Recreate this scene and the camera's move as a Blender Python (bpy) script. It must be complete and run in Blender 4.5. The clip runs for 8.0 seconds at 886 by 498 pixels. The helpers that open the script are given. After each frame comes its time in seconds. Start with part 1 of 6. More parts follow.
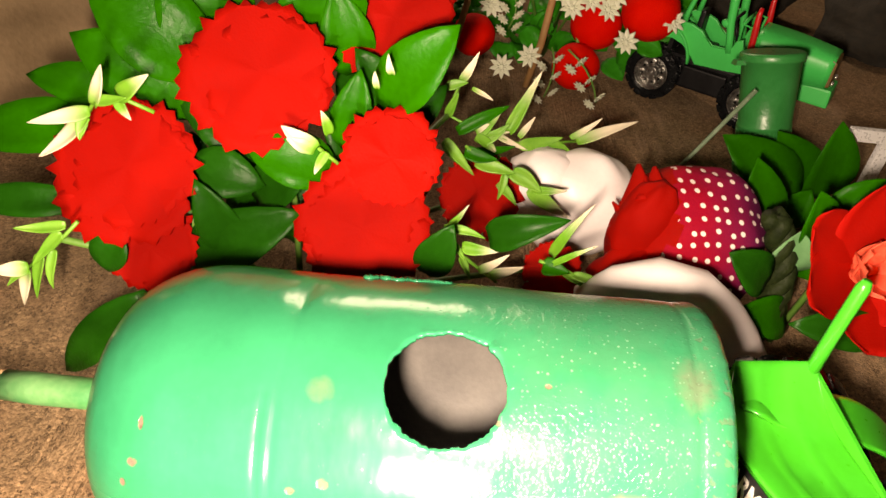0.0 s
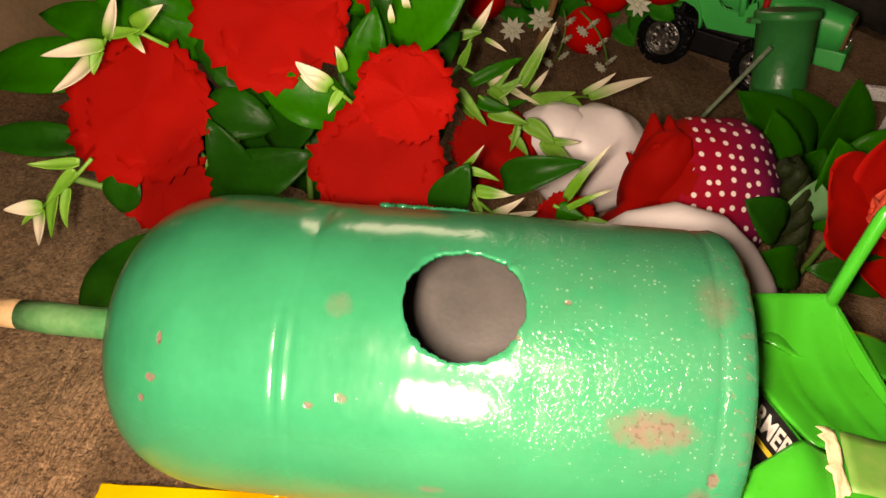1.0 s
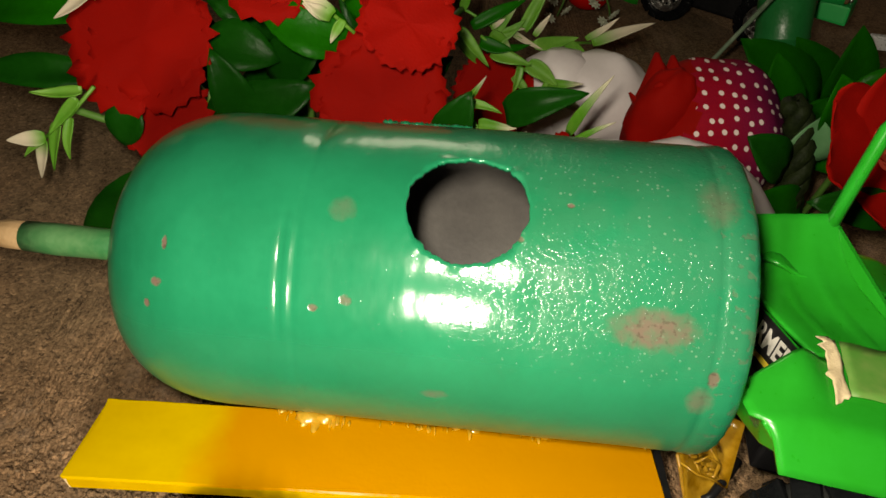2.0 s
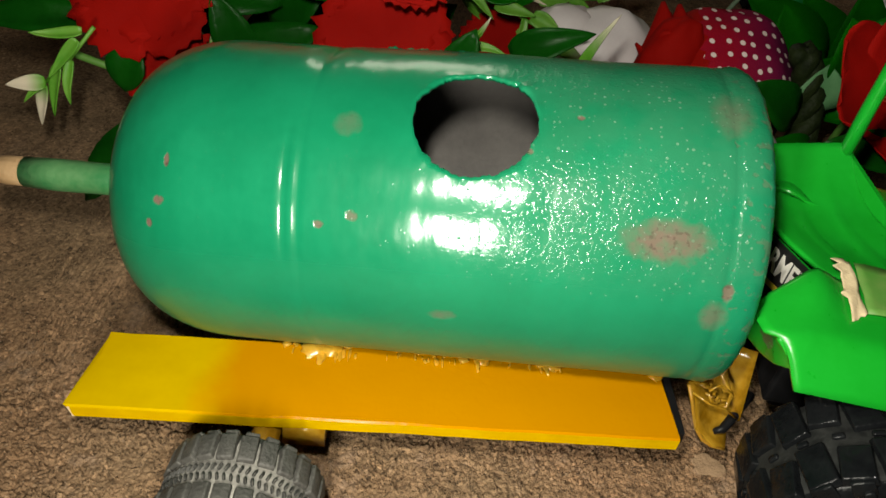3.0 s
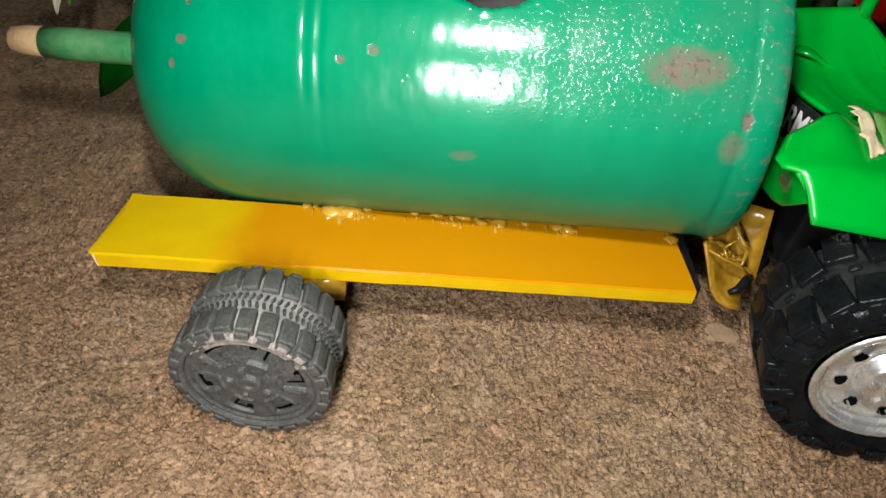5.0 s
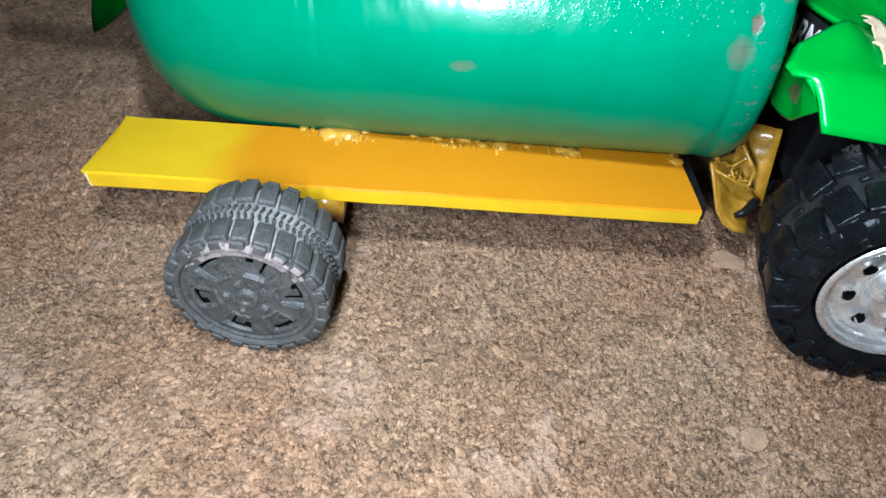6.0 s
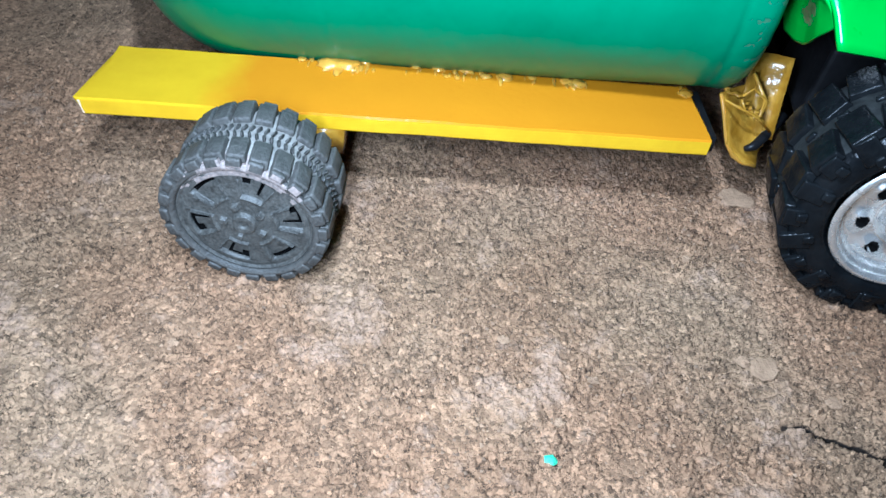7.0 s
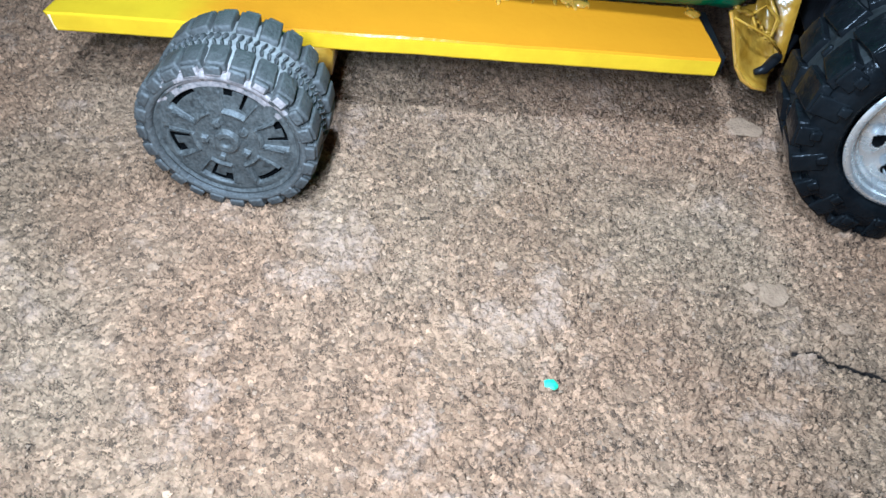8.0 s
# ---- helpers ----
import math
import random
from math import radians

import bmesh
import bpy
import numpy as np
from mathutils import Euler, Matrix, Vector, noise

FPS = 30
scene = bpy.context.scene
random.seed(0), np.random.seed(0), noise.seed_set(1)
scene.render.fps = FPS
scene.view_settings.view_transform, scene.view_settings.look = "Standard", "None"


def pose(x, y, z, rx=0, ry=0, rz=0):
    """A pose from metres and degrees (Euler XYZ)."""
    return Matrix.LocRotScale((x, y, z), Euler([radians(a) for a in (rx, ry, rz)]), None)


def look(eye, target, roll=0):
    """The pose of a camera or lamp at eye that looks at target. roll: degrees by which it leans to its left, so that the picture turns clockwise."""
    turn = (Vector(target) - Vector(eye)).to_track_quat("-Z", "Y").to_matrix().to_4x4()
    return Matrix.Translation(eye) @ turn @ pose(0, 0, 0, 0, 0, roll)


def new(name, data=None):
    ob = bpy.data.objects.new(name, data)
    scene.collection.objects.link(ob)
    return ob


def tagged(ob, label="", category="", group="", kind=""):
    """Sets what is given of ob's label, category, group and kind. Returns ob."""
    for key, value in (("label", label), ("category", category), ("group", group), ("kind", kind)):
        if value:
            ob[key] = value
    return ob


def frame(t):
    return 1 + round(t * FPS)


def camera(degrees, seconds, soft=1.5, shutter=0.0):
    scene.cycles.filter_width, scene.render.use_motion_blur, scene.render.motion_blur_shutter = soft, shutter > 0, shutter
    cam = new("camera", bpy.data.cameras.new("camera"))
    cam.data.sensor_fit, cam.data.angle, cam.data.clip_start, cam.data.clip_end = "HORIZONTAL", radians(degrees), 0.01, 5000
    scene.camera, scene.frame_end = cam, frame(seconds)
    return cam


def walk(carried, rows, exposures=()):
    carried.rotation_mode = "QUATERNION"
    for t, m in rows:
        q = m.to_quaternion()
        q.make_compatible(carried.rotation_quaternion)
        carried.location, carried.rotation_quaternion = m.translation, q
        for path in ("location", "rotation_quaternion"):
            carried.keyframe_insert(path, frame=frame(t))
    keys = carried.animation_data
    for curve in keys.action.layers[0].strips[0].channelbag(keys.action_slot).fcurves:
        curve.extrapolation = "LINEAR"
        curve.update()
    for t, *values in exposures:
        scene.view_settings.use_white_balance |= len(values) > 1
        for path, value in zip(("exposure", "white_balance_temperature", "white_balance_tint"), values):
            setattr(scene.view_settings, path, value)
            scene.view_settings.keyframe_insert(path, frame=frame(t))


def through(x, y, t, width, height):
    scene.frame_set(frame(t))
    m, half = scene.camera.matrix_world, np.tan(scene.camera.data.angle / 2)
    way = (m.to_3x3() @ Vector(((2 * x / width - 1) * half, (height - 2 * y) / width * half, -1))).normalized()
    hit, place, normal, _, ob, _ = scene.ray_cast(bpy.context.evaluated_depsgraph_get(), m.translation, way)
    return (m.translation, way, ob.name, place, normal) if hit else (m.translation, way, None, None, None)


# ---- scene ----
cam = camera(64.5, 8.0, soft=1.5)
PATH = [
    (0, (0.028, 0.03, 0.282), (0.122, 1.624, -0.923), 7.5),
    (0.5, (0.029, 0.025, 0.271), (0.115, 1.609, -0.948), 7.5),
    (1, (0.026, 0.018, 0.264), (0.109, 1.59, -0.97), 7.5),
    (1.5, (0.027, 0.009, 0.255), (0.114, 1.565, -0.999), 7.8),
    (1.7, (0.027, 0.007, 0.253), (0.115, 1.546, -1.021), 7.8),
    (2.8, (0.029, -0.008, 0.227), (0.11, 1.531, -1.048), 7.2),
    (3, (0.028, -0.009, 0.226), (0.11, 1.523, -1.058), 7.2),
    (3.5, (0.027, -0.015, 0.217), (0.112, 1.506, -1.079), 7.4),
    (4, (0.027, -0.02, 0.211), (0.115, 1.491, -1.097), 6.7),
    (4.2, (0.026, -0.023, 0.207), (0.11, 1.481, -1.109), 6.9),
    (5.5, (0.027, -0.045, 0.188), (0.104, 1.44, -1.149), 7.0),
    (6, (0.029, -0.047, 0.179), (0.105, 1.397, -1.202), 6.8),
    (6.5, (0.028, -0.052, 0.171), (0.104, 1.38, -1.223), 6.9),
    (7, (0.03, -0.055, 0.163), (0.108, 1.357, -1.251), 6.9),
    (7.5, (0.031, -0.056, 0.153), (0.114, 1.328, -1.288), 6.9),
    (8, (0.032, -0.058, 0.146), (0.126, 1.298, -1.321), 7.3),
]
EXPOSURES = [(0.0, 1.58, 9600, 22), (0.5, 1.06, 9600, 25), (1.0, 0.62, 9400, 25), (1.5, 0.08, 8800, 15), (2.8, -0.34, 7100, 5), (4.2, -0.37, 6900, 5), (5.5, 0.00, 5500, 8), (8.0, 0.40, 4350, 2)]
walk(cam, [(t, look(eye, target, roll)) for t, eye, target, roll in PATH], EXPOSURES)

# ---- light ----
world = bpy.data.worlds.new("night_room")
scene.world = world
world.use_nodes = True
world.node_tree.nodes["Background"].inputs[0].default_value = (1.0, 0.82, 0.62, 1)
world.node_tree.nodes["Background"].inputs[1].default_value = 0.002


def lamp(name, kind, place, aim, power, colour, size):
    data = bpy.data.lights.new(name, kind)
    data.energy, data.color = power, colour
    data.shape, data.size = "ELLIPSE", size[0]
    data.size_y = size[1]
    ob = new(name, data)
    ob.matrix_world = look(place, aim)
    return ob


# the camera's own torch, at two places on its way, and a dim room lamp
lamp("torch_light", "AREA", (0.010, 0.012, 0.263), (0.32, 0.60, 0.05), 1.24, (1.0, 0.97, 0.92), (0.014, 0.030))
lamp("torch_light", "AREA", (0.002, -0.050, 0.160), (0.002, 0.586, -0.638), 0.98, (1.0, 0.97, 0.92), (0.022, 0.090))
lamp("room_light", "AREA", (-0.98, -0.4, 1.65), (0.0, 0.3, 0.0), 0.05, (1.0, 0.84, 0.64), (0.6, 0.6))
# unseen lamp added at the back for the sheen along the tank's crest
lamp("back_light", "AREA", (-0.14, 1.8, 0.95), (0.0, 0.2, 0.0), 2.5, (1.0, 0.92, 0.82), (0.54, 0.36))

# ---- materials ----
def surface(name, first, second, scale=40.0, rough=0.5, metal=0.0, bump=0.0, bump_scale=400.0, fine=0.35, coat=0.0, sheen=0.0,
            through=0.0, rough_span=0.15, clear=0.0, shine=0.5):
    """A two-scale mottled surface in object space: broad patches and fine grain in colour, gloss and relief."""
    m = bpy.data.materials.new(name)
    m.use_nodes = True
    t = m.node_tree
    b = t.nodes["Principled BSDF"]
    where = t.nodes.new("ShaderNodeTexCoord")
    broad, grain = t.nodes.new("ShaderNodeTexNoise"), t.nodes.new("ShaderNodeTexNoise")
    for n, s, d in ((broad, scale, 4.0), (grain, bump_scale, 3.0)):
        n.inputs["Scale"].default_value, n.inputs["Detail"].default_value = s, d
        t.links.new(where.outputs["Object"], n.inputs["Vector"])
    both = t.nodes.new("ShaderNodeMath")
    both.operation = "MULTIPLY_ADD"
    both.inputs[1].default_value = fine
    t.links.new(grain.outputs["Fac"], both.inputs[0])
    t.links.new(broad.outputs["Fac"], both.inputs[2])
    ramp = t.nodes.new("ShaderNodeMapRange")
    ramp.inputs["From Min"].default_value, ramp.inputs["From Max"].default_value = 0.3 + fine * 0.35, 0.7 + fine * 0.65
    t.links.new(both.outputs[0], ramp.inputs["Value"])
    mix = t.nodes.new("ShaderNodeMix")
    mix.data_type = "RGBA"
    mix.inputs["A"].default_value, mix.inputs["B"].default_value = (*first, 1), (*second, 1)
    t.links.new(ramp.outputs[0], mix.inputs["Factor"])
    t.links.new(mix.outputs["Result"], b.inputs["Base Color"])
    gloss = t.nodes.new("ShaderNodeMapRange")
    gloss.inputs["To Min"].default_value, gloss.inputs["To Max"].default_value = max(0.02, rough - rough_span), min(1.0, rough + rough_span)
    t.links.new(grain.outputs["Fac"], gloss.inputs["Value"])
    t.links.new(gloss.outputs[0], b.inputs["Roughness"])
    b.inputs["Metallic"].default_value = metal
    b.inputs["Coat Weight"].default_value = coat
    b.inputs["Coat Roughness"].default_value = 0.12
    b.inputs["Sheen Weight"].default_value = sheen
    b.inputs["Transmission Weight"].default_value = clear
    b.inputs["Specular IOR Level"].default_value = shine
    if bump:
        relief = t.nodes.new("ShaderNodeBump")
        relief.inputs["Strength"].default_value, relief.inputs["Distance"].default_value = 1.0, bump
        t.links.new(grain.outputs["Fac"], relief.inputs["Height"])
        t.links.new(relief.outputs[0], b.inputs["Normal"])
    if through:
        glow = t.nodes.new("ShaderNodeBsdfTranslucent")
        t.links.new(mix.outputs["Result"], glow.inputs["Color"])
        add = t.nodes.new("ShaderNodeMixShader")
        add.inputs[0].default_value = through
        out = t.nodes["Material Output"]
        t.links.new(b.outputs[0], add.inputs[1])
        t.links.new(glow.outputs[0], add.inputs[2])
        t.links.new(add.outputs[0], out.inputs["Surface"])
    return m


def math_node(t, op, a, b=0.0, c=0.0):
    n = t.nodes.new("ShaderNodeMath")
    n.operation = op
    for k, v in enumerate((a, b, c)):
        if isinstance(v, (int, float)):
            n.inputs[k].default_value = v
        else:
            t.links.new(v, n.inputs[k])
    return n.outputs[0]


def tank_paint():
    """Brush-painted green over brown plastic: worn patches with shapes of their own, gritty paint on one end."""
    m = surface("tank_green_paint", (0.002, 0.142, 0.062), (0.004, 0.186, 0.084), 26.0, 0.36, 0, 0.0, 300.0, 0.25, coat=0.8, rough_span=0.05, shine=0.06)
    t = m.node_tree
    b = t.nodes["Principled BSDF"]
    where = t.nodes.new("ShaderNodeUVMap")
    wob = t.nodes.new("ShaderNodeTexNoise")
    wob.inputs["Scale"].default_value, wob.inputs["Detail"].default_value = 330.0, 5.0
    t.links.new(where.outputs[0], wob.inputs["Vector"])
    sep = t.nodes.new("ShaderNodeSeparateXYZ")
    t.links.new(where.outputs[0], sep.inputs[0])
    total = None
    R = TANK_R
    # axial place, angle in degrees, half length, half width, strength
    for u, ang, a, w, hard in ((0.0745, 59.5, 0.0125, 0.0062, 0.95), (0.0915, 17.0, 0.006, 0.0085, 0.5), (-0.0724, 59, 0.0016, 0.0014, 1.0),
                               (-0.0705, 46, 0.0008, 0.0020, 1.1), (-0.076, 67, 0.0010, 0.0014, 1.0), (-0.0142, 59, 0.0016, 0.0017, 0.7),
                               (-0.0239, 62.5, 0.0015, 0.0013, 0.8), (0.0905, 83, 0.004, 0.005, 0.6), (0.013, 92, 0.004, 0.002, 0.5),
                               (-0.018, 30, 0.004, 0.004, 0.35), (0.093, 74, 0.0015, 0.003, 0.9), (0.035, 35, 0.0012, 0.001, 0.8), (0.049, 22, 0.0012, 0.001, 0.9)):
        dx = math_node(t, "DIVIDE", math_node(t, "SUBTRACT", sep.outputs[0], u), a)
        dy = math_node(t, "DIVIDE", math_node(t, "SUBTRACT", sep.outputs[1], radians(ang) * R), w)
        d = math_node(t, "ADD", math_node(t, "MULTIPLY", dx, dx), math_node(t, "MULTIPLY", dy, dy))
        # small chips are jagged, broad worn places fade out
        jag, fade = (3.4, 1.0) if a < 0.003 else (1.7, 0.75)
        d = math_node(t, "ADD", d, math_node(t, "MULTIPLY_ADD", wob.outputs["Fac"], jag, -jag / 2))
        f = math_node(t, "MULTIPLY", math_node(t, "SMOOTH_MIN", math_node(t, "MULTIPLY", math_node(t, "MAXIMUM", math_node(t, "SUBTRACT", 1.35, d), 0.0), fade), 1.0, 0.2), hard)
        total = f if total is None else math_node(t, "MAXIMUM", total, f)
    rub = t.nodes.new("ShaderNodeMapRange")
    rub.inputs["From Min"].default_value, rub.inputs["From Max"].default_value = 0.078, 0.1035
    rub.inputs["To Max"].default_value = 0.22
    t.links.new(sep.outputs[0], rub.inputs["Value"])
    scuff = t.nodes.new("ShaderNodeMapRange")
    scuff.inputs["From Min"].default_value, scuff.inputs["From Max"].default_value = 0.74, 0.80
    t.links.new(math_node(t, "ADD", wob.outputs["Fac"], rub.outputs[0]), scuff.inputs["Value"])
    worn = math_node(t, "MINIMUM", math_node(t, "MAXIMUM", total, math_node(t, "MULTIPLY", scuff.outputs[0], 0.35)), 1.0)
    mix = t.nodes.new("ShaderNodeMix")
    mix.data_type = "RGBA"
    mix.inputs["B"].default_value = (0.165, 0.080, 0.074, 1)
    old = b.inputs["Base Color"].links[0].from_socket
    t.links.new(old, mix.inputs["A"])
    t.links.new(math_node(t, "MULTIPLY", worn, 0.82), mix.inputs["Factor"])
    t.links.new(mix.outputs["Result"], b.inputs["Base Color"])
    # dark bare cores in the chips
    core = t.nodes.new("ShaderNodeTexNoise")
    core.inputs["Scale"].default_value, core.inputs["Detail"].default_value = 620.0, 3.0
    t.links.new(where.outputs[0], core.inputs["Vector"])
    bare, spot = t.nodes.new("ShaderNodeMapRange"), t.nodes.new("ShaderNodeMix")
    bare.inputs["From Min"].default_value, bare.inputs["From Max"].default_value = 0.56, 0.64
    t.links.new(core.outputs["Fac"], bare.inputs["Value"])
    spot.data_type = "RGBA"
    spot.inputs["B"].default_value = (0.035, 0.022, 0.018, 1)
    t.links.new(mix.outputs["Result"], spot.inputs["A"])
    t.links.new(math_node(t, "MULTIPLY", math_node(t, "MULTIPLY", worn, bare.outputs[0]), 0.45), spot.inputs["Factor"])
    t.links.new(spot.outputs["Result"], b.inputs["Base Color"])
    # relief: brush marks everywhere, grit on the cut end
    grit = t.nodes.new("ShaderNodeTexNoise")
    grit.inputs["Scale"].default_value, grit.inputs["Detail"].default_value = 620.0, 3.0
    soft = t.nodes.new("ShaderNodeTexNoise")
    soft.inputs["Scale"].default_value, soft.inputs["Detail"].default_value = 60.0, 2.5
    brush = t.nodes.new("ShaderNodeMapping")
    brush.inputs["Scale"].default_value = (1.1, 0.5, 1.0)
    t.links.new(where.outputs[0], brush.inputs["Vector"])
    t.links.new(where.outputs[0], grit.inputs["Vector"])
    t.links.new(brush.outputs[0], soft.inputs["Vector"])
    end = t.nodes.new("ShaderNodeMapRange")
    end.interpolation_type = "SMOOTHSTEP"
    end.inputs["From Min"].default_value, end.inputs["From Max"].default_value = 0.004, 0.060
    end.inputs["To Min"].default_value, end.inputs["To Max"].default_value = 0.04, 1.0
    t.links.new(sep.outputs[0], end.inputs["Value"])
    peaks = math_node(t, "MAXIMUM", math_node(t, "SUBTRACT", grit.outputs["Fac"], 0.5), 0.0)
    h = math_node(t, "ADD", math_node(t, "MULTIPLY", soft.outputs["Fac"], 0.0008), math_node(t, "MULTIPLY", worn, -0.00015))
    drops = t.nodes.new("ShaderNodeTexVoronoi")
    drops.inputs["Scale"].default_value = 700.0
    t.links.new(where.outputs[0], drops.inputs["Vector"])
    pick = t.nodes.new("ShaderNodeSeparateColor")
    t.links.new(drops.outputs["Color"], pick.inputs[0])
    bead = math_node(t, "MAXIMUM", math_node(t, "SUBTRACT", math_node(t, "MULTIPLY_ADD", pick.outputs[0], 0.60, -0.22), drops.outputs["Distance"]), 0.0)
    patch = t.nodes.new("ShaderNodeTexNoise")
    patch.inputs["Scale"].default_value, patch.inputs["Detail"].default_value = 75.0, 3.0
    t.links.new(where.outputs[0], patch.inputs["Vector"])
    some = t.nodes.new("ShaderNodeMapRange")
    some.inputs["From Min"].default_value, some.inputs["From Max"].default_value = 0.38, 0.54
    t.links.new(patch.outputs["Fac"], some.inputs["Value"])
    low = t.nodes.new("ShaderNodeMapRange")
    low.interpolation_type = "SMOOTHSTEP"
    low.inputs["From Min"].default_value, low.inputs["From Max"].default_value = 1.45 * TANK_R, 1.15 * TANK_R
    t.links.new(sep.outputs[1], low.inputs["Value"])
    where_rough = math_node(t, "MULTIPLY", math_node(t, "MULTIPLY", end.outputs[0], low.outputs[0]), math_node(t, "MULTIPLY_ADD", total, -0.75, 1.0))
    crust = math_node(t, "ADD", math_node(t, "MULTIPLY", peaks, 0.0006), math_node(t, "MULTIPLY", math_node(t, "MULTIPLY", bead, some.outputs[0]), 0.0034))
    haze = t.nodes.new("ShaderNodeMix")
    haze.data_type = "RGBA"
    haze.inputs["B"].default_value = (0.055, 0.150, 0.085, 1)
    t.links.new(b.inputs["Base Color"].links[0].from_socket, haze.inputs["A"])
    t.links.new(math_node(t, "MULTIPLY", math_node(t, "MULTIPLY", math_node(t, "MULTIPLY_ADD", some.outputs[0], 0.16, 0.10), where_rough), math_node(t, "SUBTRACT", 1.0, worn)), haze.inputs["Factor"])
    t.links.new(haze.outputs["Result"], b.inputs["Base Color"])
    # dried droplets in the gritty coat, coloured pale to stand in for sparkle
    fleck = t.nodes.new("ShaderNodeMix")
    fleck.data_type = "RGBA"
    fleck.inputs["B"].default_value = (0.16, 0.30, 0.20, 1)
    t.links.new(b.inputs["Base Color"].links[0].from_socket, fleck.inputs["A"])
    t.links.new(math_node(t, "MULTIPLY", math_node(t, "MINIMUM", math_node(t, "MULTIPLY", bead, 7.0), 0.5), math_node(t, "MULTIPLY", some.outputs[0], where_rough)), fleck.inputs["Factor"])
    t.links.new(fleck.outputs["Result"], b.inputs["Base Color"])
    rougher = math_node(t, "ADD", h, math_node(t, "MULTIPLY", crust, where_rough))
    skin = t.nodes.new("ShaderNodeBump")
    skin.inputs["Strength"].default_value, skin.inputs["Distance"].default_value = 1.0, 1.0
    t.links.new(rougher, skin.inputs["Height"])
    t.links.new(skin.outputs[0], b.inputs["Coat Normal"])
    gloss = t.nodes.new("ShaderNodeMapRange")
    gloss.inputs["To Min"].default_value, gloss.inputs["To Max"].default_value = 0.36, 0.14
    t.links.new(low.outputs[0], gloss.inputs["Value"])
    # the crest is duller: handled and dusty
    crest = t.nodes.new("ShaderNodeMapRange")
    crest.interpolation_type = "SMOOTHSTEP"
    for key, v in zip(("From Min", "From Max", "To Min", "To Max"), (0.20 * TANK_R, 0.55 * TANK_R, 0.165, 0.0)):
        crest.inputs[key].default_value = v
    t.links.new(sep.outputs[1], crest.inputs["Value"])
    t.links.new(math_node(t, "MAXIMUM", gloss.outputs[0], crest.outputs[0]), b.inputs["Coat Roughness"])
    relief = t.nodes.new("ShaderNodeBump")
    relief.inputs["Strength"].default_value, relief.inputs["Distance"].default_value = 1.0, 1.0
    t.links.new(h, relief.inputs["Height"])
    t.links.new(relief.outputs[0], b.inputs["Normal"])
    return m


def board_paint():
    """Two coats on the slat: clear yellow at the free end, an orange second coat with a wandering edge."""
    m = surface("slat_paint", (0.43, 0.275, 0.0003), (0.50, 0.325, 0.0006), 60.0, 0.20, 0, 0.00012, 420.0, 0.2, rough_span=0.08, shine=0.06)
    t = m.node_tree
    b = t.nodes["Principled BSDF"]
    where = t.nodes.new("ShaderNodeTexCoord")
    sep = t.nodes.new("ShaderNodeSeparateXYZ")
    t.links.new(where.outputs["Object"], sep.inputs[0])
    wob = t.nodes.new("ShaderNodeTexNoise")
    wob.inputs["Scale"].default_value, wob.inputs["Detail"].default_value = 45.0, 3.0
    t.links.new(where.outputs["Object"], wob.inputs["Vector"])
    edge = math_node(t, "MULTIPLY_ADD", wob.outputs["Fac"], 0.03, sep.outputs[0])
    step = t.nodes.new("ShaderNodeMapRange")
    step.interpolation_type = "SMOOTHSTEP"
    step.inputs["From Min"].default_value, step.inputs["From Max"].default_value = -0.030, -0.012
    t.links.new(edge, step.inputs["Value"])
    mix = t.nodes.new("ShaderNodeMix")
    mix.data_type = "RGBA"
    mix.inputs["B"].default_value = (0.42, 0.160, 0.0002, 1)
    t.links.new(b.inputs["Base Color"].links[0].from_socket, mix.inputs["A"])
    t.links.new(math_node(t, "MULTIPLY", step.outputs[0], 0.9), mix.inputs["Factor"])
    t.links.new(mix.outputs["Result"], b.inputs["Base Color"])
    return m


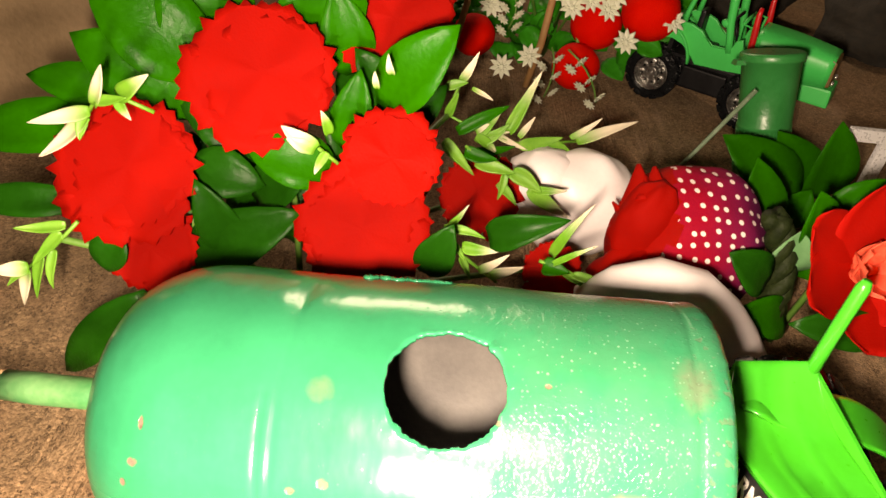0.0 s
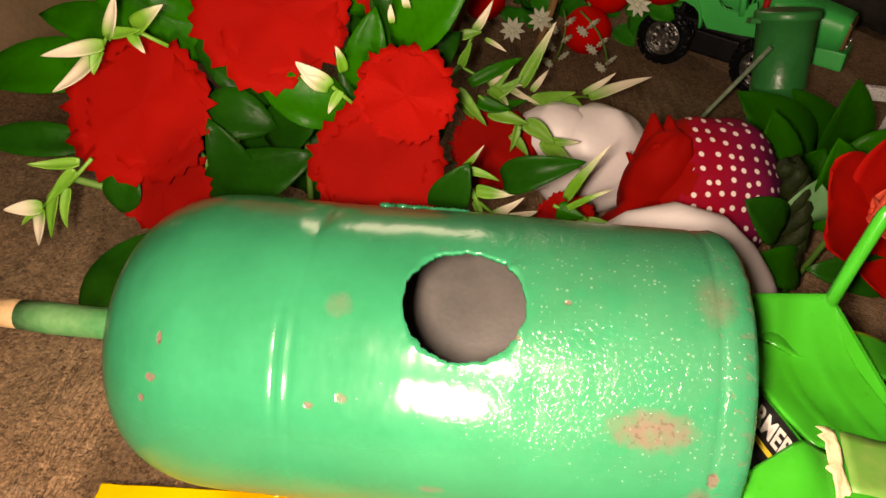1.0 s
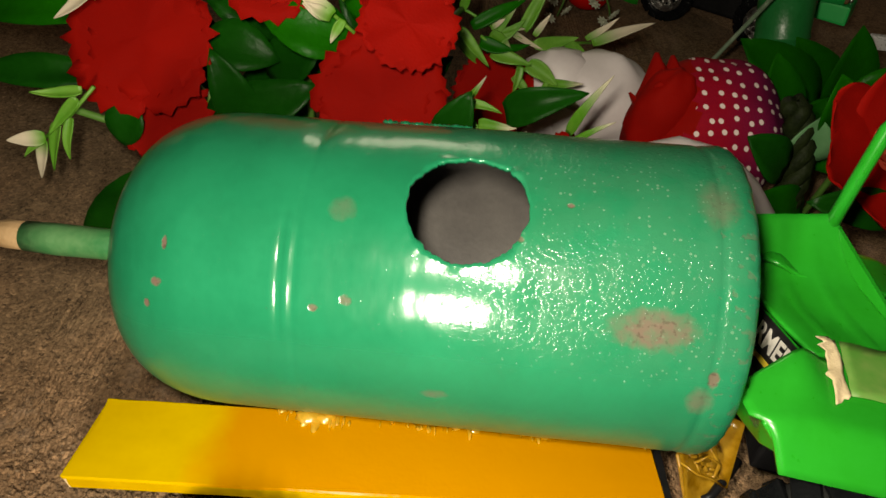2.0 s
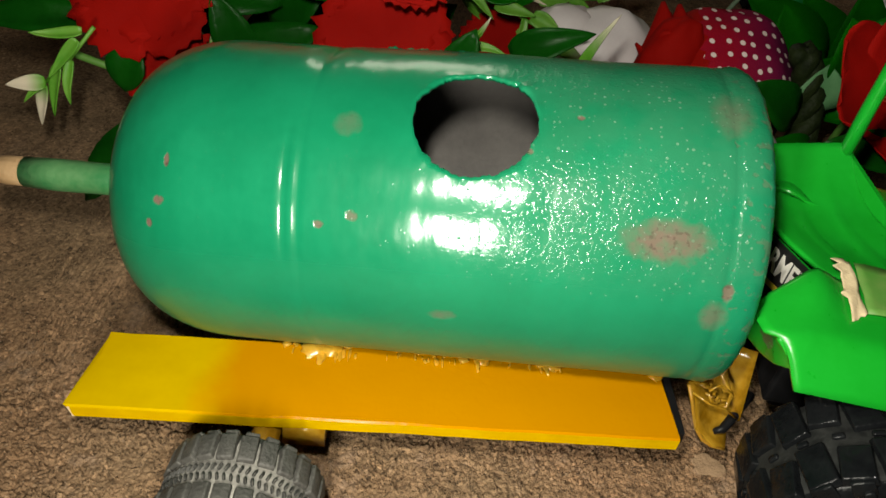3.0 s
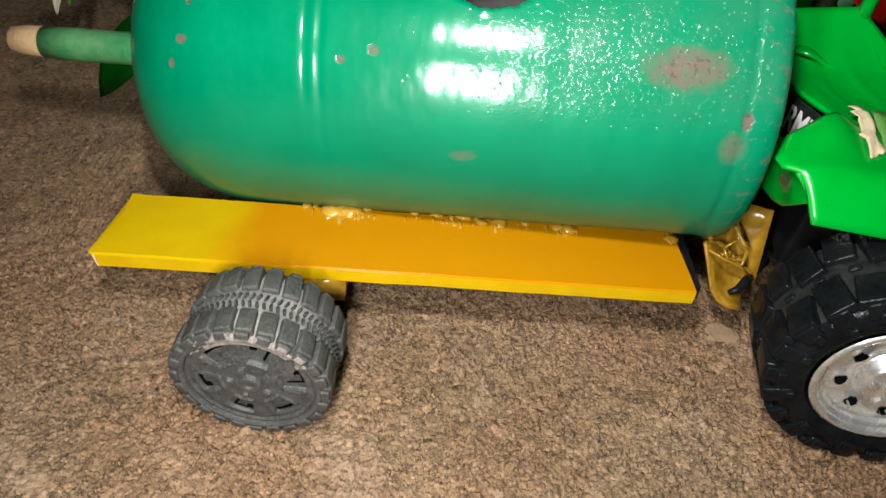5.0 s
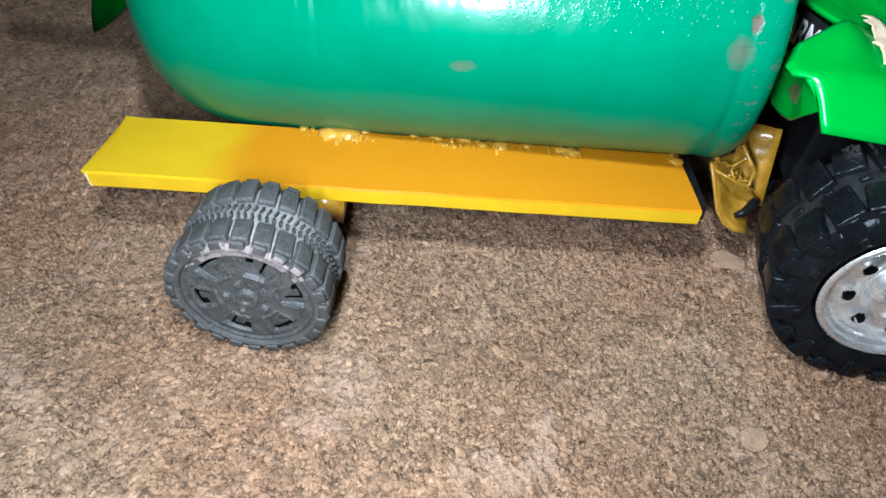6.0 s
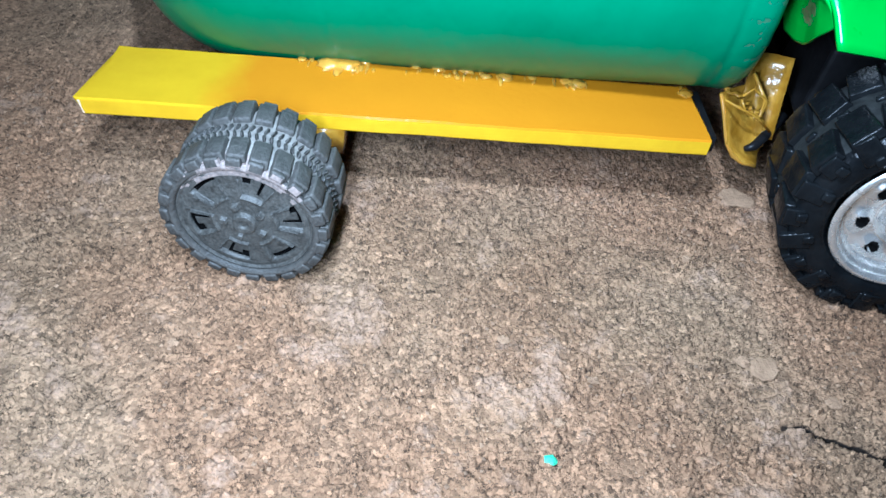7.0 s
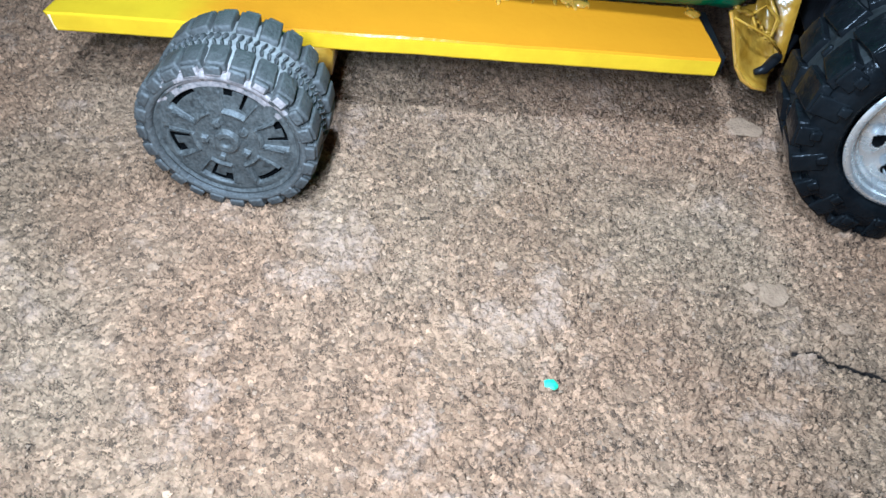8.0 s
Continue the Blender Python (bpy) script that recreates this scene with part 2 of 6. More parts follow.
def dotted_cloth():
    """Crimson cloth that fades to violet, printed with staggered white dots."""
    m = surface("dotted_cloth", (0.32, 0.004, 0.012), (0.20, 0.004, 0.028), 22.0, 0.75, 0, 0.0003, 900.0, 0.2, shine=0.08)
    t = m.node_tree
    b = t.nodes["Principled BSDF"]
    where, axes, flat = t.nodes.new("ShaderNodeTexCoord"), t.nodes.new("ShaderNodeSeparateXYZ"), t.nodes.new("ShaderNodeCombineXYZ")
    t.links.new(where.outputs["Object"], axes.inputs[0])
    t.links.new(math_node(t, "MULTIPLY_ADD", axes.outputs[2], 0.25, axes.outputs[0]), flat.inputs[0])
    t.links.new(math_node(t, "MULTIPLY_ADD", axes.outputs[1], 0.62, math_node(t, "MULTIPLY", axes.outputs[2], 0.78)), flat.inputs[1])
    cell = t.nodes.new("ShaderNodeTexVoronoi")
    cell.voronoi_dimensions = "2D"
    cell.inputs["Scale"].default_value, cell.inputs["Randomness"].default_value = 138.0, 0.42
    t.links.new(flat.outputs[0], cell.inputs["Vector"])
    dot = t.nodes.new("ShaderNodeMapRange")
    dot.inputs["From Min"].default_value, dot.inputs["From Max"].default_value = 0.215, 0.175
    t.links.new(cell.outputs["Distance"], dot.inputs["Value"])
    # the cloth turns violet towards the hem
    hem, violet = t.nodes.new("ShaderNodeMapRange"), t.nodes.new("ShaderNodeMix")
    hem.inputs["From Min"].default_value, hem.inputs["From Max"].default_value = 0.196, 0.250
    t.links.new(math_node(t, "MULTIPLY_ADD", axes.outputs[2], 0.12, axes.outputs[0]), hem.inputs["Value"])
    violet.data_type = "RGBA"
    violet.inputs["B"].default_value = (0.035, 0.012, 0.075, 1)
    t.links.new(b.inputs["Base Color"].links[0].from_socket, violet.inputs["A"])
    t.links.new(hem.outputs[0], violet.inputs["Factor"])
    t.links.new(violet.outputs["Result"], b.inputs["Base Color"])
    mix = t.nodes.new("ShaderNodeMix")
    mix.data_type = "RGBA"
    mix.inputs["B"].default_value = (0.75, 0.62, 0.58, 1)
    t.links.new(b.inputs["Base Color"].links[0].from_socket, mix.inputs["A"])
    t.links.new(dot.outputs[0], mix.inputs["Factor"])
    t.links.new(mix.outputs["Result"], b.inputs["Base Color"])
    return m


def ground_earth():
    """Gritty cement floor: crumbs of one warm brown, each of its own tone, under blotches of pale dust."""
    m = surface("gritty_cement", (0.180, 0.109, 0.059), (0.278, 0.181, 0.106), 16.0, 0.92, 0, 0.0, 420.0, 0.7, rough_span=0.08, shine=0.25)
    t = m.node_tree
    b = t.nodes["Principled BSDF"]
    where = t.nodes.new("ShaderNodeTexCoord")

    def noise_of(scale, detail):
        n = t.nodes.new("ShaderNodeTexNoise")
        n.inputs["Scale"].default_value, n.inputs["Detail"].default_value = scale, detail
        t.links.new(where.outputs["Object"], n.inputs["Vector"])
        return n.outputs["Fac"]

    def times(colour, factor):
        n = t.nodes.new("ShaderNodeMix")
        n.data_type, n.blend_type = "RGBA", "MULTIPLY"
        n.inputs["Factor"].default_value = 1.0
        t.links.new(colour, n.inputs["A"])
        t.links.new(factor, n.inputs["B"])
        return n.outputs["Result"]

    def span(value, a, c, lo, hi):
        n = t.nodes.new("ShaderNodeMapRange")
        n.interpolation_type = "SMOOTHSTEP"
        for key, v in zip(("From Min", "From Max", "To Min", "To Max"), (a, c, lo, hi)):
            n.inputs[key].default_value = v
        t.links.new(value, n.inputs["Value"])
        return n.outputs[0]

    bend = t.nodes.new("ShaderNodeTexNoise")
    bend.inputs["Scale"].default_value, bend.inputs["Detail"].default_value = 520.0, 3.0
    t.links.new(where.outputs["Object"], bend.inputs["Vector"])
    push = t.nodes.new("ShaderNodeVectorMath")
    push.operation = "MULTIPLY_ADD"
    push.inputs[1].default_value = (0.0022, 0.0022, 0.0022)
    t.links.new(bend.outputs["Color"], push.inputs[0])
    t.links.new(where.outputs["Object"], push.inputs[2])
    cell = t.nodes.new("ShaderNodeTexVoronoi")
    cell.inputs["Scale"].default_value = 700.0
    t.links.new(push.outputs[0], cell.inputs["Vector"])
    shade = t.nodes.new("ShaderNodeSeparateColor")
    t.links.new(cell.outputs["Color"], shade.inputs[0])
    tone = times(b.inputs["Base Color"].links[0].from_socket, span(shade.outputs[0], 0.0, 1.0, 0.72, 1.24))
    # the darkest cells, and the flecks further down, stand in for shaded pits
    tone = times(tone, span(shade.outputs[1], 0.04, 0.08, 0.55, 1.0))
    tone = times(tone, span(shade.outputs[2], 0.88, 0.94, 1.0, 1.32))
    grit = noise_of(1300.0, 3.0)
    tone = times(tone, span(grit, 0.34, 0.60, 0.90, 1.06))
    tone = times(tone, span(noise_of(780.0, 2.0), 0.30, 0.37, 0.40, 1.0))
    # short winding dark lines, painted for the shade in crevices
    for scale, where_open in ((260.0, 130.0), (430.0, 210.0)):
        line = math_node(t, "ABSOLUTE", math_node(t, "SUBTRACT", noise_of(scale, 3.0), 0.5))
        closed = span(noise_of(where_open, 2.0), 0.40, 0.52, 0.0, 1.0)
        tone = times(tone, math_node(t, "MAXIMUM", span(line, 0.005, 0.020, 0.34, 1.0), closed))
    tone = times(tone, span(noise_of(120.0, 4.0), 0.34, 0.66, 0.90, 1.10))
    hue = t.nodes.new("ShaderNodeMix")
    hue.data_type = "RGBA"
    hue.inputs["A"].default_value, hue.inputs["B"].default_value = (1.04, 0.985, 0.94, 1), (0.98, 1.01, 1.0, 1)
    t.links.new(span(noise_of(9.0, 3.0), 0.40, 0.60, 0.0, 1.0), hue.inputs["Factor"])
    tone = times(tone, hue.outputs["Result"])
    cake = t.nodes.new("ShaderNodeAttribute")
    cake.attribute_name = "caked"
    dust = math_node(t, "MULTIPLY", cake.outputs["Fac"], span(noise_of(700.0, 3.0), 0.30, 0.62, 0.10, 0.70))
    mix = t.nodes.new("ShaderNodeMix")
    mix.data_type = "RGBA"
    mix.inputs["B"].default_value = (0.35, 0.238, 0.160, 1)
    t.links.new(tone, mix.inputs["A"])
    t.links.new(dust, mix.inputs["Factor"])
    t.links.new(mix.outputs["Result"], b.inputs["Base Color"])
    # crack darkened with depth: its shade, with packed earth, put into the colour
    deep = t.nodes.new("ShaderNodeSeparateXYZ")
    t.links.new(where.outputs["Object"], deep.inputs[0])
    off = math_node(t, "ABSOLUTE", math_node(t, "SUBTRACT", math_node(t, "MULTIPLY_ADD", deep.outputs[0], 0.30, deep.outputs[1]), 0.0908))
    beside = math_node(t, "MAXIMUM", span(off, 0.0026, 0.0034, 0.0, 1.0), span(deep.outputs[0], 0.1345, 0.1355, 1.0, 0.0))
    crack_shade = math_node(t, "MAXIMUM", span(deep.outputs[2], -0.0014, -0.0007, 0.05, 1.0), beside)
    t.links.new(times(mix.outputs["Result"], crack_shade), b.inputs["Base Color"])
    h = math_node(t, "MULTIPLY_ADD", cell.outputs["Distance"], -0.0005, math_node(t, "MULTIPLY", grit, 0.0006))
    relief = t.nodes.new("ShaderNodeBump")
    relief.inputs["Strength"].default_value, relief.inputs["Distance"].default_value = 1.0, 1.0
    t.links.new(h, relief.inputs["Height"])
    t.links.new(relief.outputs[0], b.inputs["Normal"])
    return m


def tuft_leaf(name, start, full):
    """Plastic blade, lime at the root and bleached white towards the tip."""
    m = surface(name, (0.06, 0.25, 0.012), (0.15, 0.36, 0.04), 70, 0.5, through=0.15, shine=0.3)
    t = m.node_tree
    b = t.nodes["Principled BSDF"]
    where, sep = t.nodes.new("ShaderNodeUVMap"), t.nodes.new("ShaderNodeSeparateXYZ")
    t.links.new(where.outputs[0], sep.inputs[0])
    fade = t.nodes.new("ShaderNodeMapRange")
    fade.interpolation_type = "SMOOTHSTEP"
    fade.inputs["From Min"].default_value, fade.inputs["From Max"].default_value = start, full
    t.links.new(sep.outputs[0], fade.inputs["Value"])
    mix = t.nodes.new("ShaderNodeMix")
    mix.data_type = "RGBA"
    mix.inputs["B"].default_value = (0.66, 0.58, 0.44, 1)
    t.links.new(b.inputs["Base Color"].links[0].from_socket, mix.inputs["A"])
    t.links.new(fade.outputs[0], mix.inputs["Factor"])
    t.links.new(mix.outputs["Result"], b.inputs["Base Color"])
    return m


TANK_R = 0.0531
GREEN_PAINT = tank_paint()
TANK_INSIDE = surface("tank_bare_inside", (0.095, 0.088, 0.085), (0.16, 0.15, 0.14), 40, 0.6, bump=0.0002)
SLAT_PAINT = board_paint()
SLAT_EDGE = surface("slat_edge_yellow", (0.48, 0.285, 0.0004), (0.56, 0.35, 0.0008), 90.0, 0.22, 0, 0.0002, 380.0, 0.3, rough_span=0.08, shine=0.15)
RAW_WOOD = surface("raw_wood", (0.62, 0.45, 0.27), (0.75, 0.58, 0.38), 90, 0.8, bump=0.0004, bump_scale=600)
BARE_STICK = surface("bare_stick", (0.36, 0.22, 0.10), (0.48, 0.32, 0.17), 90, 0.75, bump=0.0004, bump_scale=600)
PIPE_PAINT = surface("pipe_green_paint", (0.02, 0.17, 0.05), (0.10, 0.26, 0.10), 70, 0.55, bump=0.0003)
GREY_RUBBER = surface("grey_rubber", (0.009, 0.0090, 0.0085), (0.052, 0.051, 0.046), 240, 0.55, bump=0.0004, bump_scale=1100, fine=1.2, shine=0.3)
GREY_HUB = surface("grey_hub_plastic", (0.024, 0.0235, 0.021), (0.085, 0.083, 0.074), 300, 0.5, bump=0.0002, bump_scale=1200, fine=1.0, shine=0.3)
DUSTY_RUBBER = surface("dusty_rubber_groove", (0.085, 0.083, 0.075), (0.24, 0.228, 0.202), 150, 0.8, bump=0.0003, bump_scale=900, fine=0.7)
TYRE_GROOVE = surface("tyre_groove", (0.005, 0.0056, 0.0056), (0.022, 0.023, 0.022), 220, 0.7, shine=0.15, bump=0.0003, bump_scale=700)
PALE_DUST = surface("pale_dust", (0.30, 0.24, 0.21), (0.10, 0.092, 0.085), 420, 0.95, bump=0.0003, bump_scale=1200, fine=0.8)
BLACK_RUBBER = surface("black_rubber", (0.0028, 0.0032, 0.0038), (0.0085, 0.0094, 0.0102), 90, 0.20, shine=0.10, bump=0.0003, bump_scale=500)
# black that stands for the shade inside wheel hollows, slots and holes
HOLLOW_SHADE = surface("wheel_hollow_shade", (0.002, 0.002, 0.002), (0.004, 0.004, 0.004), 50, 0.9, shine=0.0)
CHROME = surface("worn_chrome", (0.74, 0.73, 0.68), (0.90, 0.88, 0.83), 60, 0.26, 0.85, 0.0001, 240)
AMBER = surface("amber_glue", (0.30, 0.145, 0.006), (0.52, 0.30, 0.03), 130, 0.20, clear=0.25, through=0.12, bump=0.0005, bump_scale=260)
CLEAR_GLUE = surface("clear_glue", (0.86, 0.43, 0.02), (0.92, 0.55, 0.07), 90, 0.04, clear=0.55, bump=0.0003, bump_scale=300, rough_span=0.03, coat=1.0)
YELLOW_PLASTIC = surface("yellow_plastic", (0.66, 0.34, 0.02), (0.80, 0.50, 0.08), 120, 0.38, clear=0.6, through=0.15, rough_span=0.1, bump=0.0004, bump_scale=300)
TOY_GREEN = surface("toy_green_plastic", (0.003, 0.30, 0.016), (0.006, 0.36, 0.028), 30, 0.3, coat=0.35, through=0.12, rough_span=0.06)
TOY_GREEN_FAR = surface("toy_teal_plastic", (0.002, 0.44, 0.085), (0.004, 0.52, 0.11), 30, 0.35, rough_span=0.06, shine=0.25)
GRILLE_BROWN = surface("grille_brown", (0.10, 0.055, 0.012), (0.16, 0.09, 0.02), 200, 0.5)
TOY_BLACK = surface("toy_black_plastic", (0.004, 0.004, 0.0045), (0.010, 0.010, 0.011), 60, 0.4, shine=0.15)
TOY_RED = surface("toy_red_plastic", (0.50, 0.008, 0.012), (0.58, 0.012, 0.015), 60, 0.35)
STICKER_BLACK = surface("sticker_black", (0.008, 0.008, 0.008), (0.015, 0.015, 0.015), 200, 0.4)
STICKER_WHITE = surface("sticker_white", (0.66, 0.64, 0.58), (0.74, 0.72, 0.66), 200, 0.5)
STICKER_YELLOW = surface("sticker_yellow", (0.66, 0.50, 0.04), (0.74, 0.56, 0.06), 200, 0.5)
SCUFF_BROWN = surface("scuffed_brown", (0.030, 0.165, 0.022), (0.120, 0.110, 0.045), 260, 0.6, bump=0.0002, bump_scale=800, fine=0.8)
TORN_PAPER = surface("torn_paper", (0.52, 0.40, 0.23), (0.66, 0.54, 0.34), 180, 0.9, bump=0.0004, bump_scale=700)
TAPE_CLEAR = surface("tape_residue", (0.06, 0.22, 0.03), (0.14, 0.26, 0.06), 180, 0.5)
RED_CLOTH = surface("red_petal_cloth", (0.27, 0.0025, 0.0012), (0.34, 0.004, 0.0018), 40, 0.8, bump=0.0002, bump_scale=900, through=0.2, shine=0.12)
CORAL_CLOTH = surface("coral_petal_cloth", (0.66, 0.06, 0.03), (0.74, 0.12, 0.07), 60, 0.7, bump=0.0002, bump_scale=900, through=0.15, shine=0.15)
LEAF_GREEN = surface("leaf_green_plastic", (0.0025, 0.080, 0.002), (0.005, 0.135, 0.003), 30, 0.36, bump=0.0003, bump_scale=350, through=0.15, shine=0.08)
# deep green, lowered further for leaves that lie in shadow
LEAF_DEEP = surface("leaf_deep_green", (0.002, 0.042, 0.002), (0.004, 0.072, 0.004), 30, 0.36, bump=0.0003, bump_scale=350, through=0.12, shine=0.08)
BUSH_LEAF = surface("bush_leaf_plastic", (0.004, 0.17, 0.006), (0.012, 0.30, 0.02), 40, 0.4, bump=0.0003, bump_scale=300, through=0.2, shine=0.15)
LEAF_LIME = surface("leaf_lime_plastic", (0.06, 0.26, 0.012), (0.17, 0.38, 0.05), 70, 0.5, through=0.15)
LEAF_PALE = surface("leaf_pale_green", (0.09, 0.26, 0.10), (0.14, 0.34, 0.15), 70, 0.5, through=0.15)
TUFT_LEAF = tuft_leaf("tuft_leaf", 0.42, 1.05)
TUFT_WHITE = tuft_leaf("tuft_leaf_bleached", 0.0, 0.55)
WORN_STEEL = surface("tarnished_rim", (0.16, 0.16, 0.15), (0.34, 0.33, 0.31), 120, 0.3, 0.9, 0.0002, 300)
STEM_GREEN = surface("stem_green", (0.05, 0.16, 0.02), (0.10, 0.22, 0.04), 80, 0.5)
STICK_BROWN = surface("cane_brown", (0.26, 0.13, 0.045), (0.36, 0.20, 0.08), 90, 0.7, bump=0.0004)
BALL_RED = surface("red_fuzzy_ball", (0.55, 0.004, 0.003), (0.65, 0.008, 0.004), 60, 0.85, bump=0.0005, bump_scale=900, shine=0.1)
FLORET_WHITE = surface("floret_white", (0.62, 0.66, 0.50), (0.72, 0.74, 0.60), 80, 0.6, through=0.15)
DOLL_PALE = surface("doll_pale_plastic", (0.66, 0.60, 0.60), (0.74, 0.69, 0.69), 30, 0.45)
DOTTED = dotted_cloth()
DARK_HAIR = surface("dark_braid", (0.006, 0.011, 0.003), (0.018, 0.028, 0.008), 160, 0.6, shine=0.12, bump=0.0008, bump_scale=400)
CAN_GREEN = surface("can_green_plastic", (0.006, 0.15, 0.03), (0.012, 0.20, 0.05), 40, 0.35, bump=0.0002)
CLEAR_WHITE = surface("milky_plastic", (0.80, 0.80, 0.80), (0.86, 0.86, 0.86), 40, 0.3, clear=0.3)
CEMENT = ground_earth()
BEIGE_BLOCK = surface("sandy_plaster", (0.19, 0.125, 0.065), (0.28, 0.19, 0.11), 18, 0.9, bump=0.0012, bump_scale=180, fine=0.6)
PLASTER = surface("room_plaster", (0.24, 0.20, 0.16), (0.32, 0.27, 0.22), 3, 0.9, bump=0.001, bump_scale=60)
DARK_STONE = surface("dark_stone", (0.012, 0.011, 0.008), (0.035, 0.028, 0.02), 40, 0.9, bump=0.002, bump_scale=120, fine=0.8)
SCRAP_TEAL = surface("scrap_teal", (0.07, 0.34, 0.17), (0.11, 0.40, 0.22), 60, 0.5)
FLAKE = surface("cement_flake", (0.20, 0.124, 0.068), (0.33, 0.216, 0.124), 200, 0.9, bump=0.0005, bump_scale=900)


def worn_edges(m, colour, start, full, share):
    """Dust and scuffs on the ridges of a moulded mesh."""
    t = m.node_tree
    b = t.nodes["Principled BSDF"]
    geo, span, mix = t.nodes.new("ShaderNodeNewGeometry"), t.nodes.new("ShaderNodeMapRange"), t.nodes.new("ShaderNodeMix")
    span.inputs["From Min"].default_value, span.inputs["From Max"].default_value = start, full
    span.inputs["To Max"].default_value = share
    t.links.new(geo.outputs["Pointiness"], span.inputs["Value"])
    mix.data_type = "RGBA"
    mix.inputs["B"].default_value = (*colour, 1)
    t.links.new(b.inputs["Base Color"].links[0].from_socket, mix.inputs["A"])
    t.links.new(span.outputs[0], mix.inputs["Factor"])
    t.links.new(mix.outputs["Result"], b.inputs["Base Color"])


worn_edges(GREY_RUBBER, (0.24, 0.225, 0.20), 0.53, 0.72, 0.60)
worn_edges(GREY_HUB, (0.16, 0.152, 0.13), 0.54, 0.72, 0.45)
worn_edges(BLACK_RUBBER, (0.030, 0.033, 0.034), 0.56, 0.74, 0.5)


# ---- mesh helpers ----
def mesh_of(name, bm, mats, smooth=True):
    bmesh.ops.recalc_face_normals(bm, faces=bm.faces)
    data = bpy.data.meshes.new(name)
    for f in bm.faces:
        f.smooth = smooth
    bm.to_mesh(data)
    bm.free()
    for m in mats if isinstance(mats, (list, tuple)) else [mats]:
        data.materials.append(m)
    return data


def part(name, bm, mats, parent=None, label="", smooth=True, at=None):
    ob = new(name, mesh_of(name, bm, mats, smooth))
    if parent is not None:
        ob.parent = parent
    if at is not None:
        ob.matrix_basis = at
    return tagged(ob, label)


def thing(name, label, category, place=None, group="", kind=""):
    ob = new(name)
    ob.empty_display_size = 0.02
    if place is not None:
        ob.matrix_basis = place
    return tagged(ob, label, category, group, kind)


def revolve(bm, profile, turn, steps=48, mat=0, close=False):
    """Spin (r, h) pairs round the local axis h; turn maps (x, y, h) to place."""
    rows = []
    for r, h in profile:
        rows.append([bm.verts.new(turn(r * math.cos(2 * math.pi * k / steps), r * math.sin(2 * math.pi * k / steps), h)) for k in range(steps)])
    pairs = list(zip(rows, rows[1:])) + ([(rows[-1], rows[0])] if close else [])
    for a, b in pairs:
        for k in range(steps):
            f = bm.faces.new((a[k], a[(k + 1) % steps], b[(k + 1) % steps], b[k]))
            f.material_index = mat
    return rows


def box(bm, lo, hi, m=None, mat=0, shrink=1.0):
    """A block from lo to hi; shrink narrows its top."""
    (x0, y0, z0), (x1, y1, z1) = lo, hi
    cx, cy = (x0 + x1) / 2, (y0 + y1) / 2
    vs = []
    for z, s in ((z0, 1.0), (z1, shrink)):
        for x, y in ((x0, y0), (x1, y0), (x1, y1), (x0, y1)):
            p = Vector((cx + (x - cx) * s, cy + (y - cy) * s, z))
            vs.append(bm.verts.new(m @ p if m is not None else p))
    for q in ((3, 2, 1, 0), (4, 5, 6, 7), (0, 1, 5, 4), (1, 2, 6, 5), (2, 3, 7, 6), (3, 0, 4, 7)):
        bm.faces.new([vs[k] for k in q]).material_index = mat


def rounded(bm, width, segments=2):
    bmesh.ops.bevel(bm, geom=list(bm.edges), offset=width, segments=segments, affect="EDGES", profile=0.6)


def tube(bm, points, radii, sides=10, mat=0, flat=1.0):
    """A round bar through the points, with a radius for each."""
    pts = [Vector(p) for p in points]
    if isinstance(radii, (int, float)):
        radii = [radii] * len(pts)
    rows, up = [], None
    for k, p in enumerate(pts):
        d = (pts[min(k + 1, len(pts) - 1)] - pts[max(k - 1, 0)]).normalized()
        if up is None:
            up = d.orthogonal().normalized()
        up = (up - d * up.dot(d)).normalized()
        side = d.cross(up)
        rows.append([bm.verts.new(p + radii[k] * (math.cos(2 * math.pi * j / sides) * up * flat + math.sin(2 * math.pi * j / sides) * side)) for j in range(sides)])
    for a, b in zip(rows, rows[1:]):
        for j in range(sides):
            bm.faces.new((a[j], a[(j + 1) % sides], b[(j + 1) % sides], b[j])).material_index = mat
    for row in (rows[0], rows[-1]):
        bm.faces.new(row).material_index = mat


def arc(a, b, sag, steps=8):
    """Points from a to b along a bow that hangs by the vector sag."""
    a, b, sag = Vector(a), Vector(b), Vector(sag)
    return [a.lerp(b, k / steps) + sag * (4 * (k / steps) * (1 - k / steps)) for k in range(steps + 1)]


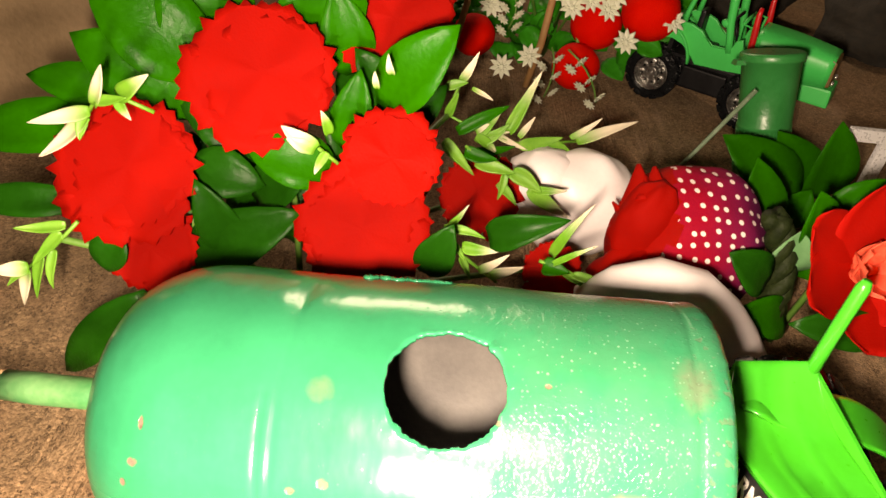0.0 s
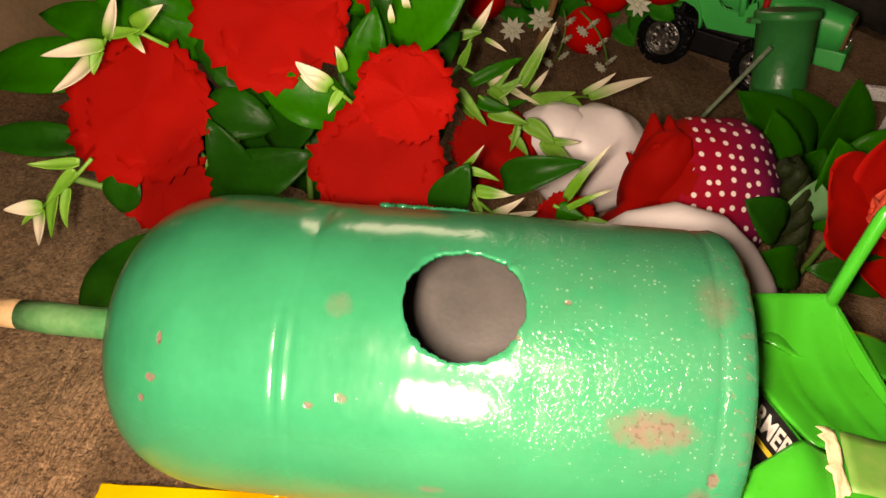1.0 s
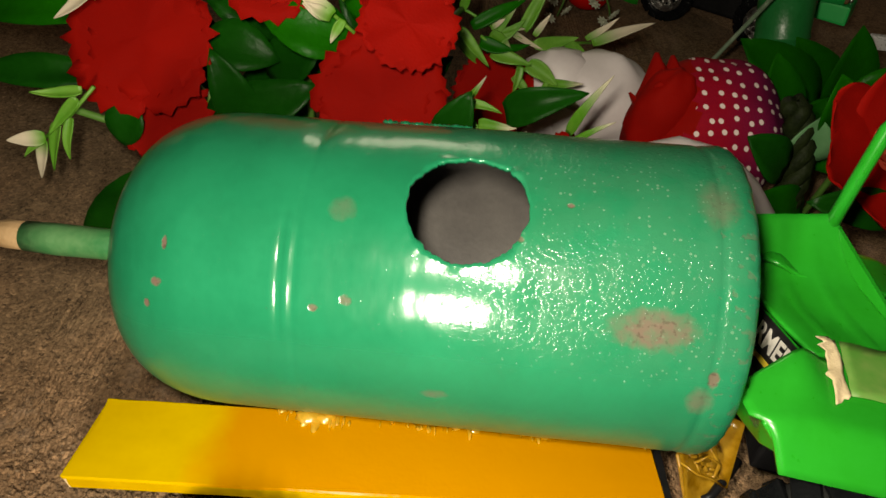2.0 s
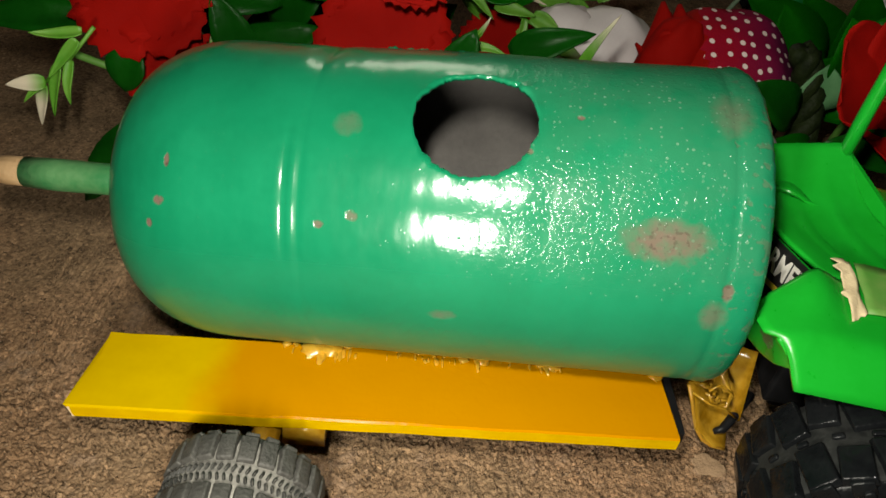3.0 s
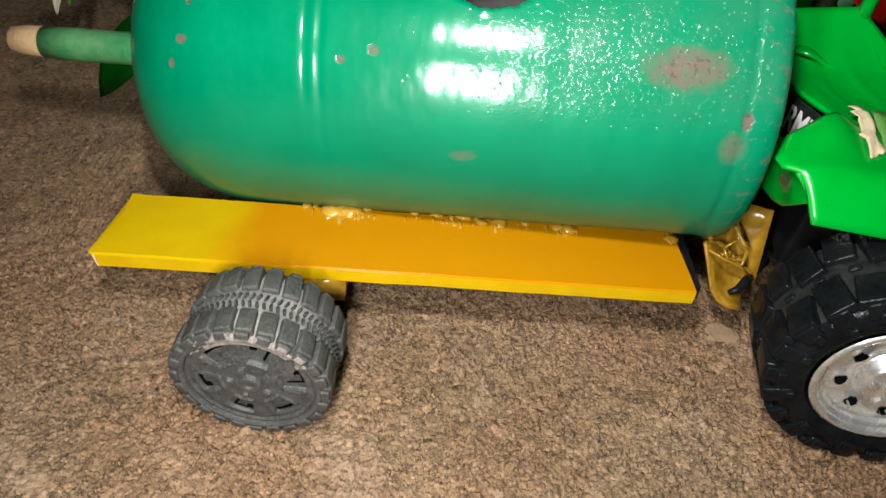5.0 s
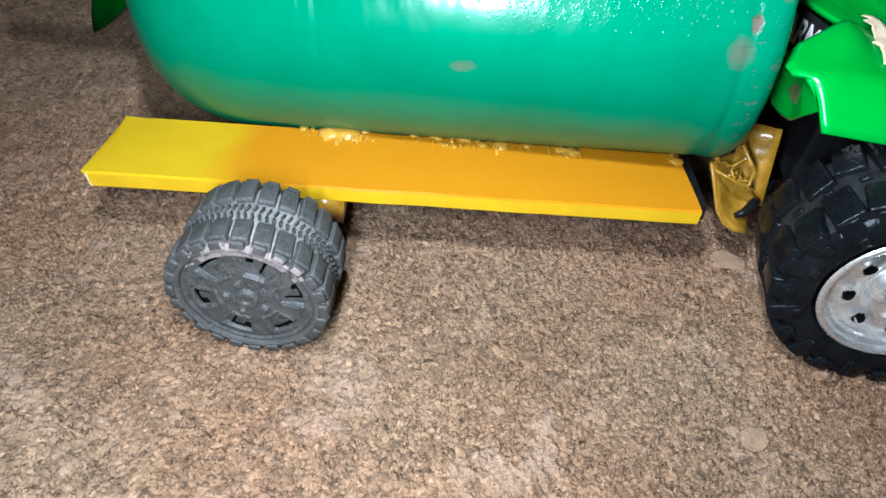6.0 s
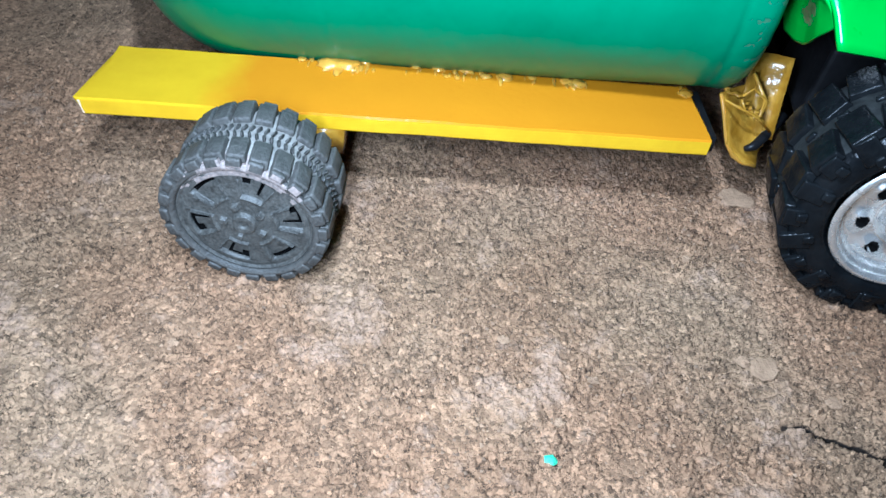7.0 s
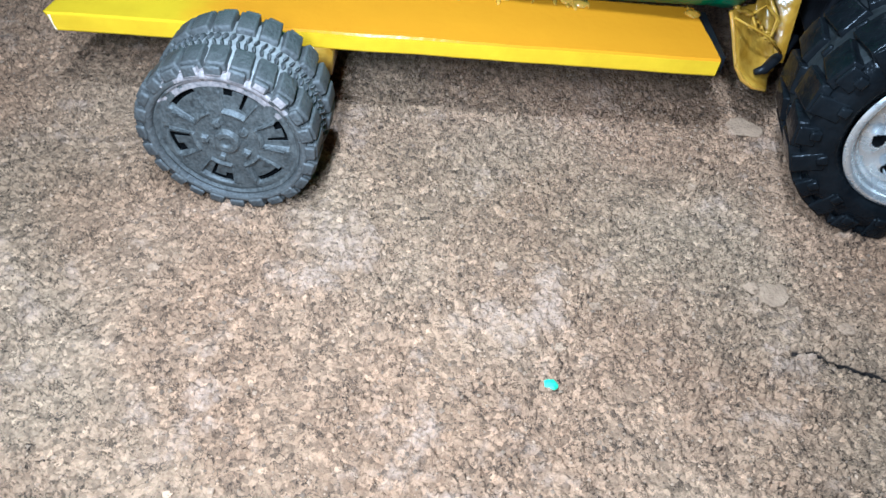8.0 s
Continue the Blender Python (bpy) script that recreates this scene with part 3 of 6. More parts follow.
def blob(bm, place, size, wobble=0.0, seed=0, mat=0, rings=10, sides=16, m=None):
    """A lump: a squashed ball with an uneven skin."""
    c, top = Vector(place), []
    rows = []
    for i in range(1, rings):
        lat = math.pi * i / rings
        row = []
        for j in range(sides):
            lon = 2 * math.pi * j / sides
            n = Vector((math.sin(lat) * math.cos(lon), math.sin(lat) * math.sin(lon), math.cos(lat)))
            k = 1 + wobble * noise.noise(n * 2.2 + Vector((seed * 7.1, seed * 3.3, seed)))
            p = Vector((n.x * size[0], n.y * size[1], n.z * size[2])) * k
            row.append(bm.verts.new(c + (m @ p if m is not None else p)))
        rows.append(row)
    ends = []
    for z in (1, -1):
        p = Vector((0, 0, z * size[2]))
        ends.append(bm.verts.new(c + (m @ p if m is not None else p)))
    for a, b in zip(rows, rows[1:]):
        for j in range(sides):
            bm.faces.new((a[j], a[(j + 1) % sides], b[(j + 1) % sides], b[j])).material_index = mat
    for j in range(sides):
        bm.faces.new((ends[0], rows[0][(j + 1) % sides], rows[0][j])).material_index = mat
        bm.faces.new((ends[1], rows[-1][j], rows[-1][(j + 1) % sides])).material_index = mat


def sheet(bm, grid, thick, mats=None):
    """A closed thin shell over a grid of points (rows of equal length), thickened along its normals."""
    n, m = len(grid), len(grid[0])
    nor = [[None] * m for _ in range(n)]
    for i in range(n):
        for j in range(m):
            du = grid[min(i + 1, n - 1)][j] - grid[max(i - 1, 0)][j]
            dv = grid[i][min(j + 1, m - 1)] - grid[i][max(j - 1, 0)]
            c = du.cross(dv)
            nor[i][j] = c.normalized() if c.length > 1e-12 else Vector((0, 0, 1))
    top = [[bm.verts.new(grid[i][j] + nor[i][j] * thick / 2) for j in range(m)] for i in range(n)]
    low = [[bm.verts.new(grid[i][j] - nor[i][j] * thick / 2) for j in range(m)] for i in range(n)]

    uv = bm.loops.layers.uv.verify()
    spot = {v: (i / (n - 1), j / (m - 1)) for rows in (top, low) for i, row in enumerate(rows) for j, v in enumerate(row)}

    def face(vs, k):
        try:
            f = bm.faces.new(vs)
        except ValueError:
            return
        f.material_index = k
        for loop in f.loops:
            loop[uv].uv = spot[loop.vert]

    for i in range(n - 1):
        for j in range(m - 1):
            k = mats(i, j) if mats else 0
            face((top[i][j], top[i + 1][j], top[i + 1][j + 1], top[i][j + 1]), k)
            face((low[i][j + 1], low[i + 1][j + 1], low[i + 1][j], low[i][j]), k)
    ring = [(i, 0) for i in range(n)] + [(n - 1, j) for j in range(1, m)] + [(i, m - 1) for i in range(n - 2, -1, -1)] + [(0, j) for j in range(m - 2, 0, -1)]
    for (a, b), (c, d) in zip(ring, ring[1:] + ring[:1]):
        k = mats(min(a, n - 2), min(b, m - 2)) if mats else 0
        face((top[a][b], low[a][b], low[c][d], top[c][d]), k)


# ---- the room ----
def grid_lines(lo, hi, fine_lo, fine_hi, step, coarse):
    """Even fine lines in the middle stretch, wider and wider outside it."""
    line = list(np.arange(fine_lo, fine_hi + step / 2, step))
    d, x = step, fine_hi
    while x < hi:
        d = min(d * 1.06, coarse)
        x = min(x + d, hi)
        line.append(x)
    d, x = step, fine_lo
    while x > lo:
        d = min(d * 1.06, coarse)
        x = max(x - d, lo)
        line.insert(0, x)
    return line


def crust(x, y):
    """How far the place lies within a patch of caked pale dust: 0 outside, 1 well inside."""
    p = Vector((x, y, 0.0))
    v = noise.noise(p * 34 + Vector((5.2, 1.7, 0))) + 0.70 * noise.noise(p * 120) + 0.42 * noise.noise(p * 360)
    # patches that stand out beside the trailer wheel, in the open floor and near the crack
    for cx, cy, r, w in ((0.000, 0.083, 0.020, 0.45), (0.068, 0.062, 0.015, 0.55), (0.130, 0.070, 0.010, 0.6), (0.143, 0.141, 0.011, 0.6), (-0.090, 0.070, 0.022, 0.6), (0.035, 0.010, 0.030, 0.45), (0.120, 0.030, 0.022, 0.35)):
        v += w * math.exp(-((x - cx) ** 2 + (y - cy) ** 2) / (r * r))
    return min(1.0, max(0.0, (v - 0.42) / 0.50))


def floor_height(x, y):
    p = Vector((x, y, 0.0))
    h = 0.0010 * noise.noise(p * 45) + 0.0006 * noise.noise(p * 170)
    # crumbs parted by crevices, smoothed over where dust has caked
    w = p * 690 + Vector((noise.noise(p * 520), noise.noise(p * 520 + Vector((7, 3, 1))), 0)) * 0.9
    near = noise.voronoi(w)[0]
    tall = 0.55 + 0.9 * (0.5 + noise.noise(p * 260 + Vector((4, 4, 0))))
    cake = crust(x, y)
    loose = min(1.0, max(0.35, 0.80 + 1.2 * noise.noise(p * 60 + Vector((2, 9, 4))))) * (1 - 0.45 * cake)
    h += loose * (0.0022 * tall * min(1.0, 1.9 * (near[1] - near[0])) ** 0.7 + 0.0009 * noise.noise(p * 900) - 0.0016) + 0.0007 * cake
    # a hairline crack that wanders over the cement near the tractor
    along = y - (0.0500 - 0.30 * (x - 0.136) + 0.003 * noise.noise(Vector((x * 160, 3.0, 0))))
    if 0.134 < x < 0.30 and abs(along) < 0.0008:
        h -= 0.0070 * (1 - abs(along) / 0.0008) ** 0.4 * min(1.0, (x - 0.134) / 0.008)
    return h


def build_floor():
    xs = grid_lines(-1.5, 1.7, -0.125, 0.195, 0.00045, 0.25)
    ys = grid_lines(-1.2, 1.9, -0.012, 0.150, 0.00045, 0.25)
    verts = [(x, y, floor_height(x, y)) for y in ys for x in xs]
    w = len(xs)
    faces = [(j * w + i, j * w + i + 1, (j + 1) * w + i + 1, (j + 1) * w + i) for j in range(len(ys) - 1) for i in range(w - 1)]
    data = bpy.data.meshes.new("floor")
    data.from_pydata(verts, [], faces)
    data.polygons.foreach_set("use_smooth", [True] * len(faces))
    data.attributes.new("caked", "FLOAT", "POINT").data.foreach_set("value", [crust(x, y) for x, y, _ in verts])
    data.materials.append(CEMENT)
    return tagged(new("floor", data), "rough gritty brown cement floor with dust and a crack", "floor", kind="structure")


build_floor()
for name, lo, hi in (("wall_north", (-1.6, 1.9, -0.02), (1.8, 2.0, 2.2)), ("wall_south", (-1.6, -1.3, -0.02), (1.8, -1.2, 2.2)),
                     ("wall_west", (-1.6, -1.2, -0.02), (-1.5, 1.9, 2.2)), ("wall_east", (1.7, -1.2, -0.02), (1.8, 1.9, 2.2)), ("ceiling", (-1.6, -1.3, 2.2), (1.8, 2.0, 2.28))):
    bm = bmesh.new()
    box(bm, lo, hi)
    tagged(part(name, bm, PLASTER, smooth=False), "plain dim plaster", name.split("_")[0], kind="structure")


# ---- wheels ----
def polar_face(bm, radius, depth, rings, steps, mats):
    """A round face seen from -y, with its relief given by depth(r, angle); deeper points lie towards +y."""
    rows = []
    for i in range(1, rings + 1):
        r = radius * i / rings
        rows.append([bm.verts.new((r * math.cos(2 * math.pi * k / steps), depth(r / radius, 2 * math.pi * k / steps), r * math.sin(2 * math.pi * k / steps))) for k in range(steps)])
    mid = bm.verts.new((0, depth(0, 0), 0))
    for k in range(steps):
        bm.faces.new((mid, rows[0][k], rows[0][(k + 1) % steps])).material_index = mats(0, 0)
    for i, (a, b) in enumerate(zip(rows, rows[1:])):
        for k in range(steps):
            bm.faces.new((a[k], b[k], b[(k + 1) % steps], a[(k + 1) % steps])).material_index = mats((i + 1.5) / rings, 2 * math.pi * (k + 0.5) / steps)
    return rows[-1]


def spoke_angle(a, count, shift=0.0):
    return ((a + shift) / (2 * math.pi / count)) % 1.0


def tyre_mesh(R, inner, width, lugs, lug_high, style):
    """Tyre with raised tread; its axis is y, its outer face at y = 0, its inner one at y = width."""
    bm = bmesh.new()
    base = R - lug_high
    wall = width * 0.16
    prof = [(inner, width * 0.10), (inner, 0.0015), (inner + (base - inner) * 0.25, 0.0), (inner + (base - inner) * 0.7, 0.0002), (base - 0.001, wall * 0.45), (base, wall),
            (base + 0.0002, width * 0.5), (base, width - wall), (base - 0.001, width - wall * 0.45), (inner + (base - inner) * 0.7, width - 0.0002), (inner, width)]
    revolve(bm, prof, lambda x, y, h: Vector((x, h, y)), 72)
    for f in bm.faces:
        c = f.calc_center_median()
        if math.hypot(c.x, c.z) > base - 0.0006:
            f.material_index = 2
    body, bm = bm, bmesh.new()
    rng = random.Random(5)
    fine = style == "fine"
    for k in range(lugs):
        a = 2 * math.pi * k / lugs
        half = math.pi * R / lugs * (0.86 if fine else 0.90)
        for side in (0, 1):
            shift = a + (math.pi / lugs if side else 0)
            turn = Matrix.Rotation(-shift, 4, "Y")
            reach = width * (0.37 if fine else (0.47 if k % 2 else 0.39))
            y0, y1 = (0.0010, reach) if side == 0 else (width - reach, width - 0.0010)
            skew = Matrix.Rotation(radians(5 if fine else (9 if k % 2 else -5)), 4, "Z")
            mid = Matrix.Translation((0, (y0 + y1) / 2, base - 0.0012))
            ln = (y1 - y0) / 2
            box(bm, (-half, -ln, 0), (half, ln, lug_high + 0.0012 + rng.uniform(-0.0002, 0.0002)), turn @ mid @ skew, shrink=0.88)
            # the shoulder of the lug bends down over the side wall
            drop = (base - inner) * ((0.62 if k % 2 else 0.44) if fine else (0.60 if k % 2 else 0.34))
            out = Matrix.Translation((0, 0.0007 if side == 0 else width - 0.0007, base - drop))
            lean = Matrix.Rotation(radians((-7 if side == 0 else 7)), 4, "X")
            arm = half * (0.78 if fine else 0.66)
            box(bm, (-arm, -0.0011, 0), (arm, 0.0011, drop + lug_high * 0.7), turn @ out @ lean, shrink=0.94)
            if not fine and side == 0:
                knob = Matrix.Translation((half * 0.2, -0.0005, base - drop * 1.05))
                box(bm, (-half * 0.34, -0.0009, -0.0004), (half * 0.34, 0.0012, 0.0026), turn @ knob, shrink=0.8)
        if fine:
            # herringbone ribs between the rows of lugs
            for j in range(3):
                turn = Matrix.Rotation(-(a + 2 * math.pi * (j + 0.5) / (3 * lugs)), 4, "Y")
                for lo, hi, deg in ((0.395, 0.495, 18), (0.505, 0.605, -18)):
                    mid = Matrix.Translation((0, width * (lo + hi) / 2, base - 0.0005)) @ Matrix.Rotation(radians(deg), 4, "Z")
                    box(bm, (-0.00055, -width * (hi - lo) / 2, 0), (0.00055, width * (hi - lo) / 2, R - base), turn @ mid, shrink=0.75)
        else:
            turn = Matrix.Rotation(-(a + math.pi / lugs * 0.5), 4, "Y")
            box(bm, (-half * 0.42, width * 0.47, base - 0.001), (half * 0.42, width * 0.53, R - 0.0006), turn, shrink=0.84)
    rounded(bm, 0.0006 if fine else 0.0006)
    lugs_mesh = bpy.data.meshes.new("tread")
    bm.to_mesh(lugs_mesh)
    bm.free()
    body.from_mesh(lugs_mesh)
    bpy.data.meshes.remove(lugs_mesh)
    if fine:
        # pale dust caked on the top of the side wall and the feet of the lugs
        for f in body.faces:
            c = f.calc_center_median()
            a = math.atan2(c.x, c.z)
            if math.hypot(c.x, c.z) < inner + 0.0030 + 0.0016 * noise.noise(Vector((a * 9, 2, 0))) and c.y < 0.004 and abs(a - 0.12) < 0.62 + 0.6 * noise.noise(Vector((a * 15, c.z * 900, 0))):
                f.material_index = 1
    return body


def trailer_rim(radius):
    """Six-window hub: each window a sunk tray with a thin raised frame and slots blackened for their shade, a boss and
    five bolts.
    """
    def window(a):
        return spoke_angle(a, 6, 0.32) - 0.5, int((a + 0.32) / (math.pi / 3)) % 6

    def slot(f, a):
        g, k = window(a)
        if k % 3 == 2:
            return 0.785 < f < 0.845 and -0.26 < g < 0.24
        return (0.71 < f < 0.845 and 0.13 < g < 0.26) or (0.795 < f < 0.845 and -0.12 < g < 0.26) or (0.56 < f < 0.84 and -0.115 < g < -0.085)

    def depth(f, a):
        g, k = window(a)
        tray = 0.49 < f < 0.86 and abs(g) < 0.29
        if f > 0.965:
            d = 0.0001
        elif f > 0.925:
            d = 0.0009
        elif slot(f, a):
            d = 0.0045
        elif tray:
            d = 0.0013 + 0.0008 * (f - 0.49) / 0.37
        elif 0.445 < f < 0.80 and abs(g) < 0.318:
            d = -0.0003
        elif f < 0.17:
            d = -0.0012 if f > 0.08 else -0.0004
        elif 0.26 < f < 0.35 and abs(spoke_angle(a, 5) - 0.5) < 0.11:
            d = -0.0010
        else:
            d = 0.0002 + 0.0006 * f
        return d + 0.0012

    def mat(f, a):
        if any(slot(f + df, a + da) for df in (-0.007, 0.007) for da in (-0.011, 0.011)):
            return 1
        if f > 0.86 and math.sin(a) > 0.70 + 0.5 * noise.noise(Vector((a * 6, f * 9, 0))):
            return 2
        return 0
    bm = bmesh.new()
    edge = polar_face(bm, radius, depth, 72, 288, mat)
    back = [bm.verts.new((v.co.x, 0.004, v.co.z)) for v in edge]
    for k in range(len(edge)):
        bm.faces.new((edge[k], edge[(k + 1) % len(edge)], back[(k + 1) % len(edge)], back[k]))
    return bm


def tractor_rim(radius):
    """Chromed dish with a rolled lip and eight small holes."""
    def hole(f, a):
        s = spoke_angle(a, 8, 0.1) - 0.5
        return abs(f - 0.62) < 0.050 and abs(s) < 0.11

    def depth(f, a):
        if hole(f, a):
            return 0.0072
        if f > 0.90:
            return 0.0007 - 0.0007 * math.sin(math.pi * (f - 0.90) / 0.10)
        if f > 0.80:
            return 0.001 + (0.90 - f) / 0.10 * 0.0035 - 0.0004 * math.cos((f - 0.80) * 126)
        if f > 0.46:
            return 0.0045 - 0.0006 * math.cos((f - 0.62) * 18) + 0.0009 * math.cos(8 * (a + 0.1)) * math.sin(math.pi * (f - 0.46) / 0.34)
        if f > 0.36:
            return 0.0045 - (0.46 - f) / 0.10 * 0.004
        if f > 0.14:
            bolt = abs(spoke_angle(a, 5) - 0.5) < 0.13 and 0.22 < f < 0.32
            return 0.0005 - (0.0010 if bolt else 0)
        return -0.0016
    # holes and their walls are coloured black, as if in deep shade
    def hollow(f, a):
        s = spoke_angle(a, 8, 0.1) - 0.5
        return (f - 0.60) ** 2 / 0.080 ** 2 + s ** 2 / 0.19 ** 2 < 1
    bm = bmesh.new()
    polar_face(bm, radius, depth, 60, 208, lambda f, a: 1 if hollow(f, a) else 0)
    return bm


def add_wheel(parent, at, R, inner, width, lugs, lug_high, style, rubber, rim_bm, rim_mats, rim_label, shared=None):
    """wheel > tyre, rim under a thing; shared: an earlier wheel whose meshes are used again."""
    if shared is not None:
        hub, bits = shared
        w = new("wheel", hub.data)
        w.parent, w.matrix_basis = parent, at
        for o in bits:
            c = new(o.name.split(".")[0], o.data)
            c.parent = w
        return shared
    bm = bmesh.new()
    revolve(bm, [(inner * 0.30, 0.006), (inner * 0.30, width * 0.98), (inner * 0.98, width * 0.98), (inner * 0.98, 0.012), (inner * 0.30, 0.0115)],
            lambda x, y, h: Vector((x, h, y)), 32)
    w = part("wheel", bm, HOLLOW_SHADE, parent, at=at)
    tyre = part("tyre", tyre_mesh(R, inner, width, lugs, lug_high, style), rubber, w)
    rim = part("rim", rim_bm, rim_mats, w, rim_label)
    return w, [tyre, rim]


# ---- the tank trailer ----
AXIS = Vector((1.0, -0.0923, 0.0893)).normalized()
SIDE = Vector((0, 0, 1)).cross(AXIS).normalized()
RISE = AXIS.cross(SIDE)
TANK_AT = Matrix.Translation((0.03, 0.1943, 0.0758)) @ Matrix((AXIS, SIDE, RISE)).transposed().to_4x4()
TANK_LO, TANK_HI = -0.0995, 0.1035


def tank_profile():
    """(axial place, radius) from the rounded closed end to the cut end."""
    out = [(TANK_LO + 0.0030, 0.010), (TANK_LO + 0.0012, 0.020), (TANK_LO, 0.026)]
    a, rad = 0.036, TANK_R - 0.026
    for k in range(1, 15):
        w = math.pi / 2 * k / 14
        out.append((TANK_LO + a * (1 - math.cos(w)), 0.026 + rad * math.sin(w) ** 0.92))
    return out


def tank_mesh():
    bm = bmesh.new()
    uv = bm.loops.layers.uv.new("UVMap")
    prof = tank_profile()
    body_u = list(np.linspace(TANK_LO + 0.038, 0.0955, 160))
    N = 160
    u_c, a_c, rad = 0.0188, radians(25.0), 0.0182
    spots = {}

    def radius(u, ang):
        r = TANK_R
        here = math.exp(-((ang - 0.95) / 0.35) ** 4)
        r -= (0.0002 + 0.0003 * here) * math.exp(-((u + 0.0305) / 0.0009) ** 2) + 0.0006 * here * math.exp(-((u + 0.0350) / 0.0009) ** 2)
        r -= 0.0004 * math.exp(-((u - 0.0925) / 0.0010) ** 2)
        r += 0.0005 * noise.noise(Vector((u * 22, math.cos(ang) * 1.3, math.sin(ang) * 1.3)))
        r -= 0.0010 * math.exp(-((u + 0.031) / 0.004) ** 2 - ((ang + 0.2) / 0.25) ** 2)
        return r

    def vert(u, ang, r):
        v = bm.verts.new((u, -r * math.sin(ang), r * math.cos(ang)))
        spots[v] = (u, ang)
        return v

    def face(vs, mat):
        f = bm.faces.new(vs)
        f.material_index = mat
        angs = [spots[v][1] for v in vs]
        for loop in f.loops:
            u, ang = spots[loop.vert]
            if max(angs) - ang > math.pi:
                ang += 2 * math.pi
            loop[uv].uv = (u, ang * TANK_R)

    angles = [2 * math.pi * k / N - math.pi for k in range(N)]
    i0 = max(k for k, u in enumerate(body_u) if u < u_c - rad * 1.25)
    i1 = min(k for k, u in enumerate(body_u) if u > u_c + rad * 1.25)
    j0 = max(k for k, a in enumerate(angles) if a < a_c - rad * 1.25 / TANK_R)
    j1 = min(k for k, a in enumerate(angles) if a > a_c + rad * 1.25 / TANK_R)
    tail = [(0.0985, TANK_R + 0.0001), (0.1012, TANK_R - 0.0006), (0.1026, TANK_R - 0.0018), (TANK_HI, TANK_R - 0.004), (TANK_HI, 0.03), (TANK_HI - 0.001, 0.008)]
    rims = []
    for mat, off in ((0, 0.0), (1, -0.0014)):
        rows = []
        for u, r in prof:
            rows.append([vert(u - off * 0.6, a, r + off) for a in angles])
        for u in body_u:
            rows.append([vert(u, a, radius(u, a) + off) for a in angles])
        for u, r in tail:
            rows.append([vert(u + off * 0.5, a, r + off + (0.0008 * noise.noise(Vector((a * 26, u * 900, 1))) if r > 0.05 else 0)) for a in angles])
        P = len(prof)
        for i in range(len(rows) - 1):
            for j in range(N):
                if P + i0 <= i < P + i1 and j0 <= j < j1:
                    continue
                face((rows[i][j], rows[i][(j + 1) % N], rows[i + 1][(j + 1) % N], rows[i + 1][j]), mat)
        for row in (rows[0], rows[-1]):
            face(row, mat)
        # ring of faces between the square gap and the ragged round hole
        loop = [(i, j0) for i in range(i0, i1)] + [(i1, j) for j in range(j0, j1)] + [(i, j1) for i in range(i1, i0, -1)] + [(i0, j) for j in range(j1, j0, -1)]
        outer = [rows[P + i][j] for i, j in loop]
        steps, layers = 5, [outer]
        for s in range(1, steps + 1):
            ring = []
            for v in outer:
                u, a = spots[v]
                x, y = u - u_c, (a - a_c) * TANK_R
                w = math.atan2(y, x)
                rr = rad * (1 + 0.035 * noise.noise(Vector((math.cos(w) * 2.2, math.sin(w) * 2.2, 4.0))) + 0.045 * noise.noise(Vector((math.cos(w) * 8, math.sin(w) * 8, 9.0)))
                            + 0.03 * noise.noise(Vector((math.cos(w) * 22, math.sin(w) * 22, 2.0))))
                f = (s / steps) ** 0.8
                nx, ny = x + (rr * math.cos(w) - x) * f, y + (rr * math.sin(w) - y) * f
                na = a_c + ny / TANK_R
                lip = 0.0007 * max(0.0, noise.noise(Vector((math.cos(w) * 5, math.sin(w) * 5, 5)))) * (1 if s >= steps - 1 else 0)
                ring.append(vert(u_c + nx, na, radius(u_c + nx, na) + off + lip))
            layers.append(ring)
        for a, b in zip(layers, layers[1:]):
            for k in range(len(a)):
                face((a[k], a[(k + 1) % len(a)], b[(k + 1) % len(a)], b[k]), mat)
        rims.append(layers[-1])
    for k in range(len(rims[0])):
        face((rims[0][k], rims[0][(k + 1) % len(rims[0])], rims[1][(k + 1) % len(rims[0])], rims[1][k]), 0)
    return bm


trailer = thing("toy_tank_trailer", "homemade green bottle tank glued on a yellow slat trailer", "toy trailer", pose(0.02, 0.15, 0))
BACK = Matrix.Translation((-0.02, -0.15, 0))
tank = part("tank", tank_mesh(), [GREEN_PAINT, TANK_INSIDE], trailer, "green painted plastic bottle with a ragged cut hole", at=BACK @ TANK_AT)

# frayed plastic lip left on the crest of the tank
bm = bmesh.new()
crest = []
for k in range(40):
    u, ang = -0.016 + k * 0.0008, radians(-33 + 5 * noise.noise(Vector((k * 0.23, 0, 0))))
    crest.append((u, -TANK_R * math.sin(ang), TANK_R * math.cos(ang)))
tube(bm, crest, [0.0006 + 0.0011 * abs(noise.noise(Vector((k * 0.55, 4, 0)))) + 0.0004 * (k % 2) for k in range(40)], 8)
part("paint_ridge", bm, GREEN_PAINT, tank, "crusty ridge of dried green paint")

# outlet pipe on the closed end
bm = bmesh.new()
tube(bm, [Vector((TANK_LO + 0.006, 0, 0)), Vector((-0.122, 0.0003, 0.0)), Vector((-0.138, 0.0, 0.0004)), Vector((-0.151, 0.0, 0.0008))], [0.0062, 0.0060, 0.0062, 0.0058], 20)
pipe = part("outlet_pipe", bm, PIPE_PAINT, tank, "green painted wooden outlet stick")
bm = bmesh.new()
tube(bm, [Vector((-0.1505, 0, 0.0008)), Vector((-0.158, 0, 0.001)), Vector((-0.163, 0, 0.001)), Vector((-0.1645, 0, 0.001))], [0.0056, 0.0056, 0.0050, 0.003], 20)
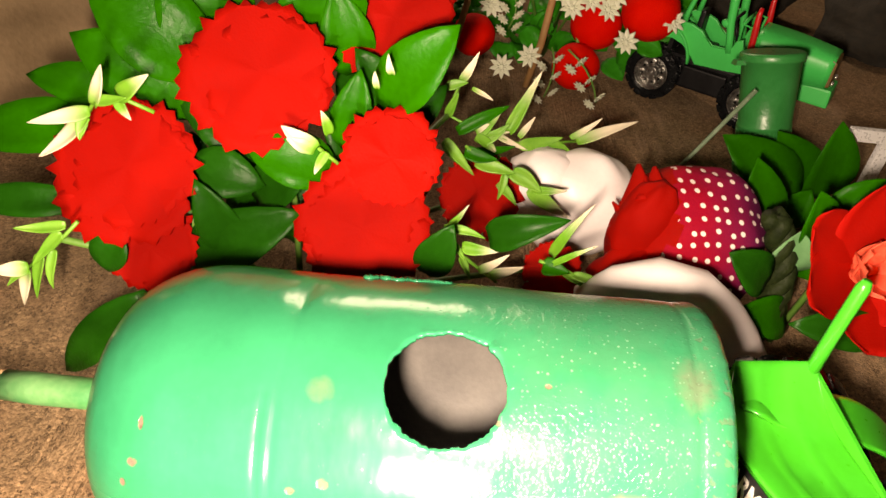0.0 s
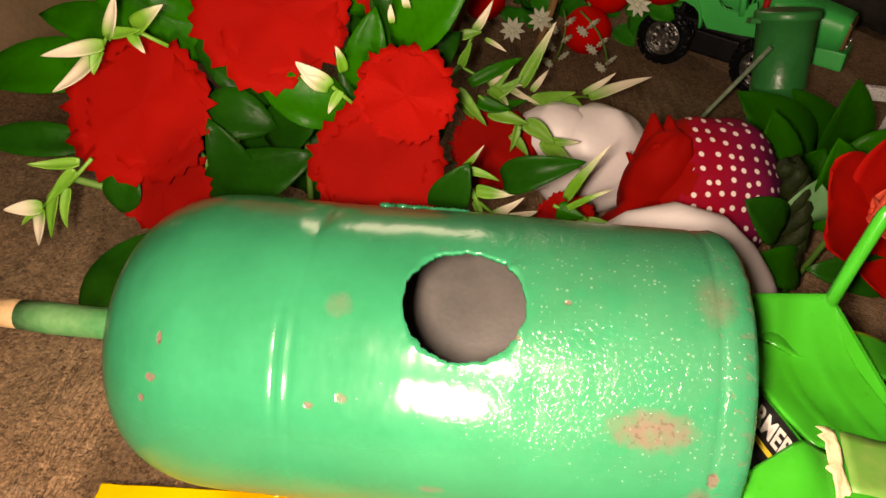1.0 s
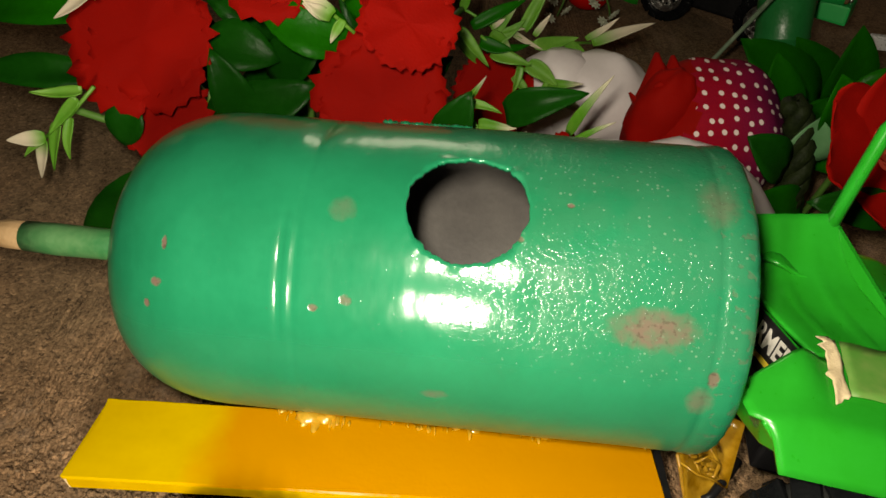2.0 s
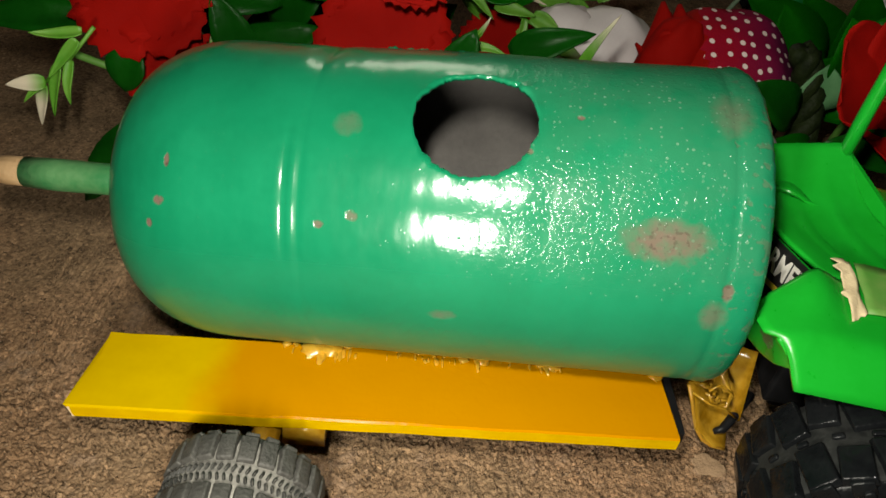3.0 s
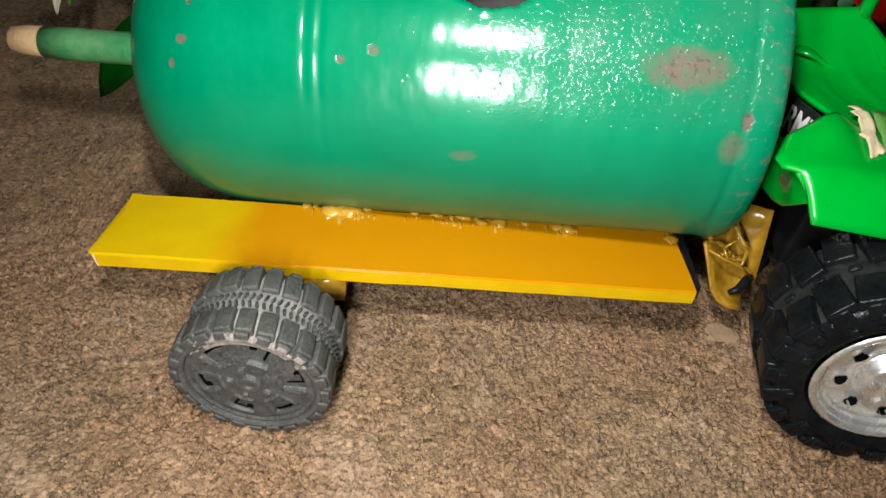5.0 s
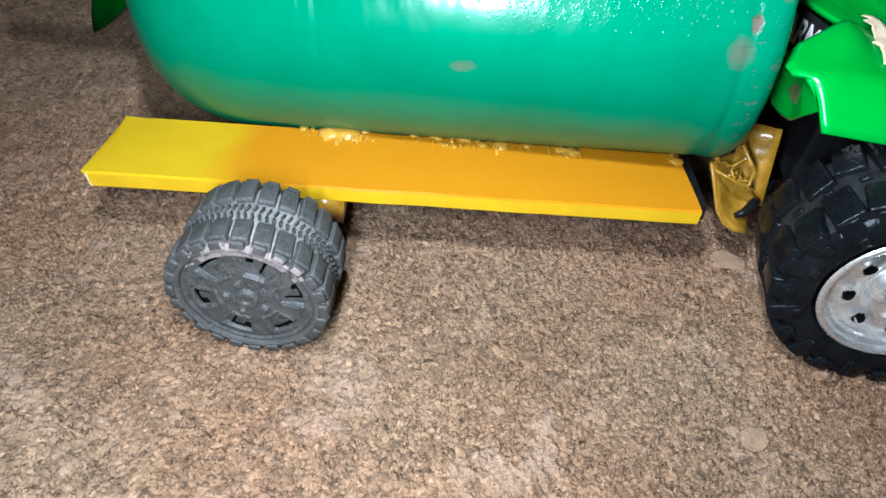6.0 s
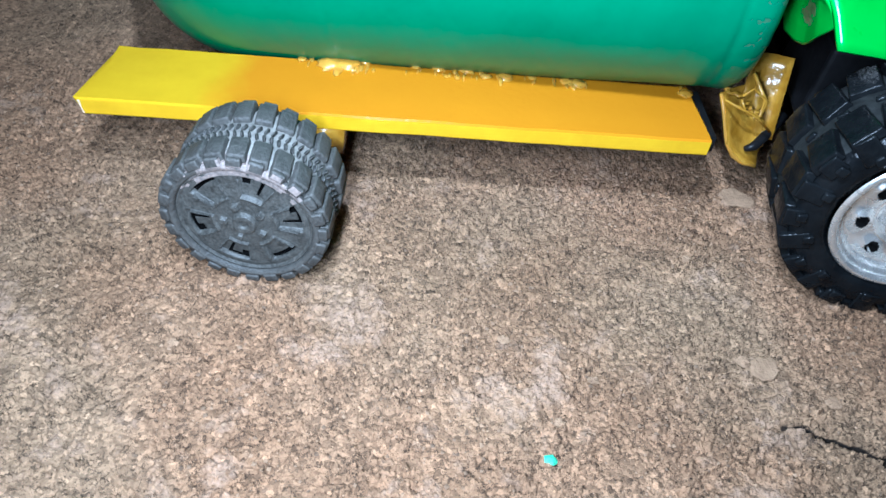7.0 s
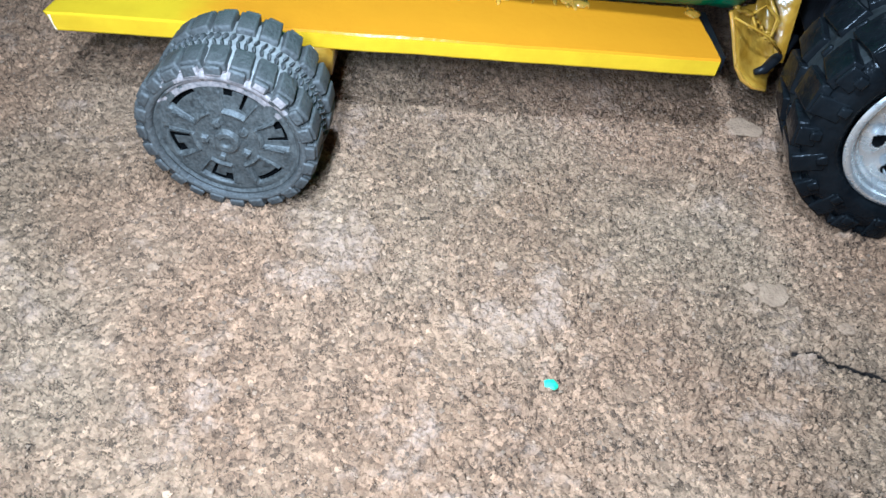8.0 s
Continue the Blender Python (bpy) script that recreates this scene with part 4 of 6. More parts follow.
part("pipe_tip", bm, BARE_STICK, pipe, "bare tan wooden tip")


def slat_mesh():
    """Flat slat with softly broken edges and a torn free end."""
    bm = bmesh.new()
    n, m = 110, 10
    rings = []
    for i in range(n + 1):
        f = i / n
        row = []
        y0, y1 = 0.1265 + 0.0045 * f, 0.1590 + 0.0042 * f
        z = 0.0338 + 0.0015 * f
        x = -0.0785 + 0.2005 * f
        sect = [(y0 + 0.0006, z - 0.006), (y0, z - 0.0053), (y0, z - 0.0006), (y0 + 0.0006, z), ((y0 * 2 + y1) / 3, z + 0.0001), ((y0 + 2 * y1) / 3, z), (y1 - 0.0006, z), (y1, z - 0.0006), (y1, z - 0.0054), (y1 - 0.0006, z - 0.006)]
        for y, zz in sect:
            torn = 0.0034 * noise.noise(Vector((y * 420, zz * 500, 3))) + 0.0012 if i == 0 else 0.0
            lean = 0.003 * (y - y0) / (y1 - y0) if i < 3 else 0.0
            wave = 0.00018 * noise.noise(Vector((x * 80, y * 120, zz * 60)))
            row.append(bm.verts.new((x + torn + lean - (0.0015 * f * (y - y0) / (y1 - y0)), y + wave, zz + wave)))
        rings.append(row)
    for i, (a, b) in enumerate(zip(rings, rings[1:])):
        for k in range(len(a)):
            f = bm.faces.new((a[k], a[(k + 1) % len(a)], b[(k + 1) % len(a)], b[k]))
            f.material_index = 1 if i == 0 and k == 1 else 2 if k in (0, 1) else 0
    bm.faces.new(rings[0])
    bm.faces.new(rings[-1])
    return bm


part("slat", slat_mesh(), [SLAT_PAINT, RAW_WOOD, SLAT_EDGE], trailer, "yellow painted wooden slat with a torn end", smooth=False, at=BACK)

# added black box in place of the dark shaded gap at the slat end
bm = bmesh.new()
box(bm, (0.1222, 0.1345, 0.0288), (0.1250, 0.1630, 0.0342), shrink=0.97)
rounded(bm, 0.0004)
part("gap_shade", bm, TOY_BLACK, trailer, "black strip put in for the shaded gap behind the slat end", smooth=False, at=BACK)

# dried glue along the seam
rng = random.Random(11)
for k, (x, s) in enumerate(((-0.004, 1.9), (0.002, 1.7), (0.008, 1.0), (0.034, 0.8), (0.041, 1.1), (0.047, 0.7), (0.053, 1.1), (0.076, 0.9), (0.082, 1.1), (0.117, 1.0), (-0.012, 0.7), (0.024, 0.6), (0.064, 0.5))):
    f = (x + 0.0785) / 0.2025
    for j in range(6):
        y, z = 0.1572 + 0.003 * f + rng.uniform(-0.003, 0.002), 0.0340 + 0.0015 * f
        bm = bmesh.new()
        # a smear at the seam first, then drawn-out threads and drops in front of it
        size = (0.0026 * s, 0.0022 * s, 0.0010 * s) if j == 0 else (rng.uniform(0.0003, 0.0010) * s, rng.uniform(0.0008, 0.0032) * s, rng.uniform(0.0003, 0.0007) * s)
        blob(bm, (x + rng.uniform(-0.003, 0.003), y + (0.001 if j == 0 else 0.0), z), size, 0.45, k * 5 + j, 0, 9, 14)
        part("glue_bead", bm, CLEAR_GLUE, trailer, at=BACK)

bm = bmesh.new()
tube(bm, [(-0.0185, 0.108, 0.0225), (-0.016, 0.125, 0.0228), (-0.013, 0.150, 0.0232)], [0.0048, 0.0048, 0.0046], 14)
box(bm, (-0.010, 0.128, 0.020), (0.004, 0.146, 0.0288), shrink=0.95)
part("axle_block", bm, AMBER, trailer, "amber glued wooden axle", at=BACK)
W_AT = BACK @ Matrix.Translation((-0.0186, 0.0868, 0.0238)) @ Matrix.Rotation(radians(-4), 4, "Z") @ Matrix.Rotation(radians(1.5), 4, "X")
add_wheel(trailer, W_AT, 0.0242, 0.0192, 0.0265, 24, 0.0016, "fine", [GREY_RUBBER, PALE_DUST, DUSTY_RUBBER], trailer_rim(0.0193), [GREY_HUB, HOLLOW_SHADE, PALE_DUST, DUSTY_RUBBER], "dusty grey six-spoke hub")

# hitch: the cut neck of an amber bottle, its torn rim curling open, round a black hook
RIM = [Vector(p) for p in ((0.1290, 0.1500, 0.0405), (0.1312, 0.1470, 0.0350), (0.1328, 0.1448, 0.0300), (0.1345, 0.1428, 0.0258), (0.1375, 0.1410, 0.0222), (0.1412, 0.1398, 0.0204), (0.1455, 0.1392, 0.0200))]
bm = bmesh.new()
grid = []
for i, p in enumerate(RIM):
    f = i / (len(RIM) - 1)
    end = Vector((0.1445, 0.1575, 0.0420)).lerp(Vector((0.1500, 0.1480, 0.0235)), f)
    grid.append([p.lerp(end, j / 7) + 0.0009 * noise.noise_vector(Vector((i * 0.9, j * 0.8, 3))) + Vector((0.0012 * math.sin(math.pi * j / 7), 0.004 * math.sin(math.pi * j / 7), -0.0012 * math.sin(math.pi * j / 7))) for j in range(8)])
sheet(bm, grid, 0.0006)
hitch = part("hitch_neck", bm, AMBER, trailer, "torn amber plastic bottle neck used as hitch", at=BACK @ Matrix.Translation((-0.0015, 0, 0.001)))
bm = bmesh.new()
tube(bm, RIM, [0.0006, 0.0007, 0.0005, 0.0006, 0.0007, 0.0006, 0.0004], 8)
part("rim", bm, YELLOW_PLASTIC, hitch)
bm = bmesh.new()
sheet(bm, [[Vector((0.139 + 0.013 * i / 5, 0.160 - 0.010 * j / 7 + 0.002 * math.sin(i * 0.9), 0.050 - 0.026 * j / 7 + 0.0015 * i / 5)) for j in range(8)] for i in range(6)], 0.0006)
part("torn_wall", bm, AMBER, hitch)
rng = random.Random(6)
for k in range(16):
    f = k / 15
    bm = bmesh.new()
    p = Vector((0.1310 + 0.0125 * f + rng.uniform(-0.001, 0.001), 0.1520 - 0.0045 * f + rng.uniform(-0.001, 0.001), 0.0410 - 0.0075 * f + rng.uniform(-0.002, 0.002)))
    blob(bm, p, (rng.uniform(0.0006, 0.0020), rng.uniform(0.0005, 0.0010), rng.uniform(0.0004, 0.0009)), 0.9, k + 40, 0, 7, 10)
    part("glue_crust", bm, AMBER, hitch)
# ribs and torn lips of the crumpled plastic
for pts, r in ((((0.1328, 0.1460, 0.0437), (0.1359, 0.1470, 0.0462), (0.1412, 0.1470, 0.0426), (0.1407, 0.1450, 0.0373), (0.1354, 0.1445, 0.0386), (0.1330, 0.1460, 0.0425)), 0.0007), (((0.1282, 0.1470, 0.0411), (0.1334, 0.1435, 0.0402), (0.1397, 0.1440, 0.0375), (0.1464, 0.1450, 0.0317)), 0.0008), (((0.1352, 0.1500, 0.0501), (0.1419, 0.1470, 0.0415), (0.1408, 0.1450, 0.0371)), 0.0007)):
    bm = bmesh.new()
    tube(bm, pts, [r * (0.5 + 0.9 * abs(noise.noise(Vector(p) * 300))) for p in pts], 8)
    part("torn_lip", bm, AMBER, hitch, at=Matrix.Translation((0.0015, 0, -0.001)))
bm = bmesh.new()
tube(bm, [(0.156, 0.158, 0.030), (0.149, 0.150, 0.0275), (0.1435, 0.1445, 0.0255), (0.1405, 0.1440, 0.0245)], [0.0020, 0.0018, 0.0016, 0.0010], 12)
part("tow_hook", bm, TOY_BLACK, trailer, "black plastic tow hook", at=BACK)


# ---- the toy tractors ----
def lettering(text, size, material, parent, at):
    """Raised letters in the built-in font, as a mesh."""
    curve = bpy.data.curves.new("lettering", "FONT")
    curve.body, curve.size, curve.extrude, curve.align_x, curve.align_y = text, size, 0.0001, "CENTER", "CENTER"
    curve.offset = size * 0.022
    tmp = new("lettering_curve", curve)
    data = bpy.data.meshes.new_from_object(tmp.evaluated_get(bpy.context.evaluated_depsgraph_get()))
    bpy.data.objects.remove(tmp)
    bpy.data.curves.remove(curve)
    data.materials.clear()
    data.materials.append(material)
    ob = new("lettering", data)
    ob.parent, ob.matrix_basis = parent, at
    return ob


def fender_mesh(sign, inner, outer):
    """Shelf-like mudguard over a rear wheel with a rolled outer lip: local x ahead, sign -1 for the right side."""
    grid = []
    for i in range(29):
        fx = i / 28
        row = []
        for j in range(21):
            f = j / 20
            start = float(np.interp(f, (0.0, 0.35, 0.55, 0.68, 1.0), (-0.045, -0.049, -0.0475, -0.0435, -0.0365)))
            x = start + (0.036 - start) * fx
            edge = inner + 0.012 * min(1.0, max(0.0, (-0.031 - x) / 0.016))
            y = sign * (edge + (outer - edge) * f)
            z = 0.0885 - 0.0025 * f - 0.0132 * max(0.0, (f - 0.66) / 0.34) ** 1.6
            z += 0.0042 * math.exp(-((f - 0.12) / 0.34) ** 2) * math.exp(-((x + 0.031) / 0.0065) ** 2)
            z += 0.0012 * max(0.0, (f - 0.93) / 0.07)
            z -= 0.018 * max(0.0, (fx - 0.62) / 0.38) ** 2 + 0.0040 * max(0.0, (-0.037 - x) / 0.014) ** 1.5
            row.append(Vector((x, y, z)))
        grid.append(row)
    bm = bmesh.new()
    sheet(bm, grid, 0.0014)
    return bm


def flap_mesh(sign):
    """Rounded flap that hangs from the rear edge of a mudguard."""
    grid = []
    for i in range(29):
        f = i / 28
        high = Vector((-0.0450, -0.0315, 0.0862)).lerp(Vector((-0.0436, -0.0490, 0.0852)), f)
        x, y, z = (float(np.interp(f, (0.0, 0.10, 0.35, 0.55, 0.75, 1.0), v)) for v in ((-0.0440, -0.0422, -0.0385, -0.0370, -0.0385, -0.0378), (-0.0255, -0.0257, -0.0290, -0.0345, -0.0440, -0.0532), (0.0690, 0.0640, 0.0622, 0.0640, 0.0710, 0.0790)))
        row = []
        for j in range(21):
            g = j / 20
            p = high.lerp(Vector((x, y, z)), g) + Vector((-0.0012 + 0.0020 * f, 0, 0)) * math.sin(math.pi * g)
            row.append(Vector((p.x, -sign * p.y, p.z)))
        grid.append(row)
    bm = bmesh.new()
    def scuffed(i, j):
        return int(((i / 28 - 0.55) / 0.17) ** 2 + ((j / 20 - 0.42) / 0.24) ** 2 + 1.3 * noise.noise(Vector((i * 0.35, j * 0.35, 4))) < 0.8)
    sheet(bm, grid, 0.0013, scuffed)
    return bm


def tractor(label, place, green, half, inner, base=0.092, front_R=0.0255):
    """Toy tractor: local x ahead, y to its left, z up, under the rear axle."""
    t = thing("toy_tractor", label, "toy tractor", place)
    # chassis and gearbox
    bm = bmesh.new()
    box(bm, (-0.018, -0.016, 0.022), (0.098, 0.016, 0.046), shrink=0.92)
    box(bm, (-0.024, -0.022, 0.030), (0.02, 0.022, 0.058), shrink=0.95)
    rounded(bm, 0.0015)
    part("chassis", bm, TOY_BLACK, t, smooth=False)
    bm = bmesh.new()
    tube(bm, [(0, -half + 0.01, 0.0372), (0, half - 0.01, 0.0372)], 0.004, 12)
    part("rear_axle", bm, TOY_BLACK, t)
    bm = bmesh.new()
    tube(bm, [(base, -half + 0.014, front_R), (base, half - 0.014, front_R)], 0.003, 12)
    part("front_axle", bm, TOY_BLACK, t)
    # rear tub: a seat pan with ribs and a raised back edge
    bm = bmesh.new()
    grid = []
    for i in range(25):
        fx = i / 24
        row = []
        for j in range(33):
            fy = j / 32
            left, right = -0.024 - 0.0160 * math.sin(math.pi / 2 * min(1.0, fy / 0.62)), 0.014 - 0.0245 * fy
            x = left + (right - left) * fx
            y = -inner + 0.003 + (inner + 0.0355 + 0.005 * fx) * fy
            z = 0.0870 + 0.001 * fx + 0.0138 * min(1.0, max(0.0, (fy - 0.58) / 0.42)) ** 2 + 0.0028 * fx * fy
            trough = 0.0022 * math.sin(math.pi * fx) ** 2 * math.sin(math.pi * min(1.0, fy / 0.76)) ** 2
            rib = 0.0009 * (math.exp(-((fx - 0.33) / 0.03) ** 2) + math.exp(-((fx - 0.66) / 0.035) ** 2)) * min(1.0, fy * 6) * max(0.0, 1 - fy)
            row.append(Vector((x, y, z - trough + rib)))
        grid.append(row)
    sheet(bm, grid, 0.0016)
    tub = part("seat_tub", bm, green, t)
    bm = bmesh.new()
    for (x0, y0, z0), (x1, y1, z1) in (((-0.024, -inner + 0.003, 0.0840), (-0.0404, 0.0128, 0.0840)), ((-0.0404, 0.0128, 0.0840), (-0.0400, 0.0380, 0.0845)),
                                       ((-0.0400, 0.0380, 0.0990), (-0.0105, 0.0430, 0.1000)), ((0.014, -inner + 0.003, 0.0868), (-0.0105, 0.0430, 0.1020))):
        sheet(bm, [[Vector((x0 + (x1 - x0) * i / 6, y0 + (y1 - y0) * i / 6, 0.063 + (z0 + (z1 - z0) * i / 6 - 0.063) * j / 4)) for j in range(5)] for i in range(7)], 0.0016)
    part("tub_wall", bm, green, tub, smooth=False)
    for s in (-1, 1):
        guard = part("mudguard", fender_mesh(s, inner + 0.001, 0.057), green, t)
        part("flap", flap_mesh(s), [green, SCUFF_BROWN], guard)
    # floor pan, hood, grille
    bm = bmesh.new()
    box(bm, (0.030, -0.026, 0.046), (0.070, 0.026, 0.052))
    box(bm, (0.036, -0.030, 0.050), (0.060, -0.026, 0.056))
    rounded(bm, 0.0012)
    part("footplate", bm, green, t, smooth=False)
    bm = bmesh.new()
    grid = []
    for i in range(13):
        fx = i / 12
        row = []
        for j in range(15):
            w = math.pi * (j / 14)
            broad, high = 0.020 - 0.003 * fx, 0.040 - 0.010 * fx ** 2
            row.append(Vector((0.058 + 0.060 * fx + 0.004 * math.sin(w), -broad * math.copysign(abs(math.cos(w)) ** 0.45, math.cos(w)), 0.046 + high * math.sin(w) ** 0.55)))
        grid.append(row)
    sheet(bm, grid, 0.0016)
    hood = part("hood", bm, green, t)
    bm = bmesh.new()
    box(bm, (0.116, -0.0165, 0.044), (0.118 + 0.004, 0.0165, 0.074), shrink=0.96)
    rounded(bm, 0.002)
    part("grille", bm, TOY_BLACK, hood, smooth=False)
    for s in (-1, 1):
        bm = bmesh.new()
        blob(bm, (0.118 + 0.004, s * 0.010, 0.066), (0.002, 0.004, 0.003), 0, 0, 0, 8, 12)
        part("headlight", bm, CHROME, hood)
        bm = bmesh.new()
        tube(bm, [(0.062, s * 0.024, 0.048), (0.060, s * 0.024, 0.075), (0.060 + 0.006, s * 0.024, 0.100), (0.060 + 0.0065, s * 0.024, 0.104)], [0.0026, 0.0026, 0.0024, 0.0012], 10)
        part("exhaust_pipe", bm, TOY_RED, t)
        bm = bmesh.new()
        if s > 0:
            px, py, pz = -0.0115, 0.0420, 0.098
            tube(bm, [(px, py, pz), (px, py, pz + 0.022), (px + 0.0005, py, pz + 0.044), (px + 0.0005, py, pz + 0.047)], [0.0028, 0.0026, 0.0026, 0.0016], 10)
            part("roll_bar", bm, green, t)
            bm = bmesh.new()
        tube(bm, [(0.034, s * 0.030, 0.060), (0.040, s * 0.030, 0.090), (0.038, s * 0.028, 0.112)], [0.003, 0.0024, 0.002], 10)
        part("pillar", bm, green, t)
    bm = bmesh.new()
    box(bm, (0.016, -0.011, 0.066), (0.036, 0.011, 0.074), shrink=0.9)
    box(bm, (0.012, -0.011, 0.070), (0.017, 0.011, 0.092), shrink=0.9)
    rounded(bm, 0.002)
    part("seat", bm, TOY_BLACK, t, smooth=False)
    bm = bmesh.new()
    tube(bm, [(0.046, 0, 0.08), (0.038, 0, 0.098)], 0.0016, 8)
    ring = [(0.038 + 0.004 * math.sin(a), 0.011 * math.cos(a), 0.098 + 0.010 * math.sin(a)) for a in np.linspace(0, 2 * math.pi, 25)]
    tube(bm, ring, 0.0013, 8)
    part("steering_wheel", bm, TOY_BLACK, t)
    # wheels; near wheels face -y
    shared = None
    back = dict(R=0.0372, inner=0.0235, width=0.034, lugs=22, lug_high=0.0018, style="chunky", rubber=[BLACK_RUBBER, PALE_DUST, TYRE_GROOVE], rim_mats=[CHROME, HOLLOW_SHADE], rim_label="chromed plastic dish rim")
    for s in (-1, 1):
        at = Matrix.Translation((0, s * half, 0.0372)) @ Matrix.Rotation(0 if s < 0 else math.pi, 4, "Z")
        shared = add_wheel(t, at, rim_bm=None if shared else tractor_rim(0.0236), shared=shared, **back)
    shared = None
    front = dict(back, R=front_R, inner=front_R * 0.667, width=0.020, lugs=18, lug_high=0.0020)
    for s in (-1, 1):
        at = Matrix.Translation((base, s * (half - 0.004), front_R)) @ Matrix.Rotation(0 if s < 0 else math.pi, 4, "Z")
        shared = add_wheel(t, at, rim_bm=None if shared else tractor_rim(front_R * 0.67), shared=shared, **front)
    # black sticker with pale letters on the tub's rear wall, torn paper and tape on the mudguard
    run = Vector((0.022, -(inner + 0.020), 0)).normalized()
    out = Vector((run.y, -run.x, 0))
    mid = Vector((-0.024, -inner + 0.003, 0.0745)) - run * 0.019 + out * 0.0012
    at = Matrix.Translation(mid) @ Matrix((run, Vector((0, 0, 1)), out)).transposed().to_4x4()
    bm = bmesh.new()
    box(bm, (-0.020, -0.011, 0), (0.018, 0.0105, 0.0004))
    st = part("sticker", bm, STICKER_BLACK, t, "black sticker with pale letters", smooth=False, at=at)
    lettering("FARMER", 0.0125, STICKER_WHITE, st, Matrix.Translation((0.0022, 0.0030, 0.0006)) @ Matrix.Diagonal((0.58, 1.0, 1.0, 1.0)))
    bm = bmesh.new()
    box(bm, (-0.016, -0.0062, 0.0004), (0.015, -0.0040, 0.0007))
    part("stripe", bm, STICKER_YELLOW, st, smooth=False)
    bm = bmesh.new()
    grid = []
    for i in range(15):
        f = i / 14
        a, b = Vector((-0.0222, -0.0128, 0.0915)).lerp(Vector((-0.0222, -0.0385, 0.0890)), f), Vector((-0.0180, -0.0122, 0.0915)).lerp(Vector((-0.0172, -0.0345, 0.0890)), f)
        rag = 0.0010 * noise.noise(Vector((i * 2.3, 1, 0))) - (0.0022 if i in (0, 2, 8) else 0.0)
        grid.append([a.lerp(b, j / 5) + Vector((rag * (1 - j / 5), 0.0012 * noise.noise(Vector((j * 3.1, 5, 0))) * (1 if i in (0, 14) else 0), 0.0005 * math.sin(i * 0.7 + j * 0.9))) for j in range(6)])
    sheet(bm, grid, 0.0004)
    part("torn_paper", bm, TORN_PAPER, t, "torn cream paper stuck on the mudguard")
    bm = bmesh.new()
    sheet(bm, [[Vector((-0.0168 + 0.026 * i / 8, -0.0125 - 0.0215 * j / 6, 0.0912 - 0.0018 * j / 6 + 0.0003 * math.sin(i * 1.3 + j * 2))) for j in range(7)] for i in range(9)], 0.0003)
    part("tape", bm, TAPE_CLEAR, t, "strip of brownish tape residue")
    return t


TRACTOR_AT = Matrix.Translation((0.173, 0.094, 0)) @ Matrix.Rotation(radians(-10), 4, "Z") @ Matrix.Translation((0, 0.080, 0))
tractor("bright green plastic toy tractor hitched to the tank trailer", TRACTOR_AT, TOY_GREEN, 0.080, 0.020)


def panel(bm, outline, y0, y1, mat=0):
    """A flat plate with the outline (x, z), from y0 to y1."""
    near, far = [bm.verts.new((x, y0, z)) for x, z in outline], [bm.verts.new((x, y1, z)) for x, z in outline]
    n = len(outline)
    for k in range(n):
        bm.faces.new((near[k], near[(k + 1) % n], far[(k + 1) % n], far[k])).material_index = mat
    bm.faces.new(near[::-1]).material_index = mat
    bm.faces.new(far).material_index = mat


